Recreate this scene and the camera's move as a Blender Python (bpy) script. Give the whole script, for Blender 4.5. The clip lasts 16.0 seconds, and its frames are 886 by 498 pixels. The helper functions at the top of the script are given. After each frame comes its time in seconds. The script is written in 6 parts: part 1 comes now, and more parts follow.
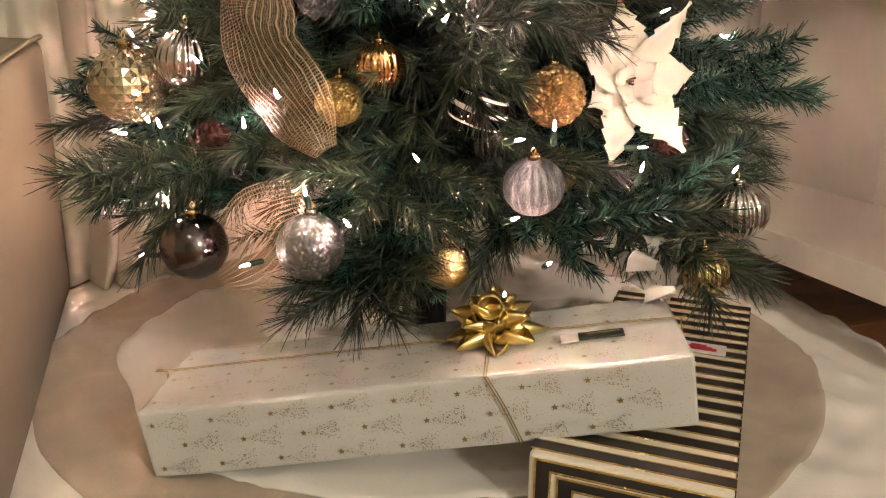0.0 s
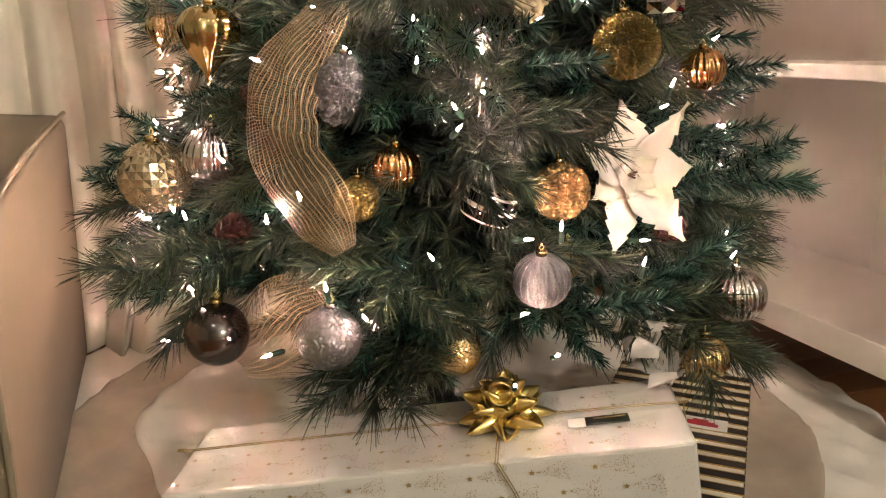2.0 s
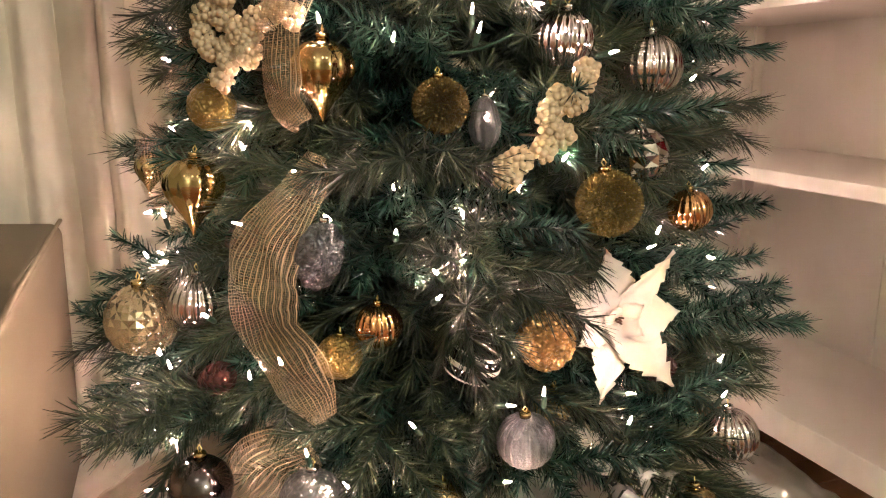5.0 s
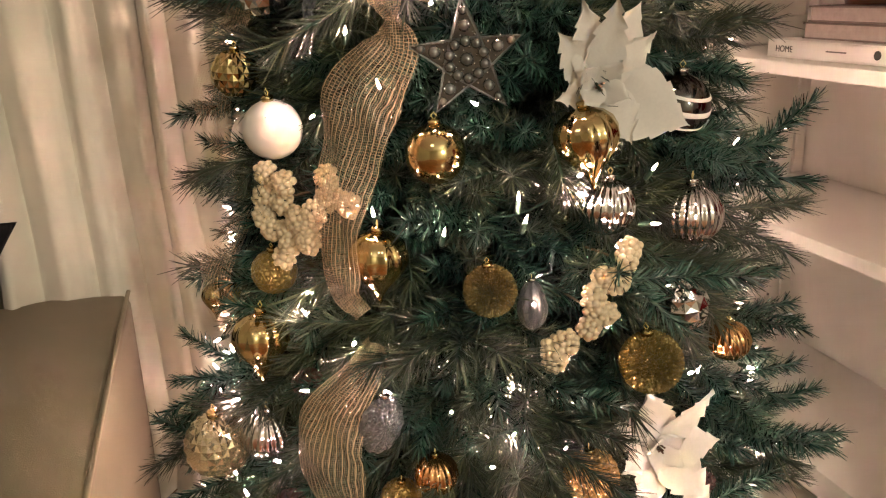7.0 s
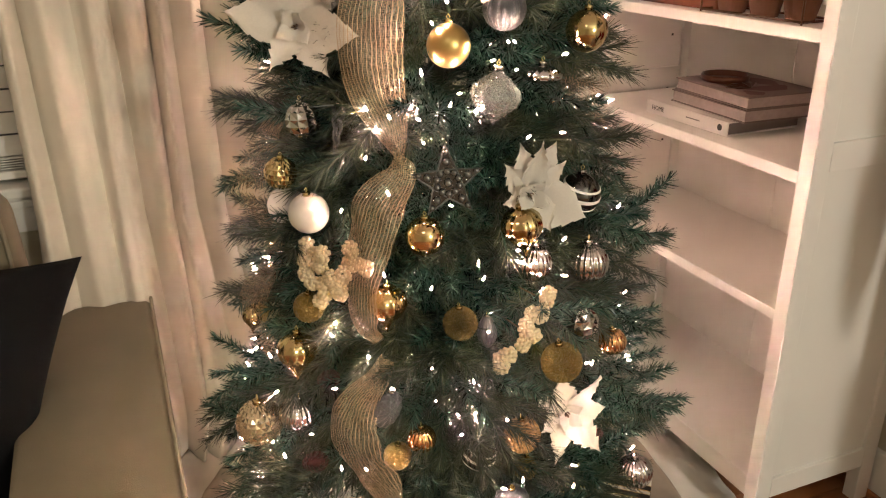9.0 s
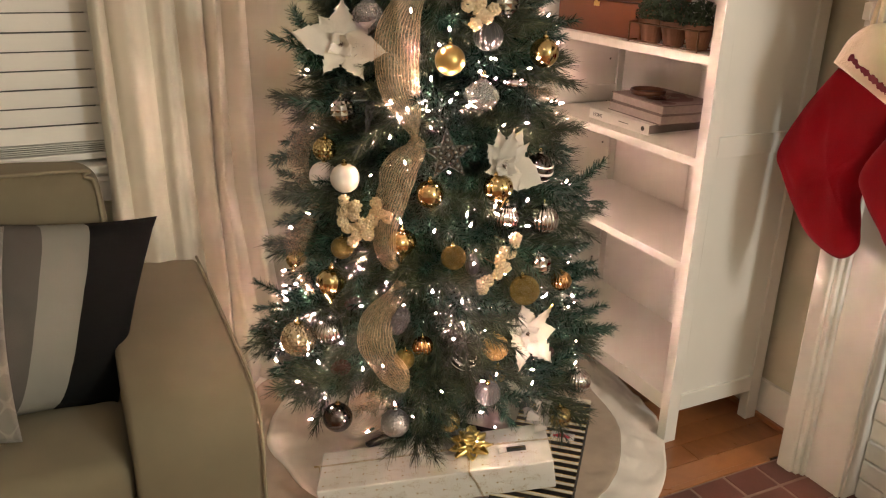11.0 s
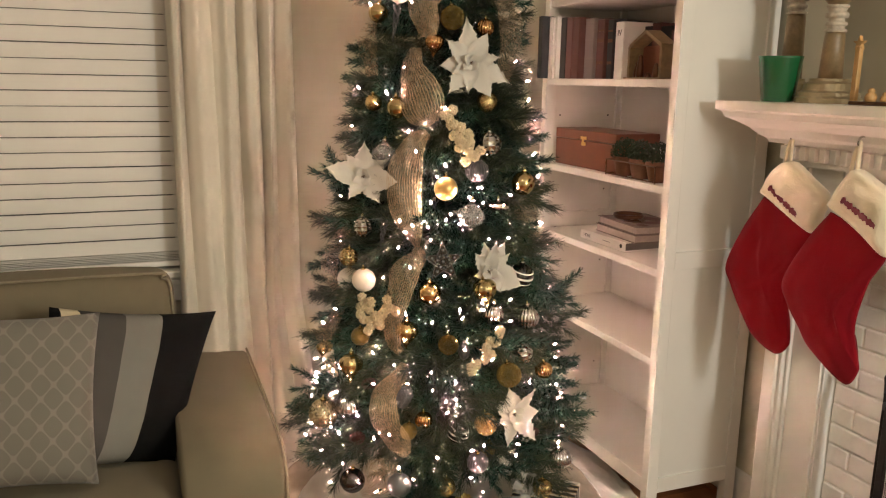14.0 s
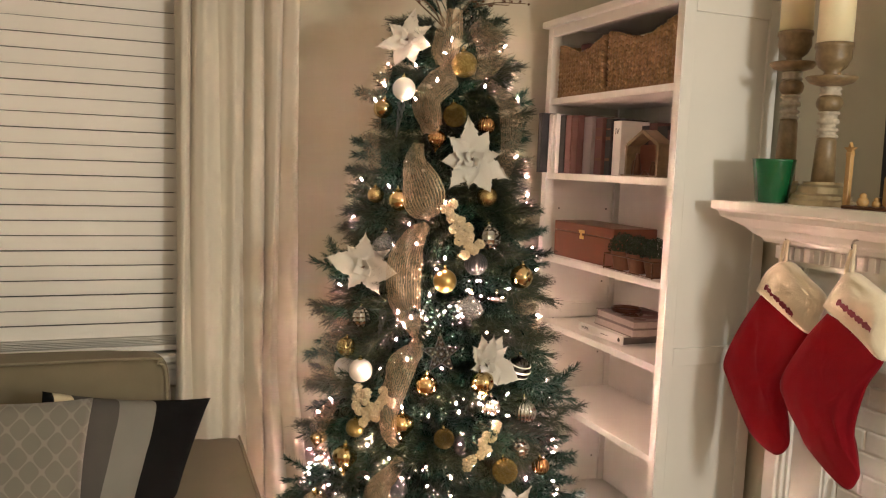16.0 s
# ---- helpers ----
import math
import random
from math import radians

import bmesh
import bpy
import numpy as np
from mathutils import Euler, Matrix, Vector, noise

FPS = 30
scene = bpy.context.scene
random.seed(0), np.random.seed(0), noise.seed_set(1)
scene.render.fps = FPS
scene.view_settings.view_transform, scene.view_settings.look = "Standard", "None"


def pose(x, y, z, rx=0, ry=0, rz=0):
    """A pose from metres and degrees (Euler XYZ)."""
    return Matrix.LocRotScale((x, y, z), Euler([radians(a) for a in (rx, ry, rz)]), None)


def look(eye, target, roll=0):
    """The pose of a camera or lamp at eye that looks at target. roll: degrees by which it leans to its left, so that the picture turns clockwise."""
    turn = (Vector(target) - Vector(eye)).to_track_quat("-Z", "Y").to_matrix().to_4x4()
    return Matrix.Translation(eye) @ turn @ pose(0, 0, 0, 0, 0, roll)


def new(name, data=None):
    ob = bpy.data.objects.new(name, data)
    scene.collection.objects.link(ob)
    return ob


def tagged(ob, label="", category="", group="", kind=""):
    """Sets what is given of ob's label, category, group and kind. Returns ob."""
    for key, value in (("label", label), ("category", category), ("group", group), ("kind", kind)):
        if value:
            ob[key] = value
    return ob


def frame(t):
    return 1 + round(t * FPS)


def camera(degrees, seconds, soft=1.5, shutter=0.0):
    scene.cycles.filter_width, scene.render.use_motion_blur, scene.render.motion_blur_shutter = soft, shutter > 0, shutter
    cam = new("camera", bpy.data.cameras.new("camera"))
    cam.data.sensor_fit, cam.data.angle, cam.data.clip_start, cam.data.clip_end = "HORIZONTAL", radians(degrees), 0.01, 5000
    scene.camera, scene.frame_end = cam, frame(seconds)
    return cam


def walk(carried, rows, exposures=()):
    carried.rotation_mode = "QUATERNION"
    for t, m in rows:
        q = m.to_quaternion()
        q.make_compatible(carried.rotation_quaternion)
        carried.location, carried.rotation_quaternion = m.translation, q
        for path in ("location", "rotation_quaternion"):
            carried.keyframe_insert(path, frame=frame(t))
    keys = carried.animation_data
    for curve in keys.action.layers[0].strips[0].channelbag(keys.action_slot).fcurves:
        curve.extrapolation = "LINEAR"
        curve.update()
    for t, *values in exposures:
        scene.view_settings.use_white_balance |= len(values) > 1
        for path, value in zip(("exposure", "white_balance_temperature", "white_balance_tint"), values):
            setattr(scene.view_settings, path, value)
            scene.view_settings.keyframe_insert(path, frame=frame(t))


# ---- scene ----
cam = camera(58.2, 16.0, soft=1.15)
METRES, EYE, TILT, LEAN, TURN = 2.3, 0.55, 0.0, 0.0, -19.6
ROWS = [
    (0.0, 0.0, 0.0, 0.0, 0.15, -16.66, -0.51),
    (0.5, -0.0017, -0.0034, 0.0065, 0.2, -16.1, -0.64),
    (1.0, -0.0037, -0.0056, 0.0141, 0.41, -15.52, -0.59),
    (1.5, -0.0053, -0.0083, 0.0239, 0.29, -15.03, -0.45),
    (2.0, -0.0063, -0.0117, 0.0331, 0.18, -14.18, -0.41),
    (2.5, -0.008, -0.0192, 0.0438, 0.37, -12.91, -0.5),
    (3.0, -0.0095, -0.0223, 0.0497, 0.47, -12.25, -0.67),
    (5.5, 0.0077, 0.0145, 0.118, 1.29, -12.27, 0.55),
    (6.0, 0.0051, 0.0197, 0.1443, 2.19, -12.87, 0.97),
    (6.5, 0.0064, 0.0203, 0.1809, 3.24, -14.47, 1.63),
    (7.0, 0.0043, 0.0137, 0.2268, 3.37, -17.97, 2.16),
    (7.5, -0.0022, -0.0105, 0.2774, 2.57, -20.83, 2.07),
    (8.0, -0.0182, -0.054, 0.3212, 0.75, -22.13, 2.0),
    (8.5, -0.031, -0.1006, 0.3528, -1.83, -22.54, 1.76),
    (9.0, -0.0383, -0.1579, 0.3716, -2.99, -22.54, 0.54),
    (11.5, -0.0973, -0.4569, 0.4025, -6.3, -20.66, -1.02),
    (12.0, -0.0838, -0.4996, 0.4055, -6.39, -20.5, -0.59),
    (12.5, -0.0544, -0.545, 0.4105, -4.98, -19.98, -1.01),
    (13.0, -0.0401, -0.5846, 0.4185, -3.53, -17.28, -0.88),
    (13.5, -0.0398, -0.6105, 0.422, -2.46, -14.05, -0.6),
    (14.0, -0.0394, -0.6242, 0.4275, -1.55, -11.93, -0.93),
    (14.5, -0.0432, -0.6308, 0.431, -1.0, -10.2, -1.57),
    (15.0, -0.0433, -0.6353, 0.436, -0.66, -8.56, -1.69),
    (15.5, -0.0397, -0.631, 0.4406, -0.95, -7.15, -1.75),
    (16.0, -0.0401, -0.6285, 0.442, -1.46, -6.05, -2.15),
]
walk(cam, [(t, pose(0, 0, EYE, TILT, LEAN, TURN) @ pose(METRES * x, METRES * y, METRES * z, 90 + pitch, roll, yaw)) for t, x, y, z, yaw, pitch, roll in ROWS])

# ---- light ----
world = bpy.data.worlds.new("night")
scene.world = world
world.use_nodes = True
world.node_tree.nodes["Background"].inputs[0].default_value = (0.6, 0.7, 1.0, 1)
world.node_tree.nodes["Background"].inputs[1].default_value = 0.005
scene.view_settings.exposure = 0.0


def lamp(name, kind, place, target, power, colour, size):
    data = bpy.data.lights.new(name, kind)
    data.energy, data.color = power, colour
    if kind == "AREA":
        data.shape, data.size = "DISK", size
    else:
        data.shadow_soft_size = size
    ob = new(name, data)
    ob.matrix_world = look(place, target)
    return ob


# the room's own lamp, behind the camera
lamp("room_lamp", "POINT", (1.02, -2.3, 1.68), (0.5, 1, 1), 130, (1.0, 0.955, 0.865), 0.13)
# weak overhead fill, added for ceiling bounce; no fixture is known there
lamp("ceiling_fill", "AREA", (-0.7, -0.9, 2.58), (-0.7, -0.9, 0), 6, (1.0, 0.93, 0.82), 0.5)


# ---- materials ----
def mat(name, colour, rough=0.5, metal=0.0, vary=0.12, scale=6.0, bump=0.0, bump_scale=150.0, sheen=0.0, coat=0.0,
        transmission=0.0, subsurface=0.0, spread=0.0, per_object=0.0):
    """A surface with two scales of variation in colour and gloss, and fine relief."""
    m = bpy.data.materials.new(name)
    m.use_nodes = True
    nodes, links = m.node_tree.nodes, m.node_tree.links
    shader = nodes["Principled BSDF"]
    coords = nodes.new("ShaderNodeTexCoord")
    large = nodes.new("ShaderNodeTexNoise")
    large.inputs["Scale"].default_value, large.inputs["Detail"].default_value = scale, 6
    fine = nodes.new("ShaderNodeTexNoise")
    fine.inputs["Scale"].default_value, fine.inputs["Detail"].default_value = bump_scale, 3
    links.new(coords.outputs["Object"], large.inputs["Vector"])
    links.new(coords.outputs["Object"], fine.inputs["Vector"])
    mix = nodes.new("ShaderNodeMixRGB")
    mix.blend_type = "MIX"
    mix.inputs[1].default_value = (*[c * (1 - vary) for c in colour], 1)
    mix.inputs[2].default_value = (*[min(1, c * (1 + vary)) for c in colour], 1)
    add = nodes.new("ShaderNodeMath")
    add.operation = "MULTIPLY_ADD"
    links.new(fine.outputs["Fac"], add.inputs[0])
    add.inputs[1].default_value = 0.35
    links.new(large.outputs["Fac"], add.inputs[2])
    shift = nodes.new("ShaderNodeMath")
    shift.operation = "SUBTRACT"
    links.new(add.outputs[0], shift.inputs[0])
    shift.inputs[1].default_value = 0.17
    links.new(shift.outputs[0], mix.inputs[0])
    tone = mix.outputs[0]
    if per_object:
        info = nodes.new("ShaderNodeObjectInfo")
        hue = nodes.new("ShaderNodeHueSaturation")
        rng = nodes.new("ShaderNodeMapRange")
        rng.inputs[3].default_value, rng.inputs[4].default_value = 1 - per_object, 1 + per_object
        links.new(info.outputs["Random"], rng.inputs[0])
        links.new(rng.outputs[0], hue.inputs["Value"])
        links.new(tone, hue.inputs["Color"])
        tone = hue.outputs[0]
    links.new(tone, shader.inputs["Base Color"])
    gloss = nodes.new("ShaderNodeMapRange")
    gloss.inputs[3].default_value, gloss.inputs[4].default_value = max(0.02, rough - 0.08), min(1, rough + 0.08)
    links.new(large.outputs["Fac"], gloss.inputs[0])
    links.new(gloss.outputs[0], shader.inputs["Roughness"])
    shader.inputs["Metallic"].default_value = metal
    shader.inputs["Sheen Weight"].default_value = sheen
    shader.inputs["Coat Weight"].default_value = coat
    shader.inputs["Transmission Weight"].default_value = transmission
    shader.inputs["Subsurface Weight"].default_value = subsurface
    shader.inputs["Subsurface Radius"].default_value = (0.01, 0.008, 0.005)
    if bump:
        relief = nodes.new("ShaderNodeBump")
        relief.inputs["Strength"].default_value, relief.inputs["Distance"].default_value = bump, 0.002
        links.new(fine.outputs["Fac"], relief.inputs["Height"])
        links.new(relief.outputs[0], shader.inputs["Normal"])
    return m


def glitter(name, colour, cell=900.0, rough=0.3, metal=0.9, dark=0.35):
    """Tiny flakes, each facing its own way."""
    m = mat(name, colour, rough, metal)
    nodes, links = m.node_tree.nodes, m.node_tree.links
    shader = nodes["Principled BSDF"]
    coords = nodes.new("ShaderNodeTexCoord")
    flakes = nodes.new("ShaderNodeTexVoronoi")
    flakes.inputs["Scale"].default_value = cell
    links.new(coords.outputs["Object"], flakes.inputs["Vector"])
    geometry = nodes.new("ShaderNodeNewGeometry")
    turn = nodes.new("ShaderNodeVectorMath")
    turn.operation = "SUBTRACT"
    links.new(flakes.outputs["Color"], turn.inputs[0])
    turn.inputs[1].default_value = (0.5, 0.5, 0.5)
    scaled = nodes.new("ShaderNodeVectorMath")
    scaled.operation = "SCALE"
    scaled.inputs["Scale"].default_value = 1.5
    links.new(turn.outputs[0], scaled.inputs[0])
    total = nodes.new("ShaderNodeVectorMath")
    links.new(geometry.outputs["Normal"], total.inputs[0])
    links.new(scaled.outputs[0], total.inputs[1])
    unit = nodes.new("ShaderNodeVectorMath")
    unit.operation = "NORMALIZE"
    links.new(total.outputs[0], unit.inputs[0])
    links.new(unit.outputs[0], shader.inputs["Normal"])
    return m


def needle_mat(name, tones, rough):
    """Cut film needles: each blade has its own tone and gloss, each branch its own depth of colour."""
    m = bpy.data.materials.new(name)
    m.use_nodes = True
    nodes, links = m.node_tree.nodes, m.node_tree.links
    shader = nodes["Principled BSDF"]
    geometry = nodes.new("ShaderNodeNewGeometry")
    ramp = nodes.new("ShaderNodeValToRGB")
    e = ramp.color_ramp.elements
    e[0].position, e[0].color = tones[0][0], (*tones[0][1], 1)
    e[1].position, e[1].color = tones[-1][0], (*tones[-1][1], 1)
    for at, colour in tones[1:-1]:
        e.new(at).color = (*colour, 1)
    links.new(geometry.outputs["Random Per Island"], ramp.inputs[0])
    info = nodes.new("ShaderNodeObjectInfo")
    hue = nodes.new("ShaderNodeHueSaturation")
    span = nodes.new("ShaderNodeMapRange")
    span.inputs[3].default_value, span.inputs[4].default_value = 0.6, 1.3
    links.new(info.outputs["Random"], span.inputs[0])
    links.new(span.outputs[0], hue.inputs["Value"])
    links.new(ramp.outputs[0], hue.inputs["Color"])
    links.new(hue.outputs[0], shader.inputs["Base Color"])
    gloss = nodes.new("ShaderNodeMapRange")
    gloss.inputs[3].default_value, gloss.inputs[4].default_value = rough - 0.10, rough + 0.22
    links.new(geometry.outputs["Random Per Island"], gloss.inputs[0])
    links.new(gloss.outputs[0], shader.inputs["Roughness"])
    return m


M = dict(
    wall=mat("wall_paint", (0.50, 0.47, 0.36), 0.75, vary=0.03, bump=0.08, bump_scale=90),
    ceiling=mat("ceiling_paint", (0.72, 0.70, 0.64), 0.85, vary=0.02),
    trim=mat("trim_paint", (0.76, 0.74, 0.68), 0.4, vary=0.03, bump=0.05, bump_scale=40),
    case=mat("bookcase_paint", (0.74, 0.72, 0.66), 0.38, vary=0.03, bump=0.05, bump_scale=60),
    brick=mat("painted_brick", (0.74, 0.73, 0.69), 0.5, vary=0.06, scale=20, bump=0.7, bump_scale=70, per_object=0.05),
    mortar=mat("painted_mortar", (0.72, 0.71, 0.67), 0.7, vary=0.08, bump=0.6, bump_scale=110),
    plank=mat("oak_floor", (0.27, 0.105, 0.035), 0.3, vary=0.3, scale=14, bump=0.06, bump_scale=60, coat=0.25, per_object=0.22),
    joint=mat("floor_joint", (0.03, 0.015, 0.008), 0.8),
    tile=mat("quarry_tile", (0.115, 0.040, 0.030), 0.5, vary=0.25, scale=18, bump=0.15, bump_scale=120, per_object=0.15),
    grout=mat("hearth_grout", (0.25, 0.165, 0.13), 0.9, vary=0.2, bump=0.3),
    linen=mat("curtain_cotton", (0.64, 0.60, 0.505), 0.9, vary=0.04, bump=0.25, bump_scale=500, sheen=0.2),
    blind=mat("blind_slat", (0.87, 0.84, 0.79), 0.55, vary=0.03),
    dark_metal=mat("black_iron", (0.012, 0.011, 0.010), 0.45, 0.6, bump=0.1),
    mesh=mat("screen_wire", (0.012, 0.012, 0.012), 0.7, 0.0),
    soot=mat("firebox_soot", (0.02, 0.018, 0.016), 0.95, vary=0.4, bump=0.5),
    sofa=mat("sofa_twill", (0.188, 0.162, 0.108), 0.95, vary=0.09, scale=11, bump=0.35, bump_scale=420, sheen=0.05),
    piping=mat("sofa_piping", (0.23, 0.20, 0.135), 0.9, bump=0.3, bump_scale=400),
    black_cloth=mat("black_cloth", (0.0045, 0.005, 0.0052), 0.98, bump=0.4, bump_scale=450),
    grey_cloth=mat("grey_cloth", (0.075, 0.072, 0.066), 0.95, bump=0.4, bump_scale=450),
    light_cloth=mat("light_grey_cloth", (0.19, 0.19, 0.17), 0.95, bump=0.4, bump_scale=450),
    cream_cloth=mat("cream_cloth", (0.66, 0.58, 0.40), 0.95, sheen=0.1, bump=0.4, bump_scale=450),
    red_felt=mat("red_velvet", (0.165, 0.002, 0.0065), 0.9, vary=0.15, scale=12, sheen=0.04, bump=0.3, bump_scale=300),
    plush=mat("cream_plush", (0.80, 0.72, 0.53), 0.98, vary=0.05, sheen=0.5, bump=0.8, bump_scale=260),
    thread=mat("dark_red_thread", (0.16, 0.008, 0.02), 0.6),
    felt_white=mat("skirt_white_felt", (0.80, 0.75, 0.68), 0.95, vary=0.04, scale=10, bump=0.35, bump_scale=260, sheen=0.2),
    felt_taupe=mat("skirt_taupe_felt", (0.42, 0.34, 0.265), 0.95, vary=0.20, scale=14, bump=0.35, bump_scale=260, sheen=0.2),
    bark=mat("trunk_green", (0.02, 0.035, 0.02), 0.8),
    wire=mat("green_wire", (0.006, 0.03, 0.016), 0.5),
    needle=needle_mat("needle_green", ((0.0, (0.006, 0.019, 0.014)), (0.55, (0.013, 0.044, 0.030)), (0.88, (0.026, 0.076, 0.052)), (1.0, (0.065, 0.125, 0.09))), 0.24),
    pine=needle_mat("pine_green", ((0.0, (0.006, 0.013, 0.006)), (0.5, (0.016, 0.029, 0.014)), (0.85, (0.036, 0.050, 0.024)), (1.0, (0.10, 0.108, 0.058))), 0.38),
    gold=mat("polished_gold", (0.48, 0.38, 0.185), 0.12, 1.0, vary=0.08),
    gold_matte=mat("satin_gold", (0.47, 0.335, 0.125), 0.35, 1.0, vary=0.06),
    antique=mat("antique_gold", (0.55, 0.41, 0.19), 0.16, 1.0, vary=0.45, scale=5, bump=0.9, bump_scale=11),
    copper=mat("polished_copper", (0.56, 0.33, 0.15), 0.12, 1.0, vary=0.08),
    silver=mat("polished_silver", (0.52, 0.51, 0.50), 0.06, 1.0, vary=0.15),
    pewter=mat("brushed_pewter", (0.15, 0.15, 0.145), 0.3, 1.0, bump=0.6, bump_scale=900),
    dark_glass=mat("dark_mirror_glass", (0.10, 0.10, 0.10), 0.05, 1.0, vary=0.1),
    champagne=mat("champagne_glass", (0.50, 0.43, 0.29), 0.14, 0.8, vary=0.35, scale=4, coat=0.3),
    star_bead=mat("grey_pearl_bead", (0.17, 0.17, 0.158), 0.22, 0.7, vary=0.2, scale=20),
    gunmetal=mat("gunmetal_glass", (0.12, 0.11, 0.11), 0.15, 1.0, vary=0.3, scale=40),
    white_gloss=mat("pearl_white", (0.62, 0.59, 0.54), 0.55, vary=0.03, subsurface=0.2),
    clear=mat("clear_glass", (0.95, 0.95, 0.93), 0.04, transmission=0.85),
    gold_crust=mat("gold_glitter", (0.20, 0.145, 0.048), 0.32, 0.85, vary=0.15, scale=30),
    silver_crust=mat("silver_glitter_crust", (0.17, 0.175, 0.18), 0.32, 0.85, vary=0.15, scale=30),
    olive_beads=mat("olive_gold_beads", (0.15, 0.112, 0.036), 0.36, 0.85, vary=0.2, scale=30),
    bronze_beads=mat("bronze_sequins", (0.33, 0.20, 0.085), 0.32, 0.9, vary=0.2, scale=30),
    tinsel_beads=mat("brown_gold_tinsel", (0.135, 0.098, 0.036), 0.36, 0.85, vary=0.2, scale=30),
    silver_glitter=glitter("silver_glitter", (0.075, 0.078, 0.082), 75, rough=0.38, metal=0.8),
    fine_gold=glitter("gold_glitter_line", (0.60, 0.42, 0.14), 700),
    fine_silver=glitter("silver_glitter_shell", (0.12, 0.125, 0.135), 650),
    petal=mat("cream_silk_petal", (0.58, 0.55, 0.485), 0.65, vary=0.08, scale=30, bump=0.3, bump_scale=200, subsurface=0.15, sheen=0.3),
    berry=mat("cream_berry", (0.58, 0.47, 0.31), 0.35, vary=0.08, subsurface=0.1, per_object=0.08),
    cone=mat("pine_cone_scale", (0.055, 0.014, 0.011), 0.5, vary=0.4, scale=60),
    twig=mat("brown_twig", (0.12, 0.075, 0.04), 0.7, vary=0.3),
    wrap=mat("white_gift_wrap", (0.58, 0.575, 0.54), 0.22, vary=0.03, scale=12, bump=0.08, bump_scale=20, coat=0.4),
    wrap_gold=mat("gold_print", (0.26, 0.18, 0.06), 0.4, 0.3),
    bow_gold=mat("gold_foil_ribbon", (0.83, 0.66, 0.28), 0.30, 1.0, vary=0.05),
    tissue=mat("clear_cellophane", (0.85, 0.82, 0.78), 0.15, transmission=0.5),
    stripe_black=mat("black_wrap_stripe", (0.012, 0.009, 0.007), 0.5),
    stripe_cream=mat("cream_wrap", (0.76, 0.70, 0.58), 0.3, coat=0.3),
    tag_black=mat("dark_gift_tag", (0.015, 0.02, 0.012), 0.4),
    tag_red=mat("red_print", (0.5, 0.03, 0.05), 0.5),
    paper=mat("white_paper", (0.78, 0.75, 0.70), 0.6, vary=0.04),
    seagrass=mat("seagrass", (0.27, 0.16, 0.065), 0.75, vary=0.55, scale=70, bump=0.6, bump_scale=200, per_object=0.25),
    cigar=mat("red_brown_wood", (0.15, 0.045, 0.020), 0.35, vary=0.2, scale=14, coat=0.2),
    terracotta=mat("terracotta", (0.15, 0.066, 0.036), 0.8, vary=0.15),
    leaf=mat("dark_leaf", (0.018, 0.035, 0.014), 0.7, vary=0.3),
    wood=mat("grey_brown_wood", (0.20, 0.137, 0.068), 0.42, vary=0.5, scale=45, bump=0.3, bump_scale=80),
    brass_wash=mat("brass_washed_wood", (0.36, 0.29, 0.17), 0.38, 0.35, vary=0.3, scale=30, bump=0.2, bump_scale=80),
    whitewash=mat("whitewashed_wood", (0.45, 0.385, 0.29), 0.6, vary=0.45, scale=60, bump=0.3, bump_scale=80),
    wax=mat("ivory_wax", (0.80, 0.70, 0.45), 0.45, vary=0.03, subsurface=0.3),
    green_glass=mat("green_glass", (0.006, 0.095, 0.030), 0.12, vary=0.15, coat=0.5),
    olive_wood=mat("olive_wood", (0.42, 0.25, 0.09), 0.45, vary=0.3, scale=40),
    book_black=mat("black_book_cloth", (0.012, 0.012, 0.013), 0.6),
    book_maroon=mat("maroon_book_cloth", (0.085, 0.030, 0.024), 0.6),
    book_rose=mat("rose_book_cloth", (0.135, 0.062, 0.050), 0.6),
    book_grey=mat("grey_book_cloth", (0.17, 0.15, 0.14), 0.6),
    page_edge=mat("page_edges", (0.36, 0.30, 0.27), 0.8, vary=0.2, scale=90),
    book_mauve=mat("mauve_book_cloth", (0.155, 0.115, 0.10), 0.55),
    ink=mat("dark_ink", (0.05, 0.045, 0.04), 0.7),
    bronze=mat("dark_bronze", (0.12, 0.06, 0.035), 0.35, 0.8, vary=0.2),
)

# cloth has little mirror gloss
for _key in ("black_cloth", "grey_cloth", "light_cloth", "cream_cloth", "red_felt", "sofa", "linen", "felt_white", "felt_taupe"):
    M[_key].node_tree.nodes["Principled BSDF"].inputs["Specular IOR Level"].default_value = 0.12

# burlap netting: open weave cut by the strands of its own pattern
net = mat("champagne_netting", (0.46, 0.325, 0.205), 0.45, 0.15, vary=0.2)
_n, _l = net.node_tree.nodes, net.node_tree.links
_uv = _n.new("ShaderNodeTexCoord")
_sep = _n.new("ShaderNodeSeparateXYZ")
_waver = _n.new("ShaderNodeTexNoise")
_waver.inputs["Scale"].default_value = 38
_l.new(_uv.outputs["UV"], _waver.inputs["Vector"])
_drift = _n.new("ShaderNodeVectorMath")
_drift.operation = "MULTIPLY_ADD"
_l.new(_waver.outputs["Color"], _drift.inputs[0])
_drift.inputs[1].default_value = (0.006, 0.006, 0)
_l.new(_uv.outputs["UV"], _drift.inputs[2])
_l.new(_drift.outputs[0], _sep.inputs[0])


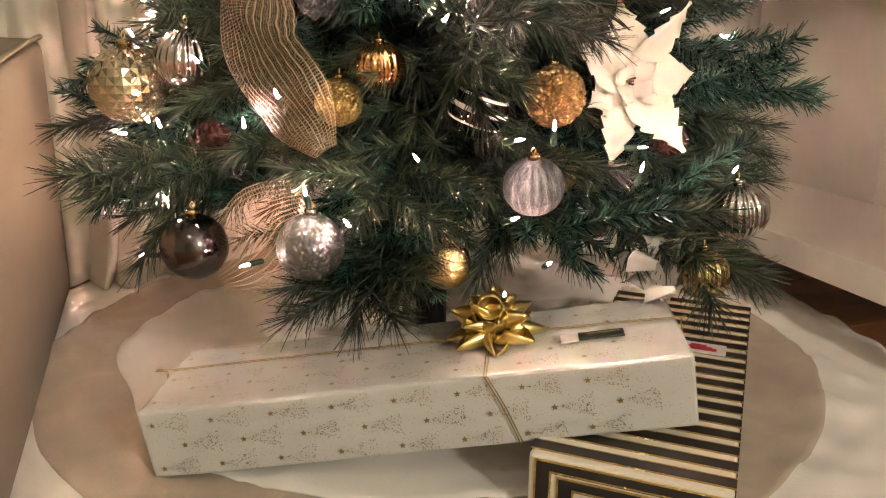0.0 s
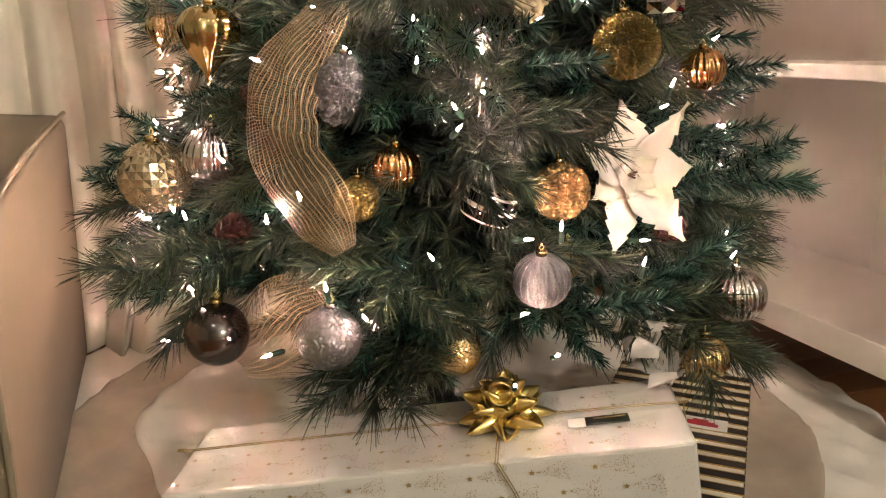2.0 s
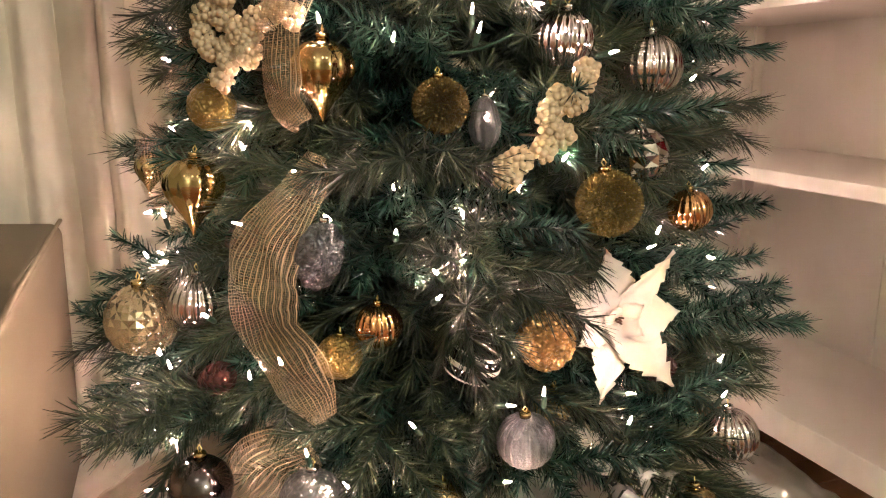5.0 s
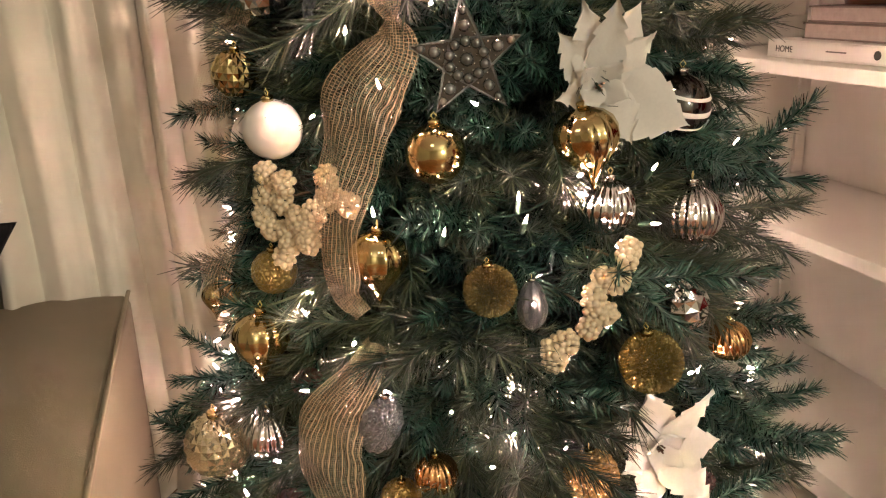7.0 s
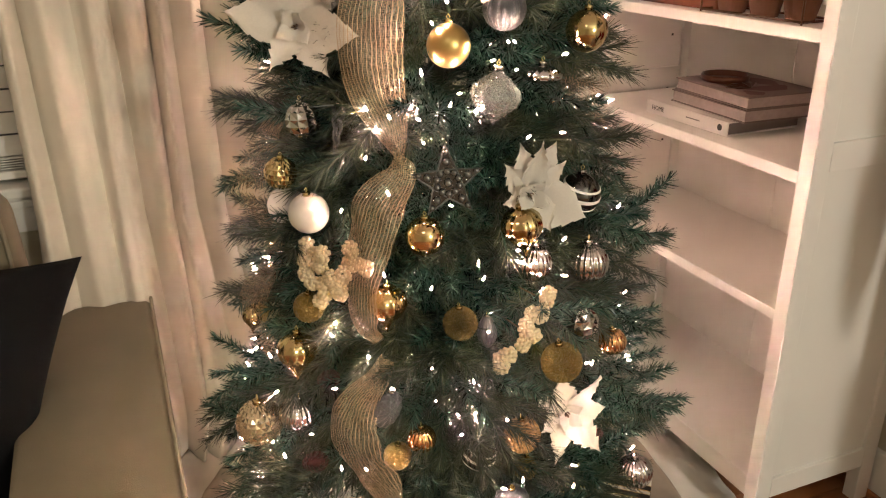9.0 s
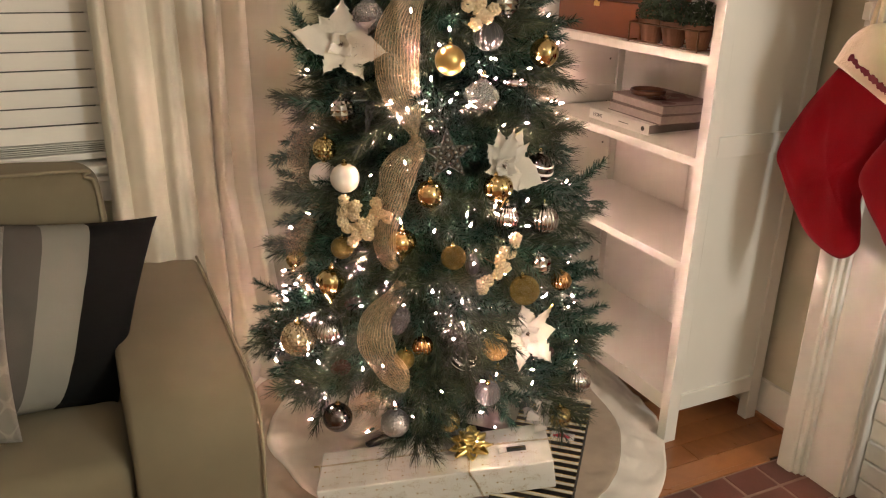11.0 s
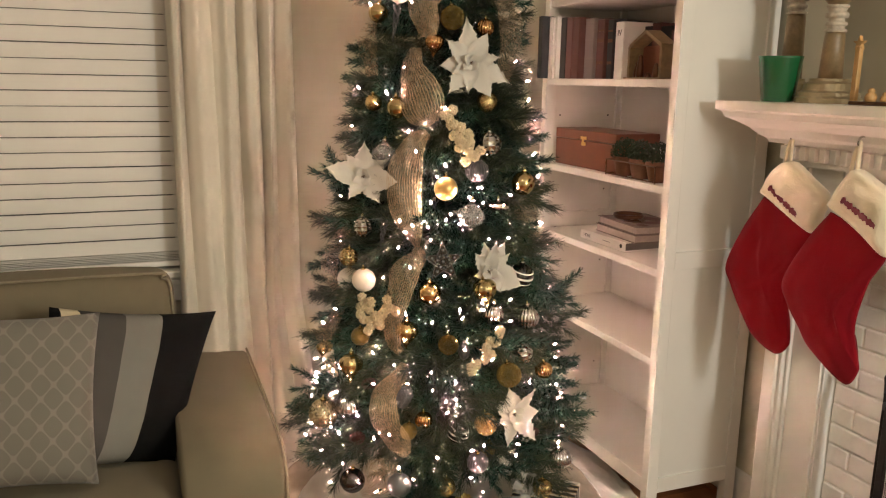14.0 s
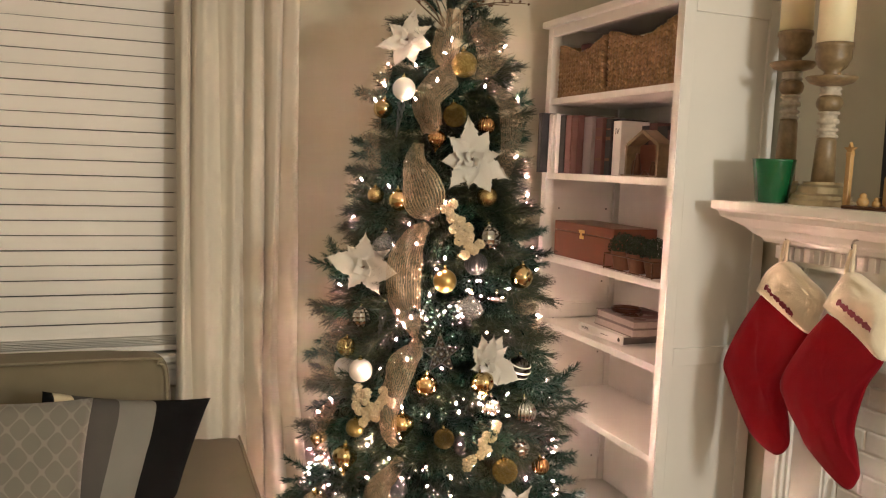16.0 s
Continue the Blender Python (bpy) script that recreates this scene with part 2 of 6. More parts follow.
def _strand(channel, pitch, share):
    a = _n.new("ShaderNodeMath")
    a.operation = "MULTIPLY"
    a.inputs[1].default_value = 1 / pitch
    _l.new(_sep.outputs[channel], a.inputs[0])
    b = _n.new("ShaderNodeMath")
    b.operation = "FRACT"
    _l.new(a.outputs[0], b.inputs[0])
    c = _n.new("ShaderNodeMath")
    c.operation = "LESS_THAN"
    c.inputs[1].default_value = share
    _l.new(b.outputs[0], c.inputs[0])
    return c.outputs[0]


_any = _n.new("ShaderNodeMath")
_any.operation = "MAXIMUM"
_fine = _n.new("ShaderNodeMath")
_fine.operation = "MAXIMUM"
_l.new(_strand(0, 0.0021, 0.13), _fine.inputs[0])
_l.new(_strand(1, 0.0027, 0.15), _fine.inputs[1])
_l.new(_strand(0, 0.0068, 0.15), _any.inputs[0])
_l.new(_fine.outputs[0], _any.inputs[1])
_clear = _n.new("ShaderNodeBsdfTransparent")
_mix = _n.new("ShaderNodeMixShader")
_l.new(_any.outputs[0], _mix.inputs[0])
_l.new(_clear.outputs[0], _mix.inputs[1])
_l.new(_n["Principled BSDF"].outputs[0], _mix.inputs[2])
_l.new(_mix.outputs[0], _n["Material Output"].inputs["Surface"])
M["net"] = net
sheer = net.copy()
sheer.name = "sheer_champagne_netting"
for _node in sheer.node_tree.nodes:
    if _node.type == "MATH" and _node.operation == "LESS_THAN":
        _node.inputs[1].default_value *= 0.45
M["sheer"] = sheer

glow = bpy.data.materials.new("lit_bulb")
glow.use_nodes = True
_p = glow.node_tree.nodes["Principled BSDF"]
_p.inputs["Base Color"].default_value = (1, 0.85, 0.6, 1)
_p.inputs["Emission Color"].default_value = (1.0, 0.61, 0.49, 1)
_gn, _gl = glow.node_tree.nodes, glow.node_tree.links
_along = _gn.new("ShaderNodeSeparateXYZ")
_gl.new(_gn.new("ShaderNodeTexCoord").outputs["Object"], _along.inputs[0])
_fade = _gn.new("ShaderNodeMapRange")
_fade.inputs[1].default_value, _fade.inputs[2].default_value = 0.004, 0.0125
_fade.inputs[3].default_value, _fade.inputs[4].default_value = 3500, 24
_gl.new(_along.outputs[2], _fade.inputs[0])
_gl.new(_fade.outputs[0], _p.inputs["Emission Strength"])
M["glow"] = glow


# ---- building helpers ----
def link_mesh(name, bm, material, smooth=False):
    data = bpy.data.meshes.new(name)
    bm.normal_update()
    bm.to_mesh(data)
    bm.free()
    data.materials.append(M[material])
    if smooth:
        data.polygons.foreach_set("use_smooth", [True] * len(data.polygons))
    return data


def part(name, bm, material, parent, label="", smooth=False):
    ob = new(name, link_mesh(name, bm, material, smooth))
    ob.parent = parent
    if label:
        ob["label"] = label
    return ob


def shared(name, data, parent, m=None):
    ob = new(name, data)
    ob.parent = parent
    if m is not None:
        ob.matrix_basis = m
    return ob


def thing(name, label, category, m=None, group="", kind=""):
    ob = new(name)
    ob.empty_display_size = 0.05
    if m is not None:
        ob.matrix_basis = m
    return tagged(ob, label, category, group, kind)


def box(bm, lo, hi, bevel=0.0, m=None, seg=2):
    got = bmesh.ops.create_cube(bm, size=1)
    vs = got["verts"]
    lo, hi = Vector(lo), Vector(hi)
    for v in vs:
        v.co = Vector([lo[i] + (v.co[i] + 0.5) * (hi[i] - lo[i]) for i in range(3)])
    if bevel:
        es = list({e for v in vs for e in v.link_edges})
        done = bmesh.ops.bevel(bm, geom=es, offset=bevel, segments=seg, affect="EDGES", profile=0.5)
        vs = list({v for f in done["faces"] for v in f.verts} | {v for v in vs if v.is_valid})
    if m is not None:
        for v in vs:
            v.co = m @ v.co
    return bm


def boxes(*items, bevel=0.0):
    bm = bmesh.new()
    for lo, hi in items:
        box(bm, lo, hi, bevel)
    return bm


def lathe(profile, steps=24, flutes=0, depth=0.0, m=None, bm=None):
    """A turned shape from (radius, height) pairs; flutes cut it lengthwise."""
    bm = bm or bmesh.new()
    rings = []
    for r, z in profile:
        ring = []
        for i in range(steps):
            a = 2 * math.pi * i / steps
            k = 1 + depth * math.cos(flutes * a) if flutes else 1
            ring.append(bm.verts.new((r * k * math.cos(a), r * k * math.sin(a), z)))
        rings.append(ring)
    for a, b in zip(rings, rings[1:]):
        for i in range(steps):
            j = (i + 1) % steps
            bm.faces.new((a[i], a[j], b[j], b[i]))
    bm.faces.new(list(reversed(rings[0])))
    bm.faces.new(rings[-1])
    if m is not None:
        for ring in rings:
            for v in ring:
                v.co = m @ v.co
    return bm


def tube(points, radius, sides=6, bm=None):
    """A bent rod through the given places."""
    bm = bm or bmesh.new()
    pts = [Vector(p) for p in points]
    last = None
    for i, p in enumerate(pts):
        d = (pts[min(i + 1, len(pts) - 1)] - pts[max(i - 1, 0)]).normalized()
        side = d.orthogonal().normalized() if abs(d.z) > 0.95 else d.cross(Vector((0, 0, 1))).normalized()
        up = side.cross(d)
        r = radius(i / (len(pts) - 1)) if callable(radius) else radius
        ring = [bm.verts.new(p + side * r * math.cos(2 * math.pi * k / sides) + up * r * math.sin(2 * math.pi * k / sides)) for k in range(sides)]
        if last:
            for k in range(sides):
                bm.faces.new((last[k], last[(k + 1) % sides], ring[(k + 1) % sides], ring[k]))
        else:
            bm.faces.new(list(reversed(ring)))
        last = ring
    bm.faces.new(last)
    return bm


def smooth_line(points, steps=8):
    """Catmull-Rom through the given tuples."""
    pts = [np.array(p, float) for p in points]
    pts = [2 * pts[0] - pts[1]] + pts + [2 * pts[-1] - pts[-2]]
    out = []
    for a, b, c, d in zip(pts, pts[1:], pts[2:], pts[3:]):
        for i in range(steps):
            t = i / steps
            out.append(0.5 * (2 * b + (c - a) * t + (2 * a - 5 * b + 4 * c - d) * t * t + (3 * b - a - 3 * c + d) * t ** 3))
    return out + [pts[-2]]


def structure(name, bm, material, label, category="", smooth=False):
    return tagged(new(name, link_mesh(name, bm, material, smooth)), label, category or name.split("_")[0], kind="structure")


# ---- the room ----
WALL_Y, WALL_X, LEFT_X, BACK_Y, TOP = 1.855, 1.475, -2.9, -3.2, 2.62
structure("floor", boxes(((LEFT_X, BACK_Y, -0.12), (WALL_X, WALL_Y, -0.004))), "joint", "dark base under the oak floor boards")
structure("ceiling", boxes(((LEFT_X, BACK_Y, TOP), (WALL_X, WALL_Y, TOP + 0.1))), "ceiling", "plain white painted ceiling")
WX0, WX1, WZ0, WZ1 = -1.55, -0.38, 0.80, 2.25
structure("wall_north", boxes(((LEFT_X, WALL_Y, -0.1), (WX0, WALL_Y + 0.15, TOP)), ((WX1, WALL_Y, -0.1), (WALL_X + 0.15, WALL_Y + 0.15, TOP)),
          ((WX0, WALL_Y, -0.1), (WX1, WALL_Y + 0.15, WZ0)), ((WX0, WALL_Y, WZ1), (WX1, WALL_Y + 0.15, TOP))), "wall", "sage beige painted wall with a window")
structure("wall_east", boxes(((WALL_X, BACK_Y, -0.1), (WALL_X + 0.15, -0.62, TOP)), ((WALL_X, 0.12, -0.1), (WALL_X + 0.15, WALL_Y, TOP)),
          ((WALL_X, -0.62, 0.78), (WALL_X + 0.15, 0.12, TOP))), "wall", "sage beige painted wall behind bookcase and fireplace")
structure("wall_west", boxes(((LEFT_X - 0.15, BACK_Y, -0.1), (LEFT_X, WALL_Y + 0.15, TOP))), "wall", "sage beige painted wall")
structure("wall_south", boxes(((LEFT_X - 0.15, BACK_Y - 0.15, -0.1), (WALL_X + 0.15, BACK_Y, TOP))), "wall", "sage beige painted wall")
bm = boxes(((LEFT_X, WALL_Y - 0.015, 0), (WALL_X, WALL_Y, 0.135)), ((LEFT_X, WALL_Y - 0.02, 0.118), (WALL_X, WALL_Y - 0.0005, 0.128)),
           ((WALL_X - 0.015, 0.60, 0), (WALL_X, WALL_Y - 0.021, 0.135)), bevel=0.002)
structure("baseboard", bm, "trim", "white painted baseboard along the wall", "baseboard")
bm = boxes(((LEFT_X, WALL_Y - 0.033, 0), (WALL_X - 0.02, WALL_Y - 0.021, 0.018)), ((WALL_X - 0.032, 0.60, 0), (WALL_X - 0.016, WALL_Y - 0.04, 0.018)), bevel=0.004)
structure("trim", bm, "plank", "narrow oak shoe moulding at the baseboard", "trim")

# window with its casing and closed slatted blind
window = thing("window_1", "white framed window with a closed slatted blind", "window", kind="structure")
part("window_frame", boxes(((WX0, WALL_Y + 0.06, WZ0), (WX0 + 0.05, WALL_Y + 0.12, WZ1)), ((WX1 - 0.05, WALL_Y + 0.06, WZ0), (WX1, WALL_Y + 0.12, WZ1)),
     ((WX0 + 0.05, WALL_Y + 0.06, WZ0), (WX1 - 0.05, WALL_Y + 0.12, WZ0 + 0.05)), ((WX0 + 0.05, WALL_Y + 0.06, WZ1 - 0.05), (WX1 - 0.05, WALL_Y + 0.12, WZ1)), bevel=0.003), "trim", window)
part("pane", boxes(((WX0 + 0.05, WALL_Y + 0.088, WZ0 + 0.05), (WX1 - 0.05, WALL_Y + 0.092, WZ1 - 0.05))), "clear", window)
part("casing", boxes(((WX1, WALL_Y - 0.02, 0.72), (WX1 + 0.09, WALL_Y - 0.001, WZ1 + 0.09)), ((WX0 - 0.09, WALL_Y - 0.02, 0.72), (WX0, WALL_Y - 0.001, WZ1 + 0.09)),
     ((WX0, WALL_Y - 0.02, WZ1), (WX1, WALL_Y - 0.001, WZ1 + 0.09)), bevel=0.004), "trim", window)
part("window_sill", boxes(((WX0 - 0.10, WALL_Y - 0.045, 0.775), (WX1 + 0.11, WALL_Y + 0.058, 0.802)), bevel=0.006), "trim", window)
part("apron", boxes(((WX0 - 0.08, WALL_Y - 0.022, 0.68), (WX1 + 0.08, WALL_Y - 0.001, 0.774)), ((WX0 - 0.08, WALL_Y - 0.030, 0.745), (WX1 + 0.08, WALL_Y - 0.0225, 0.765)), bevel=0.004), "trim", window)
blind = thing("window_blind", "closed white slatted window blind, slightly bowed slats", "blind")
bm = bmesh.new()
prof = [(-0.5, 0.0), (-0.25, 0.0035), (0, 0.0048), (0.25, 0.0035), (0.5, 0.0)]
rows_ = []
for s in (1, -1):
    for k, (u, w) in enumerate(prof if s == 1 else prof[::-1]):
        rows_.append((u * 0.0522, w * 0.5 + s * 0.0012))
L0, L1 = WX0 + 0.012, WX1 - 0.006
ring0 = [bm.verts.new((L0, -w, u)) for u, w in rows_]
ring1 = [bm.verts.new((L1, -w, u)) for u, w in rows_]
for i in range(len(rows_)):
    j = (i + 1) % len(rows_)
    bm.faces.new((ring0[i], ring0[j], ring1[j], ring1[i]))
bm.faces.new(ring0[::-1])
bm.faces.new(ring1)
slat = link_mesh("slat", bm, "blind", smooth=False)
for i in range(25):
    shared("slat", slat, blind, pose(0, WALL_Y + 0.022, 0.895 + 0.0555 * i, 8, 0.03 * math.sin(i * 2.3), 0))
for i in range(5):
    shared("slat", slat, blind, pose(0.002 * (i % 2), WALL_Y + 0.022, 0.842 + 0.0062 * i, 86, 0.2 * math.sin(i * 3.1), 0))
part("bottom_rail", boxes(((L0, WALL_Y - 0.004, 0.815), (L1, WALL_Y + 0.05, 0.836)), bevel=0.004), "blind", blind)
cord = link_mesh("cord", tube([(0, 0, 0.82), (0, 0, WZ1)], 0.0012, 5), "paper")
for x in (-0.52, -0.95, -1.38):
    shared("cord", cord, blind, pose(x, WALL_Y + 0.048, 0))
    part("cord_end", tube(smooth_line([(x - 0.02, WALL_Y - 0.006, 0.848), (x, WALL_Y - 0.010, 0.862), (x + 0.012, WALL_Y - 0.009, 0.850), (x + 0.03, WALL_Y - 0.006, 0.856)], 5), 0.0012, 4), "paper", blind)

# fireplace: surround, brick face, mantel shelf and firebox
fire = thing("fireplace", "white painted brick fireplace with a moulded wooden mantel", "fireplace", kind="structure")
for name_, x, y0, y1, bevel in (("backband", 1.302, 0.535, 0.587, 0.006), ("moulding", 1.312, 0.520, 0.5345, 0.004), ("bead", 1.325, 0.508, 0.5195, 0.003),
                                ("pilaster", 1.337, 0.392, 0.5075, 0.002), ("bead", 1.345, 0.383, 0.3915, 0.002), ("backband", 1.302, -1.107, -1.055, 0.006), ("pilaster", 1.337, -1.0545, -0.90, 0.002)):
    part(name_, boxes(((x, y0, 0), (1.474, y1, 1.30)), bevel=bevel), "trim", fire)
part("frieze", boxes(((1.332, -0.8995, 1.06), (1.474, 0.3825, 1.30)), bevel=0.002), "trim", fire)
part("frieze_moulding", boxes(((1.325, -0.8995, 1.045), (1.474, 0.3825, 1.0595)), bevel=0.002), "trim", fire)
bm = bmesh.new()
prof = [(1.15, 1.487), (1.15, 1.462), (1.165, 1.455), (1.172, 1.438), (1.198, 1.425), (1.225, 1.408), (1.245, 1.388), (1.262, 1.378), (1.268, 1.366), (1.30, 1.362), (1.30, 1.301), (1.474, 1.301), (1.474, 1.487)]
ends = []
for y, side in ((0.74, 1), (-1.26, -1)):
    ring = []
    for x, z in prof:
        ring.append(bm.verts.new((x, y - side * max(0, min(x, 1.30) - 1.15), z)))
    ends.append(ring)
for i in range(len(prof)):
    j = (i + 1) % len(prof)
    bm.faces.new((ends[0][i], ends[0][j], ends[1][j], ends[1][i]))
bm.faces.new(ends[0])
bm.faces.new(ends[1][::-1])
bmesh.ops.recalc_face_normals(bm, faces=bm.faces)
part("mantel_shelf", bm, "trim", fire)
dentil = link_mesh("dentil", boxes(((0, -0.011, -0.02), (0.018, 0.011, 0.02)), bevel=0.002), "trim")
for i in range(44):
    shared("dentil", dentil, fire, pose(1.2815, 0.575 - i * 0.0375, 1.338))
part("firebox", boxes(((1.48, -0.62, -0.02), (1.86, 0.12, 0.0)), ((1.86, -0.62, -0.02), (1.9, 0.12, 0.80)), ((1.63, 0.12, -0.02), (1.9, 0.16, 0.80)),
     ((1.63, -0.66, -0.02), (1.9, -0.62, 0.80)), ((1.63, -0.66, 0.785), (1.9, 0.16, 0.82))), "soot", fire)
part("brick_backing", boxes(((1.398, 0.1205, 0), (1.474, 0.3825, 1.045)), ((1.398, -0.8995, 0), (1.474, -0.6205, 1.045)), ((1.398, -0.6205, 0.781), (1.474, 0.1205, 1.045))), "mortar", fire)

# bookcase
CX0, CX1, CY0, CY1 = 1.055, 1.445, 0.812, 1.712
case = thing("bookcase", "tall white painted open bookcase with panelled sides", "bookcase")
SHELVES = (0.150, 0.592, 0.908, 1.190, 1.537, 1.846)
for y in (CY0, CY1 - 0.036):
    bm = boxes(((CX0, y, 0), (CX0 + 0.045, y + 0.036, 2.15)), bevel=0.002)
    part("front_post", bm, "case", case)
    bm = boxes(((CX1 - 0.045, y, 0), (CX1, y + 0.036, 2.15)), bevel=0.002)
    part("back_post", bm, "case", case)
    for z0, z1 in ((0.11, 0.165), (0.925, 0.985), (2.085, 2.15)):
        part("side_rail", boxes(((CX0 + 0.0455, y, z0), (CX1 - 0.0455, y + 0.034, z1)), bevel=0.0015), "case", case)
    part("side_panel", boxes(((CX0 + 0.045, y + 0.009, 0.12), (CX1 - 0.045, y + 0.027, 2.14))), "case", case)
part("back_panel", boxes(((CX1 - 0.018, CY0 + 0.037, 0.12), (CX1 - 0.008, CY1 - 0.037, 2.14))), "case", case)
part("back_panel", boxes(((CX1 - 0.021, 1.258, 0.16), (CX1 - 0.0182, 1.266, 2.14))), "case", case)
for z in SHELVES:
    t_ = 0.055 if z < 0.2 else 0.026
    part("shelf", boxes(((CX0 + (0.0 if z < 0.2 else 0.006), CY0 + 0.0365, z - t_ + 0.013), (CX1 - 0.022, CY1 - 0.0365, z + 0.013)), bevel=0.002), "case", case)
part("top_rail", boxes(((CX0 + 0.001, CY0 + 0.0365, 2.112), (CX0 + 0.022, CY1 - 0.0365, 2.15)), bevel=0.0015), "case", case)
part("top_board", boxes(((CX0 - 0.022, CY0 - 0.022, 2.1505), (CX1 + 0.005, CY1 + 0.022, 2.178)), bevel=0.006), "case", case)
# no holes are cut: small dark blocks give the shade inside them
peg = link_mesh("peg_hole", boxes(((-0.003, -0.001, -0.003), (0.003, 0.001, 0.003))), "ink")
for y in (CY0 + 0.0375, CY1 - 0.0375):
    for x in (1.125, 1.36):
        for z in np.arange(0.28, 2.05, 0.16):
            shared("peg_hole", peg, case, pose(x, y, z))

# curtain: one cloth hung in folds, gathered a little at the floor
curtain = thing("curtain", "long cream cotton curtain panel hanging in deep folds to the floor", "curtain")
bm = bmesh.new()
cols, rws = 150, 60
grid_ = []
for j in range(rws + 1):
    v = j / rws
    z = 2.35 * (1 - v) + 0.012 * v
    row = []
    for i in range(cols + 1):
        u = i / cols
        x = -0.42 + 0.43 * u - 0.06 * (1 - u) * (1 - v) * 0.3
        a = 2 * math.pi * (u * 5.6 + 0.10 * math.sin(2.2 * v + 5 * u) + 0.16 * math.sin(9 * u))
        depth = 0.029 + 0.009 * math.sin(9 * u + 1.3)
        y = 1.765 - depth * (2 * math.sqrt(math.sin(a / 2) ** 2 + 0.005) - 1) + 0.004 * math.sin(2.3 * a + 3 * v) - 0.03 * v
        if v > 0.7:
            k = (v - 0.7) / 0.3
            x += (0.125 * (u - 0.30) + 0.012 * math.sin(7 * u)) * k * (1.0 - 0.55 * (max(0, k - 0.75) / 0.25) ** 2) - 0.015 * k * k
            y -= (0.05 + 0.02 * math.sin(11 * u)) * k * k
        x += 0.010 * math.sin(a * 0.5 + 4 * v) * (0.3 + v)
        row.append(bm.verts.new((x, y, z)))
    grid_.append(row)
for a, b in zip(grid_, grid_[1:]):
    for i in range(cols):
        bm.faces.new((a[i], a[i + 1], b[i + 1], b[i]))
cloth = part("cloth", bm, "linen", curtain, smooth=True)
cloth.modifiers.new("thickness", "SOLIDIFY").thickness = 0.003
part("rod", lathe([(0.012, -1.75), (0.012, 0.18), (0.02, 0.19), (0.024, 0.21), (0.012, 0.235)], 12, m=pose(0, 1.765, 2.37, 0, 90, 0)), "dark_metal", curtain)
bm = boxes(((0.08, 1.765, 2.362), (0.10, WALL_Y - 0.001, 2.378)), ((0.07, WALL_Y - 0.006, 2.33), (0.11, WALL_Y - 0.001, 2.41)))
part("rod_bracket", bm, "dark_metal", curtain)


# ---- sofa ----
def cushion(lo, hi, bevel, puff=0.012, seed=1.0, seg=5):
    """A soft block with rounded edges and slightly swollen faces."""
    bm = bmesh.new()
    box(bm, lo, hi, bevel, seg=seg)
    bmesh.ops.subdivide_edges(bm, edges=[e for e in bm.edges if e.calc_length() > 0.08], cuts=5, use_grid_fill=True)
    c, s = (Vector(lo) + Vector(hi)) / 2, (Vector(hi) - Vector(lo)) / 2
    for v in bm.verts:
        d = Vector([(v.co[i] - c[i]) / s[i] for i in range(3)])
        for i in range(3):
            o = [d[k] for k in range(3) if k != i]
            v.co[i] += puff * d[i] * max(0, 1 - o[0] ** 2) * max(0, 1 - o[1] ** 2)
        n = noise.noise(v.co * 7 + Vector((seed, 0, 0))) * 0.004
        v.co += d * n
    return bm


sofa = thing("sofa", "olive beige twill sofa with broad track arms and piped edges", "sofa")
part("base", cushion((-2.35, 0.93, 0.06), (-0.485, 1.74, 0.20), 0.012, 0.0), "sofa", sofa, smooth=True)
bm = bmesh.new()
# the arm slopes down a little to its front
prof = [(0.862, 0.012), (0.852, 0.30), (0.856, 0.352), (0.868, 0.395), (0.892, 0.428), (0.93, 0.450), (1.0, 0.464), (1.25, 0.478), (1.70, 0.494), (1.738, 0.484), (1.748, 0.45), (1.748, 0.012)]
xs = [(-0.492, 0.012), (-0.487, 0.004), (-0.478, 0.0), (-0.35, -0.006), (-0.215, 0.0), (-0.205, 0.003), (-0.198, 0.012)]
rings = []
for x, drop in xs:
    rings.append([bm.verts.new((x, y + (drop if y < 1.2 else -drop), z - (drop if z > 0.1 else 0))) for y, z in prof])
for a, b in zip(rings, rings[1:]):
    for i in range(len(prof)):
        j = (i + 1) % len(prof)
        bm.faces.new((a[i], a[j], b[j], b[i]))
bm.faces.new(rings[0][::-1])
bm.faces.new(rings[-1])
bmesh.ops.recalc_face_normals(bm, faces=bm.faces)
arm = part("armrest", bm, "sofa", sofa, smooth=True)
arm.modifiers.new("soft", "BEVEL").width = 0.009
pipe = [(-0.199, 0.853, 0.02), (-0.199, 0.845, 0.30), (-0.199, 0.850, 0.355), (-0.199, 0.862, 0.398), (-0.199, 0.888, 0.432), (-0.199, 0.93, 0.454), (-0.199, 1.0, 0.467), (-0.199, 1.25, 0.481), (-0.199, 1.70, 0.497), (-0.199, 1.74, 0.486), (-0.199, 1.751, 0.45), (-0.199, 1.751, 0.02)]
part("piping", tube(smooth_line(pipe, 5), 0.0045), "piping", sofa, smooth=True)
part("seat_cushion", cushion((-1.36, 0.875, 0.185), (-0.497, 1.60, 0.335), 0.045, 0.018, 2.0), "sofa", sofa, smooth=True)
part("seat_cushion", cushion((-2.24, 0.875, 0.185), (-1.37, 1.60, 0.335), 0.045, 0.018, 5.0), "sofa", sofa, smooth=True)
bm = cushion((-1.38, 1.50, 0.30), (-0.470, 1.735, 0.855), 0.06, 0.02, 3.0)
part("back_cushion", bm, "sofa", sofa, smooth=True)
part("back_cushion", cushion((-2.24, 1.50, 0.30), (-1.39, 1.735, 0.868), 0.06, 0.02, 6.0), "sofa", sofa, smooth=True)
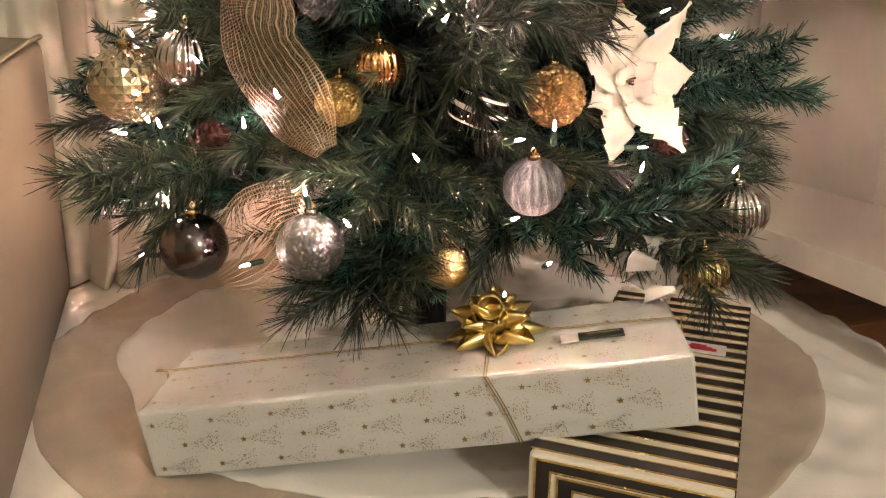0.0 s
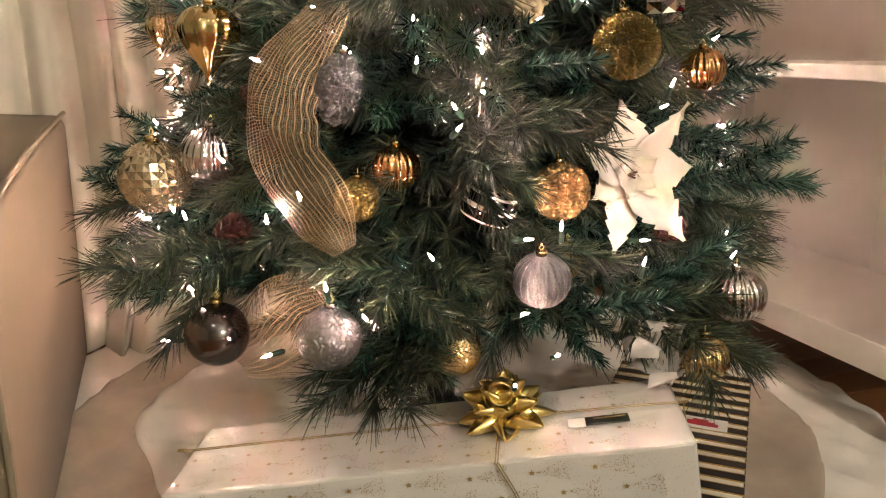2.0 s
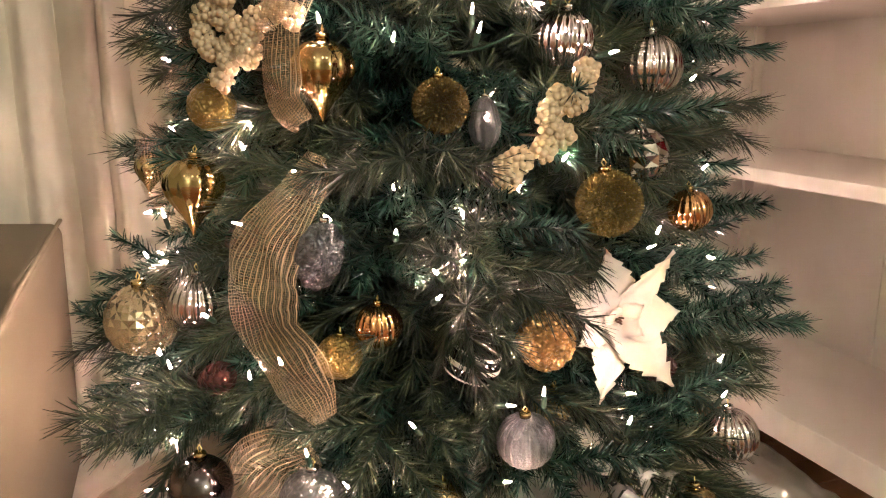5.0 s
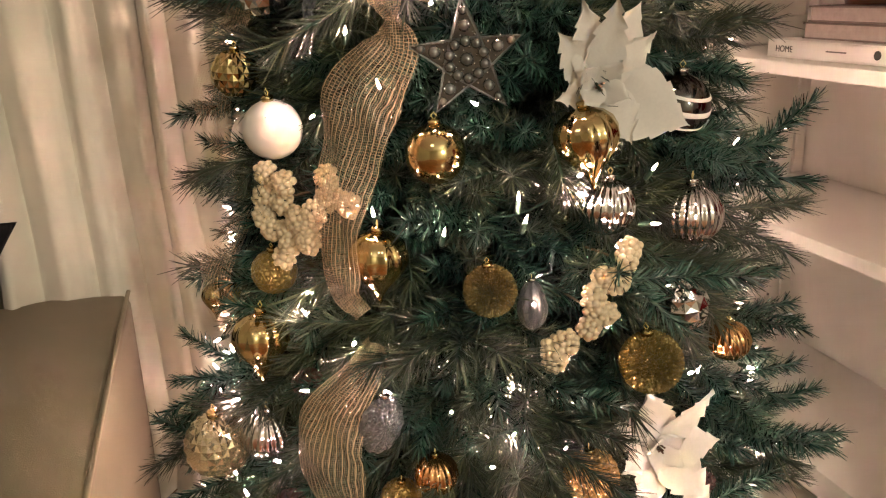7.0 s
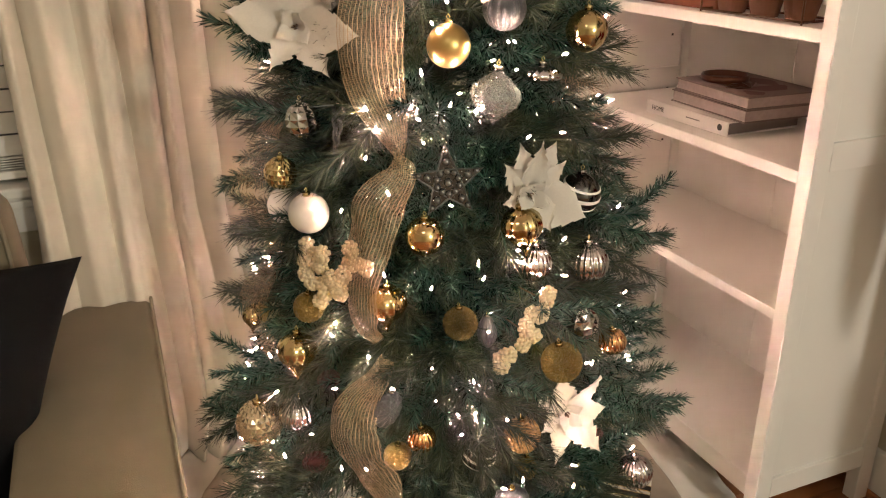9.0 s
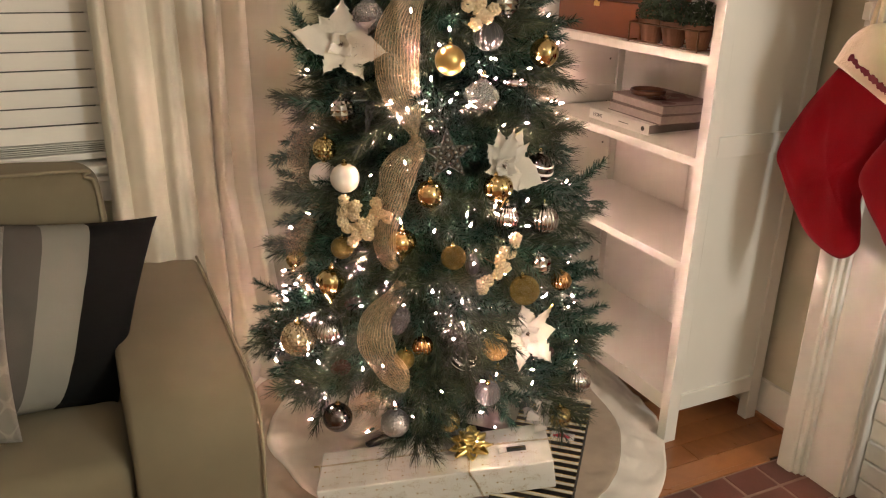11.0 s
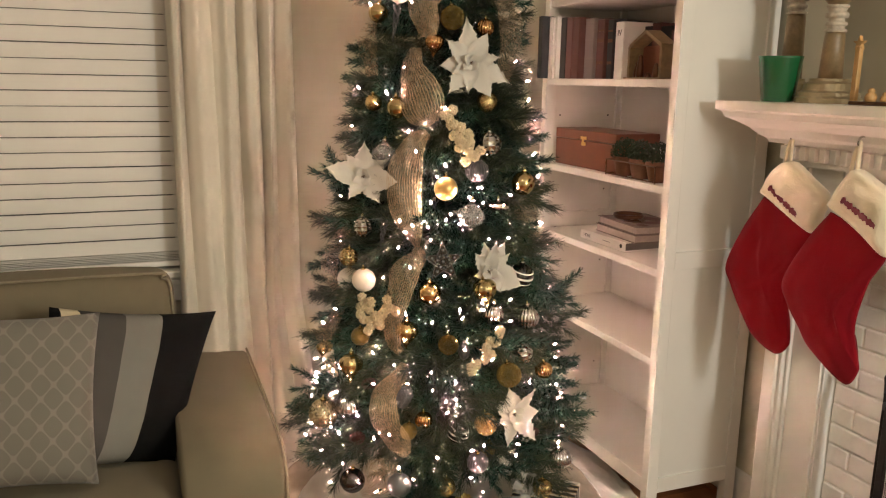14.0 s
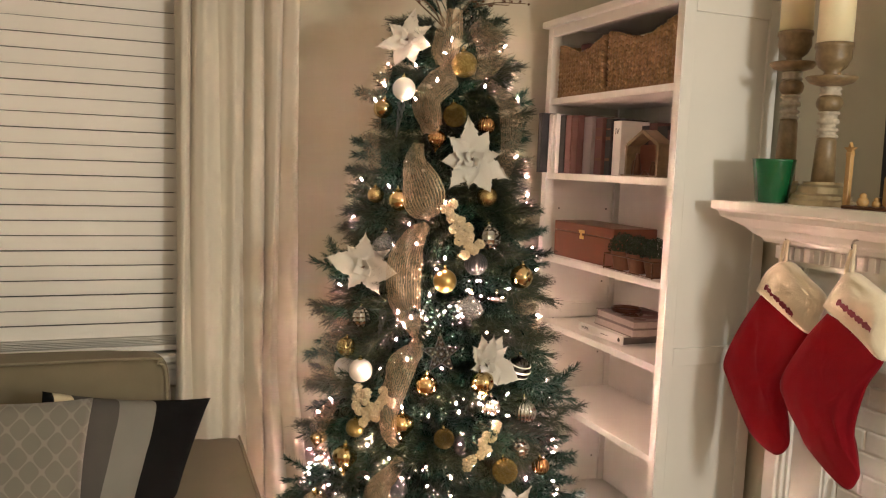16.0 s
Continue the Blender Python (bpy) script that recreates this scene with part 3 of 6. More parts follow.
pipe = [(-1.33, 1.522, 0.868), (-0.56, 1.520, 0.869), (-0.500, 1.520, 0.850), (-0.472, 1.520, 0.80), (-0.468, 1.520, 0.48)]
part("piping", tube(smooth_line(pipe, 8), 0.005), "piping", sofa, smooth=True)
part("armrest", cushion((-2.60, 0.85, 0.012), (-2.36, 1.745, 0.485), 0.03, 0.004), "sofa", sofa, smooth=True)


def pillow_mesh(w, h, d, name, material, u0=0.0, u1=1.0, n=28, slump=0.0, lean=0.0):
    """A stuffed square pillow, or an upright band of it between u0 and u1 of its width, with drawn-out corners."""
    bm = bmesh.new()
    for side in (1, -1):
        grid = []
        for j in range(n + 1):
            row = []
            for i in range(n + 1):
                u, v = -1 + 2 * (u0 + (u1 - u0) * i / n), -1 + 2 * j / n
                pin = 1 - 0.07 * (1 - abs(u) ** 2) * abs(v) ** 3
                pin2 = 1 - 0.07 * (1 - abs(v) ** 2) * abs(u) ** 3
                t = (max(0, 1 - u ** 4) * max(0, 1 - v ** 4)) ** 0.55
                wr = 0.004 * noise.noise(Vector((u * 4, v * 4, side * 3.1)))
                row.append(bm.verts.new((u * w / 2 * pin2 * (1 + slump * v) + lean * v, side * (d / 2 * t + wr * t) - 0.0006 * side, v * h / 2 * pin)))
            grid.append(row)
        for a, b in zip(grid, grid[1:]):
            for i in range(n):
                f = (a[i], a[i + 1], b[i + 1], b[i])
                bm.faces.new(f if side == 1 else f[::-1])
    bmesh.ops.remove_doubles(bm, verts=bm.verts, dist=0.0016)
    bmesh.ops.recalc_face_normals(bm, faces=bm.faces)
    return link_mesh(name, bm, material, True)


striped = thing("throw_pillow", "square pillow with black, grey and cream vertical bands", "pillow", pose(-0.640, 1.25, 0.572, -24, 12, 22))
for material, a, b, lab in (("black_cloth", 0.0, 0.05, ""), ("cream_cloth", 0.05, 0.15, "cream band"), ("grey_cloth", 0.15, 0.40, "grey band"), ("light_cloth", 0.40, 0.62, "light grey band"), ("black_cloth", 0.62, 1.0, "black band")):
    o = shared("band", pillow_mesh(0.50, 0.50, 0.15, "band", material, a, b, slump=0.12, lean=0.06), striped)
    if lab:
        o["label"] = lab
damask = thing("throw_pillow", "square grey pillow with a pale woven lattice pattern", "pillow", pose(-0.950, 1.08, 0.628, -22, 5, 4))
m_ = mat("lattice_cloth", (0.30, 0.285, 0.245), 0.95, sheen=0.15, bump=0.4, bump_scale=450)
nodes_, links_ = m_.node_tree.nodes, m_.node_tree.links
co_ = nodes_.new("ShaderNodeTexCoord")
sp_ = nodes_.new("ShaderNodeSeparateXYZ")
links_.new(co_.outputs["Object"], sp_.inputs[0])


def wave_of(channel, period):
    a = nodes_.new("ShaderNodeMath")
    a.operation = "MULTIPLY"
    a.inputs[1].default_value = 2 * math.pi / period
    links_.new(sp_.outputs[channel], a.inputs[0])
    b = nodes_.new("ShaderNodeMath")
    b.operation = "COSINE"
    links_.new(a.outputs[0], b.inputs[0])
    return b.outputs[0]


su_ = nodes_.new("ShaderNodeMath")
links_.new(wave_of(0, 0.064), su_.inputs[0])
links_.new(wave_of(2, 0.078), su_.inputs[1])
ab_ = nodes_.new("ShaderNodeMath")
ab_.operation = "ABSOLUTE"
links_.new(su_.outputs[0], ab_.inputs[0])
ra_ = nodes_.new("ShaderNodeValToRGB")
ra_.color_ramp.elements[0].position, ra_.color_ramp.elements[0].color = 0.12, (0.225, 0.212, 0.178, 1)
ra_.color_ramp.elements[1].position, ra_.color_ramp.elements[1].color = 0.34, (0.165, 0.156, 0.13, 1)
links_.new(ab_.outputs[0], ra_.inputs[0])
links_.new(ra_.outputs[0], nodes_["Principled BSDF"].inputs["Base Color"])
M["lattice"] = m_
shared("cover", pillow_mesh(0.50, 0.50, 0.14, "cover", "lattice"), damask)

# ---- tree skirt and gifts ----
SX, SY = 0.41, 1.215
skirt = thing("tree_skirt", "round white and taupe felt tree skirt lying on the floor", "tree skirt")


def ring_sheet(r0, r1, lift, seed, wob0, wob1, n=260, m=24):
    bm = bmesh.new()
    rows = []
    for j in range(m + 1):
        row = []
        for i in range(n):
            a = 2 * math.pi * i / n
            w0 = r0 * (1 + wob0 * noise.noise(Vector((math.cos(a) * 3, math.sin(a) * 3, seed)))) if r0 else 0.03
            w1 = r1 * (1 + wob1 * noise.noise(Vector((math.cos(a) * 3, math.sin(a) * 3, seed + 9))))
            r = w0 + (w1 - w0) * j / m
            x, y = SX + r * math.cos(a), SY + r * math.sin(a)
            z = 0.006 + lift + 0.016 * max(0, noise.noise(Vector((x * 5, y * 5, 2.0)))) + 0.013 * max(0, noise.noise(Vector((x * 13, y * 13, 5.0)))) + 0.007 * abs(noise.noise(Vector((x * 24 + 3 * y, y * 17, 8.0))))
            if y > 1.79:
                z += (y - 1.79) * 0.9
            row.append(bm.verts.new((x, min(y, 1.815), z)))
        rows.append(row)
    for a, b in zip(rows, rows[1:]):
        for i in range(n):
            k = (i + 1) % n
            bm.faces.new((a[i], b[i], b[k], a[k]))
    return bm


for name_, r0, r1, lift, w0, w1, material in (("centre_panel", 0, 0.50, 0.004, 0, 0.05, "felt_white"), ("middle_ring", 0.40, 0.625, 0.0015, 0, 0.02, "felt_taupe"), ("outer_ring", 0.585, 0.762, 0.0, 0, 0.025, "felt_white")):
    o = part(name_, ring_sheet(r0, r1, lift, 4.0, w0, w1), material, skirt, smooth=True)
    o.modifiers.new("thickness", "SOLIDIFY").thickness = 0.0025


# white gift, one end resting on the striped one
GL, GW, GH = 0.638, 0.171, 0.0885
gift = thing("gift_box", "long glossy white gift box with gold tree print and string", "gift box", pose(-0.043, 0.900, 0.010, 1.5, -9.4, -24.0))
bm = bmesh.new()
box(bm, (0, 0, 0), (GL, GW, GH), 0.004)
bmesh.ops.subdivide_edges(bm, edges=[e for e in bm.edges if e.calc_length() > 0.05], cuts=7, use_grid_fill=True)
for v in bm.verts:
    v.co += Vector((0, 0.5, 1)) * 0.0022 * noise.noise(v.co * 17)
part("wrapping", bm, "wrap", gift, smooth=False)
random.seed(5)
bm, dots = bmesh.new(), bmesh.new()


def print_tree(x, z, face):
    """A lying tree of dots with a star at its tip."""
    def to(px, pz):
        return Vector((px, -0.0035, pz)) if face == 0 else Vector((px, pz, GH + 0.0032))
    star = []
    for k in range(10):
        r = 0.0044 if k % 2 == 0 else 0.0019
        a = math.pi / 2 + math.pi * k / 5
        star.append(bm.verts.new(to(x + r * math.cos(a), z + r * math.sin(a))))
    bm.faces.new(star)
    for k in range(90):
        d = random.random() ** 0.6
        px, pz = x + 0.004 + 0.040 * d, z + (random.random() - 0.5) * 0.032 * d
        if face == 0 and not 0.003 < pz < GH - 0.003:
            continue
        s = random.choice((0.0005, 0.0006, 0.0009))
        dots.faces.new([dots.verts.new(to(px + s * math.cos(q), pz + s * math.sin(q))) for q in (0.4, 2.0, 3.5, 5.2)])


for row in range(3):
    for k in range(10):
        print_tree(0.018 + k * 0.072 + (row % 2) * 0.033, 0.014 + row * 0.029, 0) if 0.018 + k * 0.072 + (row % 2) * 0.033 < GL - 0.045 else None
for row in range(5):
    for k in range(10):
        print_tree(0.018 + k * 0.072 + (row % 2) * 0.036, 0.016 + row * 0.029, 1) if 0.018 + k * 0.072 + (row % 2) * 0.036 < GL - 0.045 else None
for k in range(1500):
    s = random.choice((0.0004, 0.0005))
    px, pz = random.uniform(0.006, GL - 0.006), random.uniform(0.005, GH - 0.005)
    dots.faces.new([dots.verts.new((px + s * math.cos(q), -0.0034, pz + s * math.sin(q))) for q in (0.2, 1.8, 3.3, 4.9)])
tagged(part("star_print", bm, "wrap_gold", gift), kind="stuff")
tagged(part("dot_print", dots, "wrap_gold", gift), kind="stuff")
bm = bmesh.new()
for dx in (0, 0.0032):
    tube(smooth_line([(0.440 + dx, -0.0045, 0.003), (0.426 + dx, -0.005, 0.05), (0.412 + dx, -0.004, GH - 0.002), (0.411 + dx, 0.004, GH + 0.005), (0.418 + dx, GW, GH + 0.004), (0.42 + dx, GW + 0.004, 0.02)], 6), 0.0008, 5, bm)
for dy in (0, 0.004):
    tube(smooth_line([(-0.003, 0.098 + dy, 0.01), (-0.002, 0.098 + dy, GH), (0.02, 0.098 + dy, GH + 0.005), (0.42, 0.092 + dy, GH + 0.006), (GL - 0.01, 0.086 + dy, GH + 0.005), (GL + 0.003, 0.086 + dy, GH - 0.003), (GL + 0.003, 0.086 + dy, 0.01)], 6), 0.0006, 5, bm)
part("string", bm, "wrap_gold", gift)
part("gift_tag", boxes(((0.520, 0.054, GH + 0.0045), (0.572, 0.072, GH + 0.0065))), "tag_black", gift, "dark narrow gift tag")
tag_end = part("tag_label", boxes(((0.499, 0.053, GH + 0.004), (0.5195, 0.072, GH + 0.006))), "paper", gift, "small clear and white label")
tag_end = part("writing", boxes(((0.530, 0.066, GH + 0.0066), (0.568, 0.0675, GH + 0.0071))), "wrap_gold", gift)
bow = thing("gift_bow", "shiny gold foil star bow on the white gift", "bow", pose(-0.043, 0.900, 0.010, 1.5, -9.4, -24.0) @ pose(0.424, 0.090, GH + 0.006) @ Matrix.Diagonal((1.22, 1.22, 1.25, 1)))


def cone_loop(length, radius, n=18, m=7):
    """A ribbon wound into an open-mouthed cone whose point lies outwards."""
    bm = bmesh.new()
    rows = []
    for j in range(m + 1):
        t = j / m
        r = radius * (1 - t ** 1.7) + 0.0012
        row = []
        for i in range(n + 1):
            a = 2 * math.pi * (0.12 + 0.80 * i / n)
            slant = 0.010 * math.cos(a) * (1 - t)
            row.append(bm.verts.new((0.30 * length + 0.70 * length * t + slant, r * 1.15 * math.sin(a), r * 0.72 * math.cos(a))))
        rows.append(row)
    for a, b in zip(rows, rows[1:]):
        for i in range(n):
            bm.faces.new((a[i], a[i + 1], b[i + 1], b[i]))
    return bm


for count_, data_len, wide, high, tip_up, first in ((8, 0.049, 0.0125, 0.006, 4, 0), (7, 0.042, 0.0125, 0.014, -16, 20), (5, 0.031, 0.0115, 0.021, -36, 7)):
    for k in range(count_):
        o = part("loop", cone_loop(data_len + 0.003 * (k % 2), wide), "bow_gold", bow, smooth=True)
        o.matrix_basis = pose(0, 0, high, 0, tip_up - 5 * (k % 2), first + k * 360 / count_) @ pose(0, 0, 0, 25 * (k % 3) - 25, 0, 0)
        o.modifiers.new("foil", "SOLIDIFY").thickness = 0.0005
o = part("loop", lathe([(0.011, 0.0), (0.013, 0.008), (0.012, 0.018), (0.0115, 0.018), (0.0123, 0.008), (0.0105, 0.001)], 16), "bow_gold", bow, smooth=True)
o.matrix_basis = pose(0, -0.009, 0.040, 90, 0, 0)
# crumpled clear ribbon at the end of the gift
crumple = thing("ribbon_tuft", "crumpled sheer white ribbon tuft at the gift's end", "ribbon", pose(-0.043, 0.900, 0.010, 1.5, -9.4, -24.0) @ pose(GL - 0.006, 0.135, GH + 0.004))
random.seed(8)
for k in range(13):
    bm = bmesh.new()
    a = random.uniform(0, 2 * math.pi)
    last = None
    for i in range(9):
        t = i / 8
        r = 0.05 * t
        c = Vector((r * math.cos(a), r * math.sin(a), 0.004 + (0.030 + 0.020 * (k % 3)) * math.sin(2.2 * t) + 0.006 * noise.noise(Vector((k, t * 5, 0)))))
        s_ = Vector((-math.sin(a), math.cos(a), 0.4 * math.sin(5 * t + k))) * (0.006 + 0.014 * t)
        pair = (bm.verts.new(c - s_), bm.verts.new(c + s_))
        if last:
            bm.faces.new((last[0], last[1], pair[1], pair[0]))
        last = pair
    part("streamer", bm, "tissue", crumple, smooth=True)

# striped gift
BL, BW, BH = 0.60, 0.212, 0.082
sgift = thing("gift_box", "long gift box in black and cream striped glitter paper", "gift box", pose(0.347, 0.690, 0.009, 0, 0, -41.2))
part("wrapping", boxes(((0, 0, 0), (BW, BL, BH)), bevel=0.004), "stripe_cream", sgift)
stripe = link_mesh("stripe", boxes(((-0.0012, -0.0085, BH - 0.0005), (BW + 0.0012, 0.0085, BH + 0.0012))), "stripe_black")
edge_ = link_mesh("glitter_edge", boxes(((-0.0011, -0.0007, BH - 0.0004), (BW + 0.0011, 0.0007, BH + 0.0014))), "fine_gold")
side_ = link_mesh("stripe", boxes(((-0.0012, -0.0085, 0.002), (0.0, 0.0085, BH - 0.0006))), "stripe_black")
count = int(BL / 0.0335)
for k in range(count):
    y = 0.020 + k * 0.0335
    shared("stripe", stripe, sgift, pose(0, y, 0))
    shared("glitter_edge", edge_, sgift, pose(0, y - 0.0097, 0))
    shared("glitter_edge", edge_, sgift, pose(0, y + 0.0097, 0))
    shared("side_stripe", side_, sgift, pose(0, y, 0))
    shared("side_stripe", side_, sgift, pose(BW + 0.0012, y, 0))
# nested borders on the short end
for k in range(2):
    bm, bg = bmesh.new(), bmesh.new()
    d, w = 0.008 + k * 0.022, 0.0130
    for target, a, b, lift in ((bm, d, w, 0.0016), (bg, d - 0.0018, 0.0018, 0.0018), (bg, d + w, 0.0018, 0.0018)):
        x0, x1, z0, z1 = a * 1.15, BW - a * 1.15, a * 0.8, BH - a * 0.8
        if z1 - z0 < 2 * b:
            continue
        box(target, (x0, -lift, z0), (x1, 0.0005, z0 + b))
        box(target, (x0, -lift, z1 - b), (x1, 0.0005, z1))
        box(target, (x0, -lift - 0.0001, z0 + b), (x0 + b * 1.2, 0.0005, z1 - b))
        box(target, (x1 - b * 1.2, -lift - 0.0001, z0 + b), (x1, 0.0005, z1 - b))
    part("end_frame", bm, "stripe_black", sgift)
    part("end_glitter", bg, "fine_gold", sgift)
label_ = part("gift_label", boxes(((0.115, 0.345, BH + 0.0015), (0.185, 0.380, BH + 0.0030))), "paper", sgift, "small white label printed with a red house")
bm = boxes(((0.122, 0.352, BH + 0.0031), (0.172, 0.362, BH + 0.0036)), ((0.128, 0.3625, BH + 0.0031), (0.166, 0.366, BH + 0.0036)), ((0.136, 0.3665, BH + 0.0031), (0.158, 0.372, BH + 0.0036)))
part("label_print", bm, "tag_red", sgift)

# ---- the tree ----
TX, TY = 0.41, 1.21
TZ = (0.2, 0.5, 0.975, 1.36, 1.74, 2.0, 2.15)
TR = (0.50, 0.45, 0.385, 0.325, 0.26, 0.19, 0.10)
rng = np.random.default_rng(7)
CLEAR = []


def needles_on(path, per_metre, length, width, spread, start=0.0):
    """Needles round a stem: one thin blade each. Returns their corners."""
    path = np.array(path, float)
    seg = np.diff(path, axis=0)
    long_ = np.linalg.norm(seg, axis=1)
    total = long_.sum()
    n = int(total * (1 - start) * per_metre)
    s = (start + (1 - start) * rng.random(n)) * total
    cum = np.concatenate([[0], np.cumsum(long_)])
    idx = np.clip(np.searchsorted(cum, s) - 1, 0, len(seg) - 1)
    f = ((s - cum[idx]) / long_[idx])[:, None]
    base = path[idx] + seg[idx] * f
    d = seg[idx] / long_[idx][:, None]
    ref = np.where(np.abs(d[:, 2:3]) > 0.9, np.array([[1.0, 0, 0]]), np.array([[0, 0, 1.0]]))
    a = np.cross(d, ref)
    a /= np.linalg.norm(a, axis=1)[:, None]
    b = np.cross(d, a)
    phi = rng.random(n) * 2 * np.pi
    out = a * np.cos(phi)[:, None] + b * np.sin(phi)[:, None]
    lean = np.radians(spread * (0.75 + 0.5 * rng.random(n)))
    lean = np.where(s > total * 0.93, lean * 0.6, lean)
    way = d * np.cos(lean)[:, None] + out * np.sin(lean)[:, None]
    way[:, 2] -= 0.10
    tall = length * (0.75 + 0.45 * rng.random(n))
    tip = base + way * tall[:, None]
    flat = np.cross(way, rng.normal(size=(n, 3)))
    flat /= np.linalg.norm(flat, axis=1)[:, None]
    w = flat * width * 0.5
    return np.stack([base - w, base + w, tip + w * 0.35, tip - w * 0.35], axis=1)


def branch_mesh(name, reach, style):
    """A wire branch with side twigs, all clothed in needles; it points along x from the trunk."""
    kinds = {"short": (2000, 0.025, 0.0025, 48), "long": (1500, 0.042, 0.0019, 36), "tuft": (1600, 0.044, 0.0020, 40)}
    dense, length, width, spread = kinds[style]
    bend = rng.normal(0, 0.03, 2)
    def stem(t):
        return np.array([reach * t, reach * bend[0] * t * t, reach * (bend[1] * t * t - 0.06 * t * t)])
    main = [stem(t) for t in np.linspace(0.12, 1, 9)]
    quads = [needles_on(main, dense, length, width, spread, 0.62 if style == "tuft" else 0.25)]
    stems = [main]
    twigs = max(3, int(reach / 0.065))
    for k in range(twigs):
        t = (0.66 + 0.26 * k / twigs) if style == "tuft" else 0.38 + 0.5 * k / twigs
        p = stem(t)
        side = 1 if k % 2 else -1
        up = rng.normal(0, 0.25)
        ang = np.radians(36 + 12 * rng.random())
        l = min(0.13, reach * (0.42 - 0.22 * t)) * (0.85 + 0.4 * rng.random()) * (0.7 if style == "tuft" else 1.0)
        v = np.array([np.cos(ang), side * np.sin(ang), up])
        tw = [p + v * l * q + np.array([0.12 * l * q * q, 0, -0.05 * l * q]) for q in np.linspace(0, 1, 5)]
        stems.append(tw)
        quads.append(needles_on(tw, dense, length * 0.95, width, spread))
    q = np.concatenate(quads)
    n = len(q)
    verts = q.reshape(-1, 3)
    bm = bmesh.new()
    for s in stems:
        tube(s, 0.0022, 4, bm)
    data = bpy.data.meshes.new(name)
    sv = [tuple(v.co) for v in bm.verts]
    bm.verts.index_update()
    sf = [[v.index for v in f.verts] for f in bm.faces]
    bm.free()
    k0 = len(sv)
    faces = sf + [[k0 + 4 * i, k0 + 4 * i + 1, k0 + 4 * i + 2, k0 + 4 * i + 3] for i in range(n)]
    data.from_pydata(sv + [tuple(v) for v in verts.tolist()], [], faces)
    data.materials.append(M["wire"])
    data.materials.append(M["needle" if style == "short" else "pine"])
    data.polygons.foreach_set("material_index", [0] * len(sf) + [1] * n)
    return data

# bare berry twigs at the top
random.seed(3)
for k in range(7):
    sprig = thing("berry_twig", "thin bare brown twig with tiny beads at the tree top", "twig", pose(TX - 0.03, TY - 0.05, 1.985, 0, 0, (-20, 15, 60, 135, 190, 215, 300)[k]), "tree top twigs")
    pts = [(0.01, 0, 0.03), (0.07, 0.005, 0.085 + 0.008 * (k % 3)), (0.15, 0.012 * (k % 2), 0.112 + 0.012 * (k % 4)), (0.255, -0.012, 0.112 + 0.022 * (k % 4))]
    bm = tube(smooth_line(pts, 4), lambda t: 0.0030 - 0.0014 * t, 5)
    line = smooth_line(pts, 4)
    bead = bmesh.new()
    for q in (5, 6, 7, 8, 9, 10, 11, 12):
        p = Vector(line[q])
        e = p + Vector((0.012, random.uniform(-0.025, 0.025), random.uniform(-0.005, 0.025)))
        tube([p, e], 0.001, 4, bm)
        bmesh.ops.create_icosphere(bead, subdivisions=1, radius=0.0048, matrix=Matrix.Translation(e))
    part("stem", bm, "twig", sprig)
    part("bead", bead, "bronze", sprig, smooth=True)

# ---- netting ribbon ----
garland = thing("ribbon_garland", "champagne netting ribbon wound in loops down the tree", "ribbon")


def ribbon(points, room=0.0):
    """A strip of netting through places given with the share of its full width."""
    line = smooth_line(points, 9)
    CLEAR.extend((q[0], q[1], q[2], 0.035 * q[3]) for q in points)
    bm = bmesh.new()
    uv = bm.loops.layers.uv.new("UVMap")
    last, run, cells = None, 0.0, 10
    for i, p in enumerate(line):
        c = Vector(p[:3])
        out = Vector((c.x - TX, c.y - TY, 0.05)).normalized()
        out = (out * (1 - room) + Vector((-0.3, -0.95, 0)) * room).normalized()
        d = Vector(line[min(i + 1, len(line) - 1)][:3]) - Vector(line[max(i - 1, 0)][:3])
        across = d.cross(out).normalized()
        across = (across + out * 0.55 * math.sin(i * 0.22 + 2 * c.z * 9)).normalized()
        w = 0.086 * max(0.12, p[3])
        if last:
            run += (c - last[1]).length
        row = []
        for k in range(cells + 1):
            u = k / cells - 0.5
            bulge = out * (0.020 * (1 - 4 * u * u) * min(1, p[3]) + 0.004 * math.sin(9 * u + i * 0.5))
            row.append((bm.verts.new(c + across * w * u + bulge), u * 0.098, run))
        if last:
            for k in range(cells):
                four = (last[0][k], last[0][k + 1], row[k + 1], row[k])
                f = bm.faces.new([q[0] for q in four])
                for loop, q in zip(f.loops, four):
                    loop[uv].uv = (q[1] + 0.5, q[2])
        last = (row, c)
    part("loop", bm, "sheer" if room else "net", garland, smooth=True)


ribbon([(0.358, 1.054, 2.046, 0.8), (0.339, 1.023, 1.971, 1), (0.317, 1.008, 1.899, 0.9), (0.304, 1.004, 1.866, 0.3)])
ribbon([(0.346, 0.979, 1.838, 0.8), (0.300, 0.985, 1.812, 1.1), (0.262, 0.992, 1.760, 1.35), (0.270, 0.975, 1.697, 1.0), (0.268, 0.970, 1.657, 0.5)])
ribbon([(0.236, 0.985, 1.627, 0.6), (0.226, 0.982, 1.566, 1.2), (0.240, 0.955, 1.498, 1.6), (0.252, 0.930, 1.440, 1.4), (0.270, 0.914, 1.408, 0.5)])
ribbon([(0.253, 0.920, 1.385, 0.3), (0.219, 0.933, 1.346, 0.8), (0.193, 0.938, 1.276, 1.2), (0.186, 0.925, 1.175, 1.2), (0.202, 0.895, 1.093, 0.7), (0.212, 0.881, 1.044, 0.15)])
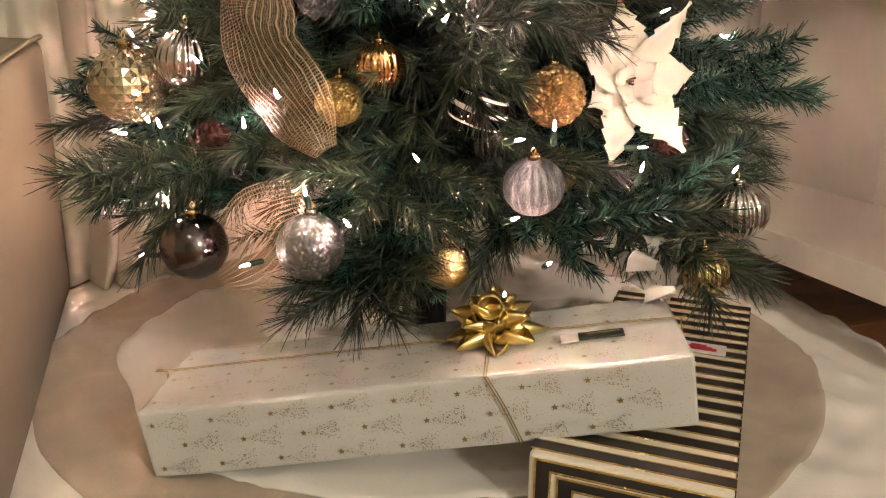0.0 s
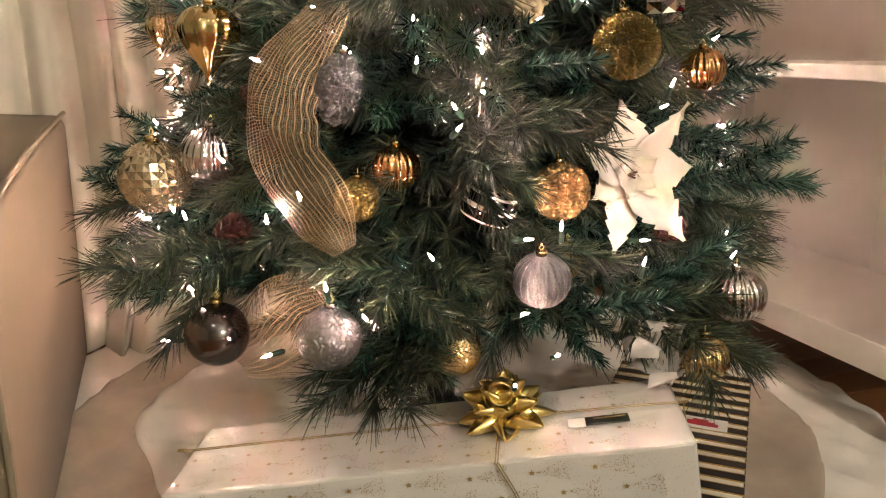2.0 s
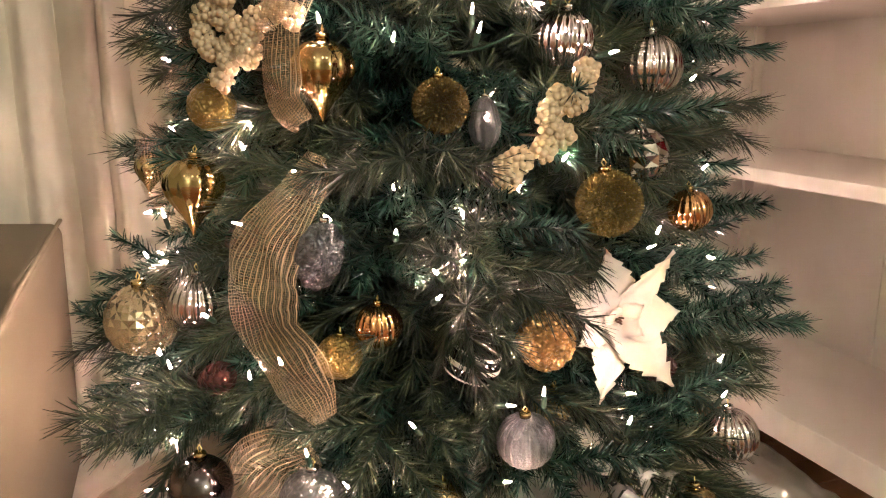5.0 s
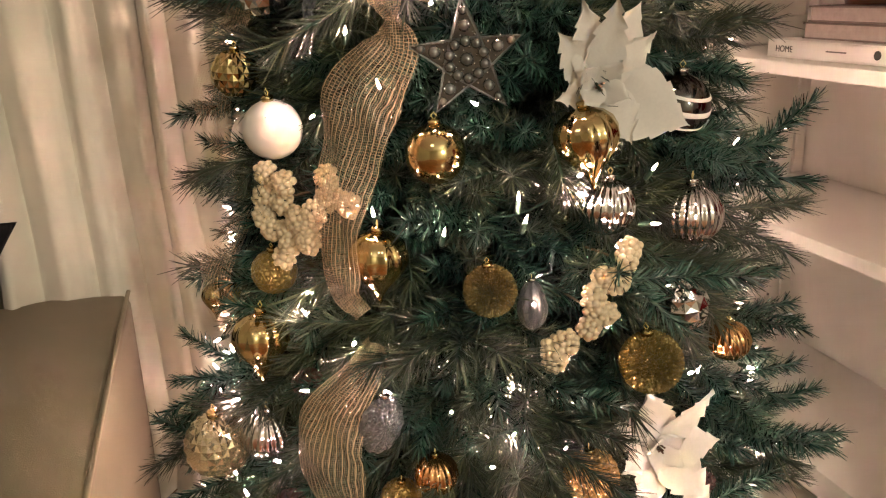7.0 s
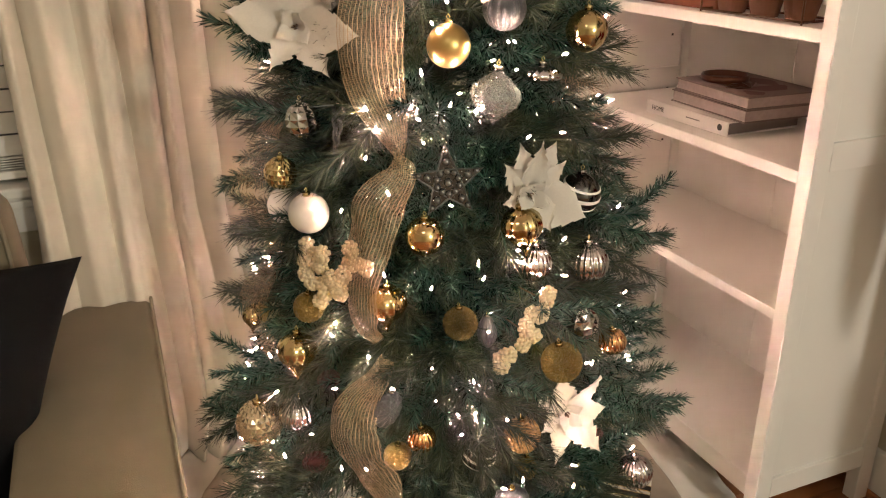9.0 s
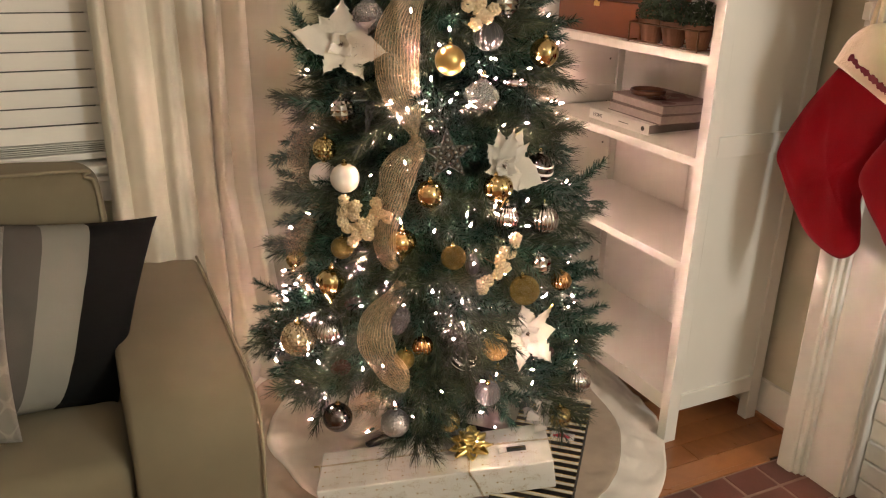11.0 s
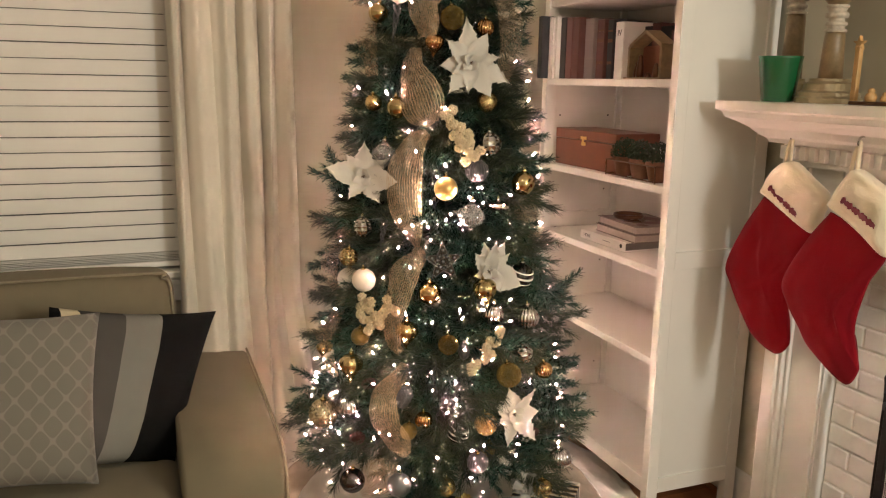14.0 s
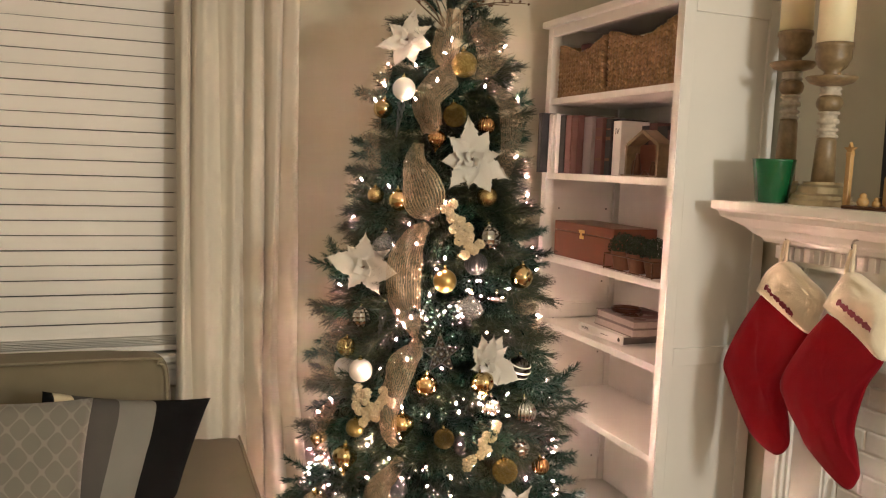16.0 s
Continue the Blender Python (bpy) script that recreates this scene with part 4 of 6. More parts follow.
ribbon([(0.212, 0.881, 1.047, 0.2), (0.209, 0.877, 1.014, 0.7), (0.177, 0.888, 0.967, 1.0), (0.161, 0.892, 0.909, 1), (0.139, 0.897, 0.826, 1), (0.139, 0.882, 0.753, 0.8), (0.155, 0.864, 0.723, 0.3)])
ribbon([(0.166, 0.850, 0.694, 0.3), (0.152, 0.858, 0.655, 0.55), (0.118, 0.872, 0.605, 0.85), (0.103, 0.872, 0.550, 1.15), (0.110, 0.856, 0.497, 1.6), (0.138, 0.832, 0.452, 1.2), (0.158, 0.808, 0.410, 0.3)])
ribbon([(0.162, 0.891, 0.339, 0.5), (0.120, 0.924, 0.312, 1.2), (0.093, 0.944, 0.271, 1.3), (0.060, 0.980, 0.232, 0.6)])
ribbon([(0.070, 1.180, 1.060, 0.4), (0.018, 1.210, 0.930, 0.7), (0.045, 1.170, 0.800, 0.4), (-0.010, 1.190, 0.680, 0.8), (0.020, 1.150, 0.560, 0.4)], 0.8)
ribbon([(0.190, 1.155, 1.887, 0.4), (0.154, 1.215, 1.781, 1), (0.137, 1.176, 1.688, 0.8), (0.134, 1.088, 1.544, 0.4)], 0.8)
ribbon([(0.424, 1.025, 2.013, 0.6), (0.479, 1.012, 1.947, 1.2), (0.450, 0.983, 1.872, 0.8), (0.390, 0.973, 1.841, 0.3)], 0.8)
ribbon([(0.457, 0.972, 1.828, 0.4), (0.531, 0.976, 1.755, 1), (0.537, 0.957, 1.649, 1), (0.496, 0.921, 1.542, 0.6)], 0.8)
ribbon([(0.630, 1.100, 1.190, 0.4), (0.690, 1.110, 1.115, 1.1), (0.700, 1.100, 1.015, 1.2), (0.630, 1.055, 0.930, 0.6)], 0.8)


# ---- string of lights ----
lights = thing("fairy_lights", "string of small lit warm white bulbs on a green wire", "fairy lights")
bulb_data = link_mesh("bulb", lathe([(0.0010, 0), (0.0014, 0.0025), (0.0014, 0.006), (0.0010, 0.009), (0.0004, 0.0125)], 8), "glow", True)
socket_data = link_mesh("socket", lathe([(0.0022, -0.016), (0.0034, -0.014), (0.0034, 0.0), (0.0026, 0.0008)], 8), "wire", True)
random.seed(21)


def bulb_at(x, y, z):
    out = math.degrees(math.atan2(y - TY, x - TX))
    m = pose(x, y, z, 0, 0, out + random.uniform(-40, 40)) @ pose(0, 0, 0, 0, random.uniform(10, 100), 0)
    ob = shared("bulb", bulb_data, lights, m)
    shared("socket", socket_data, ob)


for place in ((0.09, 0.92, 0.61), (0.24, 0.81, 0.61), (0.31, 0.79, 0.58), (0.28, 0.79, 0.54), (0.12, 0.86, 0.46), (0.25, 0.78, 0.40), (0.50, 0.75, 0.38), (0.70, 0.84, 0.35), (0.39, 0.75, 0.43), (0.35, 0.76, 0.42), (0.34, 0.74, 0.34), (0.18, 0.80, 0.33), (0.14, 0.83, 0.36), (-0.00, 0.98, 0.33), (-0.03, 1.00, 0.26), (0.08, 0.86, 0.28), (0.38, 0.73, 0.29), (0.33, 0.73, 0.26), (0.18, 0.89, 0.83), (0.25, 0.85, 0.81), (0.34, 0.83, 0.82), (0.40, 0.82, 0.85), (0.50, 0.83, 0.80), (0.34, 0.81, 0.73), (0.18, 0.86, 0.62)):
    bulb_at(*place)
for place in ((0.45, 0.82, 0.78), (0.25, 0.90, 1.10), (0.21, 0.92, 1.10), (0.19, 0.93, 1.08), (0.17, 0.94, 1.03), (0.20, 0.91, 0.97), (0.13, 0.96, 0.94), (0.43, 0.85, 1.06), (0.50, 0.86, 1.06), (0.34, 0.86, 1.11), (0.40, 0.82, 0.87), (0.18, 0.95, 1.11), (0.24, 0.90, 1.12), (0.28, 0.90, 1.25), (0.26, 0.90, 1.17), (0.32, 0.88, 1.14), (0.30, 0.88, 1.12), (0.37, 0.87, 1.19), (0.51, 0.89, 1.19), (0.41, 0.87, 1.22), (0.34, 0.87, 1.11), (0.21, 0.97, 1.38), (0.23, 0.95, 1.32), (0.35, 1.03, 1.95), (0.33, 1.02, 1.91)):
    bulb_at(*place)
for place in ((0.25, 1.07, 1.87), (0.30, 1.01, 1.82), (0.24, 1.03, 1.76), (0.18, 1.16, 1.81), (0.45, 0.98, 1.81), (0.26, 0.95, 1.41), (0.31, 0.93, 1.45), (0.40, 0.87, 1.22), (0.51, 0.88, 1.19), (0.17, 1.05, 1.49), (0.21, 1.01, 1.57)):
    bulb_at(*place)

for place in ((0.61, 0.90, 0.55), (0.62, 0.89, 0.42), (0.44, 0.82, 0.68), (0.35, 0.83, 0.70), (0.09, 0.93, 0.42), (0.26, 0.90, 1.06), (0.30, 0.87, 0.95), (0.11, 0.97, 0.72), (0.10, 0.97, 0.69), (0.35, 0.83, 0.75), (0.38, 0.81, 0.65), (0.32, 0.82, 0.62), (0.29, 0.82, 0.56), (0.38, 0.80, 0.54), (0.59, 0.85, 0.58), (0.51, 0.85, 0.86), (0.25, 0.85, 0.65), (0.31, 0.91, 1.28), (0.42, 0.88, 1.17), (0.34, 0.85, 0.84), (0.15, 0.91, 0.67), (0.52, 0.79, 0.40)):
    bulb_at(*place)

# the same string goes on round the sides and the back
for i in range(64):
    h = 0.28 + 1.72 * (i / 63) ** 1.25
    a = radians(-42 + 84 * ((i * 0.618) % 1)) if i % 4 else radians(140 + 60 * ((i * 0.618) % 1))
    r = 0.95 * float(np.interp(h, TZ, TR))
    bulb_at(TX + r * math.cos(a), TY + r * math.sin(a), h)
for i in range(15):
    h = 0.27 + 0.34 * ((i * 0.618) % 1)
    a = radians(148 + 66 * i / 14)
    r = 0.97 * float(np.interp(h, TZ, TR))
    bulb_at(TX + r * math.cos(a), TY + r * math.sin(a), h)
for i in range(9):
    h = 0.5 + 1.35 * i / 8
    a = radians(106 + 30 * ((i * 0.618) % 1))
    r = 0.95 * float(np.interp(h, TZ, TR))
    bulb_at(TX + r * math.cos(a), TY + r * math.sin(a), h)
bm = bmesh.new()
coil = [(TX + 0.72 * float(np.interp(h, TZ, TR)) * math.cos(h * 21), TY + 0.72 * float(np.interp(h, TZ, TR)) * math.sin(h * 21), h + 0.012 * math.sin(h * 160)) for h in np.linspace(0.27, 2.05, 420)]
tube(coil, 0.0014, 4, bm)
part("wire", bm, "wire", lights)

# ---- ornaments ----
SPHERE = [(max(0.002, math.sin(math.pi * i / 18)), -math.cos(math.pi * i / 18)) for i in range(19)]
ONION = [(0.01, -1.55), (0.06, -1.38), (0.16, -1.15), (0.34, -0.88), (0.62, -0.58), (0.86, -0.25), (0.98, 0.08), (0.95, 0.38), (0.80, 0.66), (0.55, 0.86), (0.25, 0.96), (0.12, 1.0)]
DIAMOND = [(0.01, -1.25), (0.10, -1.05), (0.45, -0.75), (0.85, -0.35), (1.0, 0.0), (0.88, 0.32), (0.55, 0.65), (0.28, 0.85), (0.12, 1.05)]


def diamond_ball(rings, cols, proud):
    """A ball cut all over in raised diamonds."""
    bm = bmesh.new()

    def at(lat, lon, r):
        return bm.verts.new((r * math.cos(lat) * math.cos(lon), r * math.cos(lat) * math.sin(lon), r * math.sin(lat)))

    step = 2 * math.pi / cols
    lats = [radians(-78 + 156 * i / rings) for i in range(rings + 1)]
    grid = [[at(lat, (k + 0.5 * (i % 2)) * step, 1.0) for k in range(cols)] for i, lat in enumerate(lats)]
    for i in range(1, rings):
        for k in range(cols):
            lon = (k + 0.5 + 0.5 * (i % 2)) * step
            top = at(lats[i], lon, 1.0 + proud)
            mid = (k + 1) % cols if i % 2 else k
            loop = (grid[i - 1][mid], grid[i][(k + 1) % cols], grid[i + 1][mid], grid[i][k])
            for a, b in zip(loop, loop[1:] + loop[:1]):
                bm.faces.new((a, b, top))
    for i, j in ((0, 1), (rings, rings - 1)):
        for k in range(cols):
            mid = k if i % 2 == 0 else (k + 1) % cols
            bm.faces.new((grid[i][k], grid[i][(k + 1) % cols], grid[j][mid]))
        bm.faces.new(grid[i])
    bmesh.ops.recalc_face_normals(bm, faces=bm.faces)
    return bm


def cut_ball(rings, cols, sunk):
    """A ball of square panes, each cut inwards to a point."""
    bm = bmesh.new()

    def at(lat, lon, r):
        return bm.verts.new((r * math.cos(lat) * math.cos(lon), r * math.cos(lat) * math.sin(lon), r * math.sin(lat)))

    lats = [radians(-80 + 160 * i / rings) for i in range(rings + 1)]
    step = 2 * math.pi / cols
    grid = [[at(lat, k * step, 1.0) for k in range(cols)] for lat in lats]
    for i in range(rings):
        for k in range(cols):
            tip = at((lats[i] + lats[i + 1]) / 2, (k + 0.5) * step, 1.0 - sunk)
            loop = (grid[i][k], grid[i][(k + 1) % cols], grid[i + 1][(k + 1) % cols], grid[i + 1][k])
            for a, b in zip(loop, loop[1:] + loop[:1]):
                bm.faces.new((a, b, tip))
    bm.faces.new(grid[0][::-1])
    bm.faces.new(grid[-1])
    return bm


def rough_ball(amount, seed, detail=5):
    """A ball crusted with beads and tinsel ends."""
    bm = bmesh.new()
    bmesh.ops.create_icosphere(bm, subdivisions=detail, radius=1)
    chance = random.Random(seed)
    for v in bm.verts:
        v.co *= 1 + amount * (chance.random() - 0.6)
    return bm


KINDS = {
    "faceted_gold": (lambda: diamond_ball(13, 15, 0.03), "champagne", False, "round antique-gold glass bauble with diamond facets"),
    "ribbed_silver": (lambda: lathe(SPHERE, 88, 22, 0.045), "silver", True, "mirror-bright silver bauble with fine ribs"),
    "ribbed_pewter": (lambda: lathe(SPHERE, 80, 20, 0.04), "silver_glitter", True, "ribbed pewter-grey glittered bauble"),
    "ribbed_gold": (lambda: lathe(SPHERE, 80, 20, 0.045), "gold", True, "shiny gold ribbed bauble"),
    "ribbed_copper": (lambda: lathe(SPHERE, 72, 18, 0.05), "copper", True, "shiny copper ribbed bauble"),
    "glitter_gold": (lambda: rough_ball(0.07, 8), "gold_crust", False, "round gold glitter bauble"),
    "glitter_olive": (lambda: rough_ball(0.13, 4, 6), "olive_beads", False, "round olive-gold beaded glitter bauble"),
    "glitter_silver": (lambda: rough_ball(0.05, 9), "silver_crust", False, "round silver-grey glitter bauble"),
    "sequin_bronze": (lambda: rough_ball(0.13, 5, 5), "bronze_beads", False, "round bronze sequined bauble"),
    "tinsel_gold": (lambda: rough_ball(0.15, 6, 6), "tinsel_beads", False, "round brown-gold tinsel bauble"),
    "swirl_silver": (lambda: lathe(SPHERE, 32), "dark_glass", True, "dark mirror-glass bauble with white bands"),
    "lattice_gold": (lambda: diamond_ball(9, 14, 0.06), "gold", False, "shiny gold bauble embossed with diamonds"),
    "drop_silver": (lambda: lathe([(r * (0.9 if z < 0 else 0.8), z * 1.45) for r, z in SPHERE], 60, 10, 0.05), "silver_glitter", True, "long silver glitter drop bauble"),
    "mercury_gold": (lambda: lathe(SPHERE, 32), "antique", True, "crackled gold mercury-glass bauble"),
    "smooth_gold": (lambda: lathe(SPHERE, 32), "gold", True, "smooth shiny gold bauble"),
    "matte_gold": (lambda: lathe(SPHERE, 32), "gold_matte", True, "smooth satin gold bauble"),
    "smooth_gunmetal": (lambda: lathe(SPHERE, 32), "gunmetal", True, "smooth dark gunmetal glass bauble"),
    "frosted_white": (lambda: lathe(SPHERE, 32), "white_gloss", True, "smooth pearly white bauble"),
    "faceted_clear": (lambda: cut_ball(7, 12, 0.09), "silver", False, "mirrored cut-glass bauble with square panes"),
    "diamond_clear": (lambda: lathe(DIAMOND, 64, 8, 0.03), "clear", True, "clear glass bauble with a pointed base"),
    "onion_gold": (lambda: lathe(ONION, 72, 12, 0.035), "gold", True, "shiny gold onion-shaped bauble with a pointed base"),
    "onion_copper": (lambda: lathe(ONION, 72, 18, 0.05), "copper", True, "shiny copper fluted onion-shaped bauble"),
    "disc_silver": (lambda: lathe([(r, z * 0.45) for r, z in SPHERE], 72, 18, 0.03), "silver", True, "flat ribbed silver bauble"),
}
CACHE = {}
cap_data = link_mesh("cap", lathe([(0.20, 0.0), (0.21, 0.16), (0.17, 0.20), (0.05, 0.21)], 14), "gold", True)
cap_silver = link_mesh("cap", lathe([(0.20, 0.0), (0.21, 0.16), (0.17, 0.20), (0.05, 0.21)], 14), "silver", True)
hook_data = link_mesh("hook", tube([(0.0, 0, 0.18), (0.09, 0, 0.30), (0.0, 0, 0.42), (-0.09, 0, 0.30), (0.0, 0, 0.18)], 0.018, 5), "bow_gold")


def swirl_band():
    """Three white bands laid round a ball, the middle one broadest."""
    bm = bmesh.new()
    for low, high in ((-0.50, -0.42), (-0.04, 0.12), (0.46, 0.56)):
        lathe([(1.012 * math.cos(q), 1.012 * math.sin(q)) for q in np.linspace(low, high, 5)], 40, bm=bm)
    return bm


swirl_data = link_mesh("band", swirl_band(), "paper", True)


def bauble(kind, x, y, z, r):
    make, material, smooth, label = KINDS[kind] if kind != "shell_silver" else (None, None, None, None)
    if kind not in CACHE:
        CACHE[kind] = link_mesh("ball", make(), material, smooth)
    CLEAR.append((x, y, z, r + 0.012))
    ob = thing("bauble", label + " hung on the tree", "bauble", pose(x, y, z, random.uniform(-8, 8), random.uniform(-8, 8), random.uniform(0, 360)), "tree baubles")
    s = Matrix.Diagonal((r, r, r, 1))
    shared("ball", CACHE[kind], ob, s)
    lift = pose(0, 0, r * {"onion_gold": 0.97, "onion_copper": 0.97, "diamond_clear": 1.0, "disc_silver": 0.43, "drop_silver": 1.40}.get(kind, 0.96))
    shared("cap", cap_silver if "silver" in kind or "clear" in kind else cap_data, ob, lift @ s)
    shared("hook", hook_data, ob, lift @ s)
    if kind == "swirl_silver":
        shared("band", swirl_data, ob, pose(0, 0, 0, 14, 10, 0) @ s)


def shell_bauble(x, y, z, r):
    CLEAR.append((x, y, z, r * 1.2))
    ob = thing("shell_ornament", "silver glitter scallop shell ornament hung on the tree", "ornament", pose(x, y, z, 8, 6, 10))
    bm = bmesh.new()
    front, back = [], []
    n = 72
    for j in range(9):
        q = j / 8
        fr, bk = [], []
        for i in range(n):
            a = -0.85 + (2 * math.pi - 0.0) * i / n
            lobe = 1 + 0.08 * abs(math.cos(6 * a)) - 0.02
            rx, rz = 0.95 * lobe * q, 1.35 * lobe * q
            hgt = 0.40 * (1 - q ** 2) + 0.06 * math.cos(12 * a) * q * (1 - q ** 3)
            px, pz = rx * math.cos(a), rz * math.sin(a) - 0.15 * q
            fr.append(bm.verts.new((px * r, -hgt * r, pz * r)))
            bk.append(bm.verts.new((px * r, (hgt * 0.6 + 0.04) * r, pz * r)))
        front.append(fr)
        back.append(bk)
    for rings, flip in ((front, False), (back, True)):
        for a, b in zip(rings, rings[1:]):
            for i in range(n):
                k = (i + 1) % n
                f = (a[i], a[k], b[k], b[i])
                bm.faces.new(f[::-1] if flip else f)
    for i in range(n):
        k = (i + 1) % n
        bm.faces.new((front[-1][i], front[-1][k], back[-1][k], back[-1][i]))
    bmesh.ops.remove_doubles(bm, verts=bm.verts, dist=0.0002)
    bmesh.ops.recalc_face_normals(bm, faces=bm.faces)
    part("shell", bm, "fine_silver", ob, smooth=True)
    shared("cap", cap_silver, ob, pose(0, 0, r * 1.2) @ Matrix.Diagonal((r, r, r, 1)))


def petal_mesh(name, wide, droop, seed, teeth):
    """A silk petal one unit long: broad past its middle, torn into teeth towards a pointed tip, with a creased midrib."""
    bm = bmesh.new()
    rows, n, m = [], 40, 8
    for i in range(n + 1):
        t = i / n
        w = wide * (0.12 + 0.88 * math.sin(math.pi * min(1.0, t ** 0.9 * 0.98 + 0.02)) ** 0.75) * (1 - t ** 6)
        row = []
        for k in range(m + 1):
            u = k / m * 2 - 1
            bite = teeth * max(0, t - 0.30) * ((t * (5.5 if u > 0 else 6.5) + seed * 0.37) % 1.0)
            edge = w * (1 - bite * abs(u) ** 2)
            x = t - 0.05 * abs(u) * (1 - t)
            z = droop * t * t + 0.10 * wide * abs(u) + 0.035 * math.sin(4.2 * t + 2.4 * u + seed) + 0.018 * math.sin(11 * t + 5 * u + 2 * seed) * abs(u)
            row.append(bm.verts.new((x, edge * u, z)))
        rows.append(row)
    for a, b in zip(rows, rows[1:]):
        for k in range(m):
            bm.faces.new((a[k], a[k + 1], b[k + 1], b[k]))
    return link_mesh(name, bm, "petal", True)


PETALS = [petal_mesh("petal", 0.33, -0.16, 0.0, 0.75), petal_mesh("petal", 0.30, -0.04, 2.0, 0.95), petal_mesh("petal", 0.36, -0.22, 4.0, 0.45), petal_mesh("petal", 0.40, 0.10, 5.0, 0.6)]
ico = bmesh.new()
bmesh.ops.create_icosphere(ico, subdivisions=2, radius=1)
BERRY = link_mesh("berry", ico, "berry", True)


def facing(x, y, z, tip=0.12, room=0.0):
    """A pose whose z axis looks out of the tree, and by the share given into the room."""
    flat = Vector((x - TX, y - TY, 0)).normalized()
    out = (flat * (1 - room) + Vector((-0.3, -0.95, 0)) * room + Vector((0, 0, tip))).normalized()
    return Matrix.Translation((x, y, z)) @ out.to_track_quat("Z", "Y").to_matrix().to_4x4()


def poinsettia(x, y, z, r, petals):
    """Petals are given as direction, length and breadth; small ruffled ones stand round the heart."""
    CLEAR.append((x, y, z, r * 1.4))
    ob = thing("poinsettia", "cream silk poinsettia flower clipped to the tree", "flower", facing(x, y, z, 0.12, 0.75), "poinsettias")
    for k, (way, long_, wide) in enumerate(petals):
        shared("petal", PETALS[k % 3], ob, pose(0, 0, 0.002 * (k % 3), 0, 0, way) @ pose(0, 0, 0, random.uniform(-14, 14), -9 - random.uniform(0, 16), 0) @ Matrix.Diagonal((r * long_ * 1.12, r * wide * 1.15, r * long_, 1)))
    for k in range(4):
        shared("petal", PETALS[3], ob, pose(0, 0, 0.005, 0, 0, petals[0][0] + 40 + k * 90 + random.uniform(-20, 20)) @ pose(0, 0, 0, random.uniform(-20, 20), -28 - random.uniform(0, 22), 0) @ Matrix.Diagonal((r * 0.46, r * 0.42, r * 0.5, 1)))
    bm = bmesh.new()
    for k in range(5):
        a = k * 2.4
        q = 0.004 * math.sqrt(k / 5)
        tube([(q * math.cos(a), q * math.sin(a), 0.006), (q * 1.5 * math.cos(a), q * 1.5 * math.sin(a), 0.018)], 0.0014, 5, bm)
    part("stamen", bm, "bronze", ob, "brown stamens")


def berries(x, y, z, r):
    """Tight heads of pearly berries, piled over a rounded core."""
    CLEAR.append((x, y, z, r * 0.82))
    ob = thing("berry_cluster", "cluster of cream berries on a pick in the tree", "berries", facing(x, y, z), "berry clusters")
    heads = max(2, int(r / 0.0085))
    for h in range(heads):
        a, q = h * 2.4 + z * 31, r * 0.70 * math.sqrt(h / heads)
        core = Vector((q * math.cos(a), q * math.sin(a), random.uniform(0.0, 0.008)))
        for k in range(24):
            up = 1 - 1.25 * (k + 0.5) / 24
            b, ring = k * 2.39996 + h, math.sqrt(max(0, 1 - up * up))
            p = core + Vector((ring * math.cos(b), ring * math.sin(b), up)) * 0.0125 * random.uniform(0.86, 1.12)
            size = 0.0046 * random.uniform(0.82, 1.15)
            shared("berry", BERRY, ob, Matrix.Translation(p) @ Matrix.Diagonal((size, size, size, 1)))
    part("stalk", tube([(0, 0, 0.004), (0.004, -0.004, -0.03), (0.0, 0.0, -0.08)], 0.0016, 5), "twig", ob)


def pine_cone(x, y, z, r):
    CLEAR.append((x, y, z, r))
    ob = thing("pine_cone", "dark red-brown pine cone in the tree", "pine cone", pose(x, y, z, 60, 10, 30), "pine cones")
    bm = bmesh.new()
    for k in range(60):
        t = k / 60
        a = k * 2.39996
        rad = r * 0.85 * math.sin(math.pi * (0.12 + 0.82 * t)) ** 0.8
        m = pose(0, 0, r * (-1.1 + 2.2 * t), 0, 0, math.degrees(a)) @ pose(rad * 0.55, 0, 0, 0, -25 - 35 * t, 0)
        v = [bm.verts.new(m @ Vector(p)) for p in ((0, -0.1 * r, 0), (rad * 0.5, -0.26 * r, 0.02 * r), (rad * 0.62, 0, 0.10 * r), (rad * 0.5, 0.26 * r, 0.02 * r), (0, 0.1 * r, 0), (rad * 0.45, 0, -0.05 * r))]
        for f in ((0, 1, 2), (0, 2, 4), (2, 3, 4), (0, 5, 1), (1, 5, 2), (2, 5, 3), (3, 5, 4), (4, 5, 0)):
            bm.faces.new([v[q] for q in f])
    lathe([(r * 0.1, -r * 1.1), (r * 0.42, -r * 0.5), (r * 0.4, r * 0.3), (r * 0.1, r * 1.05)], 10, bm=bm)
    part("body", bm, "cone", ob)


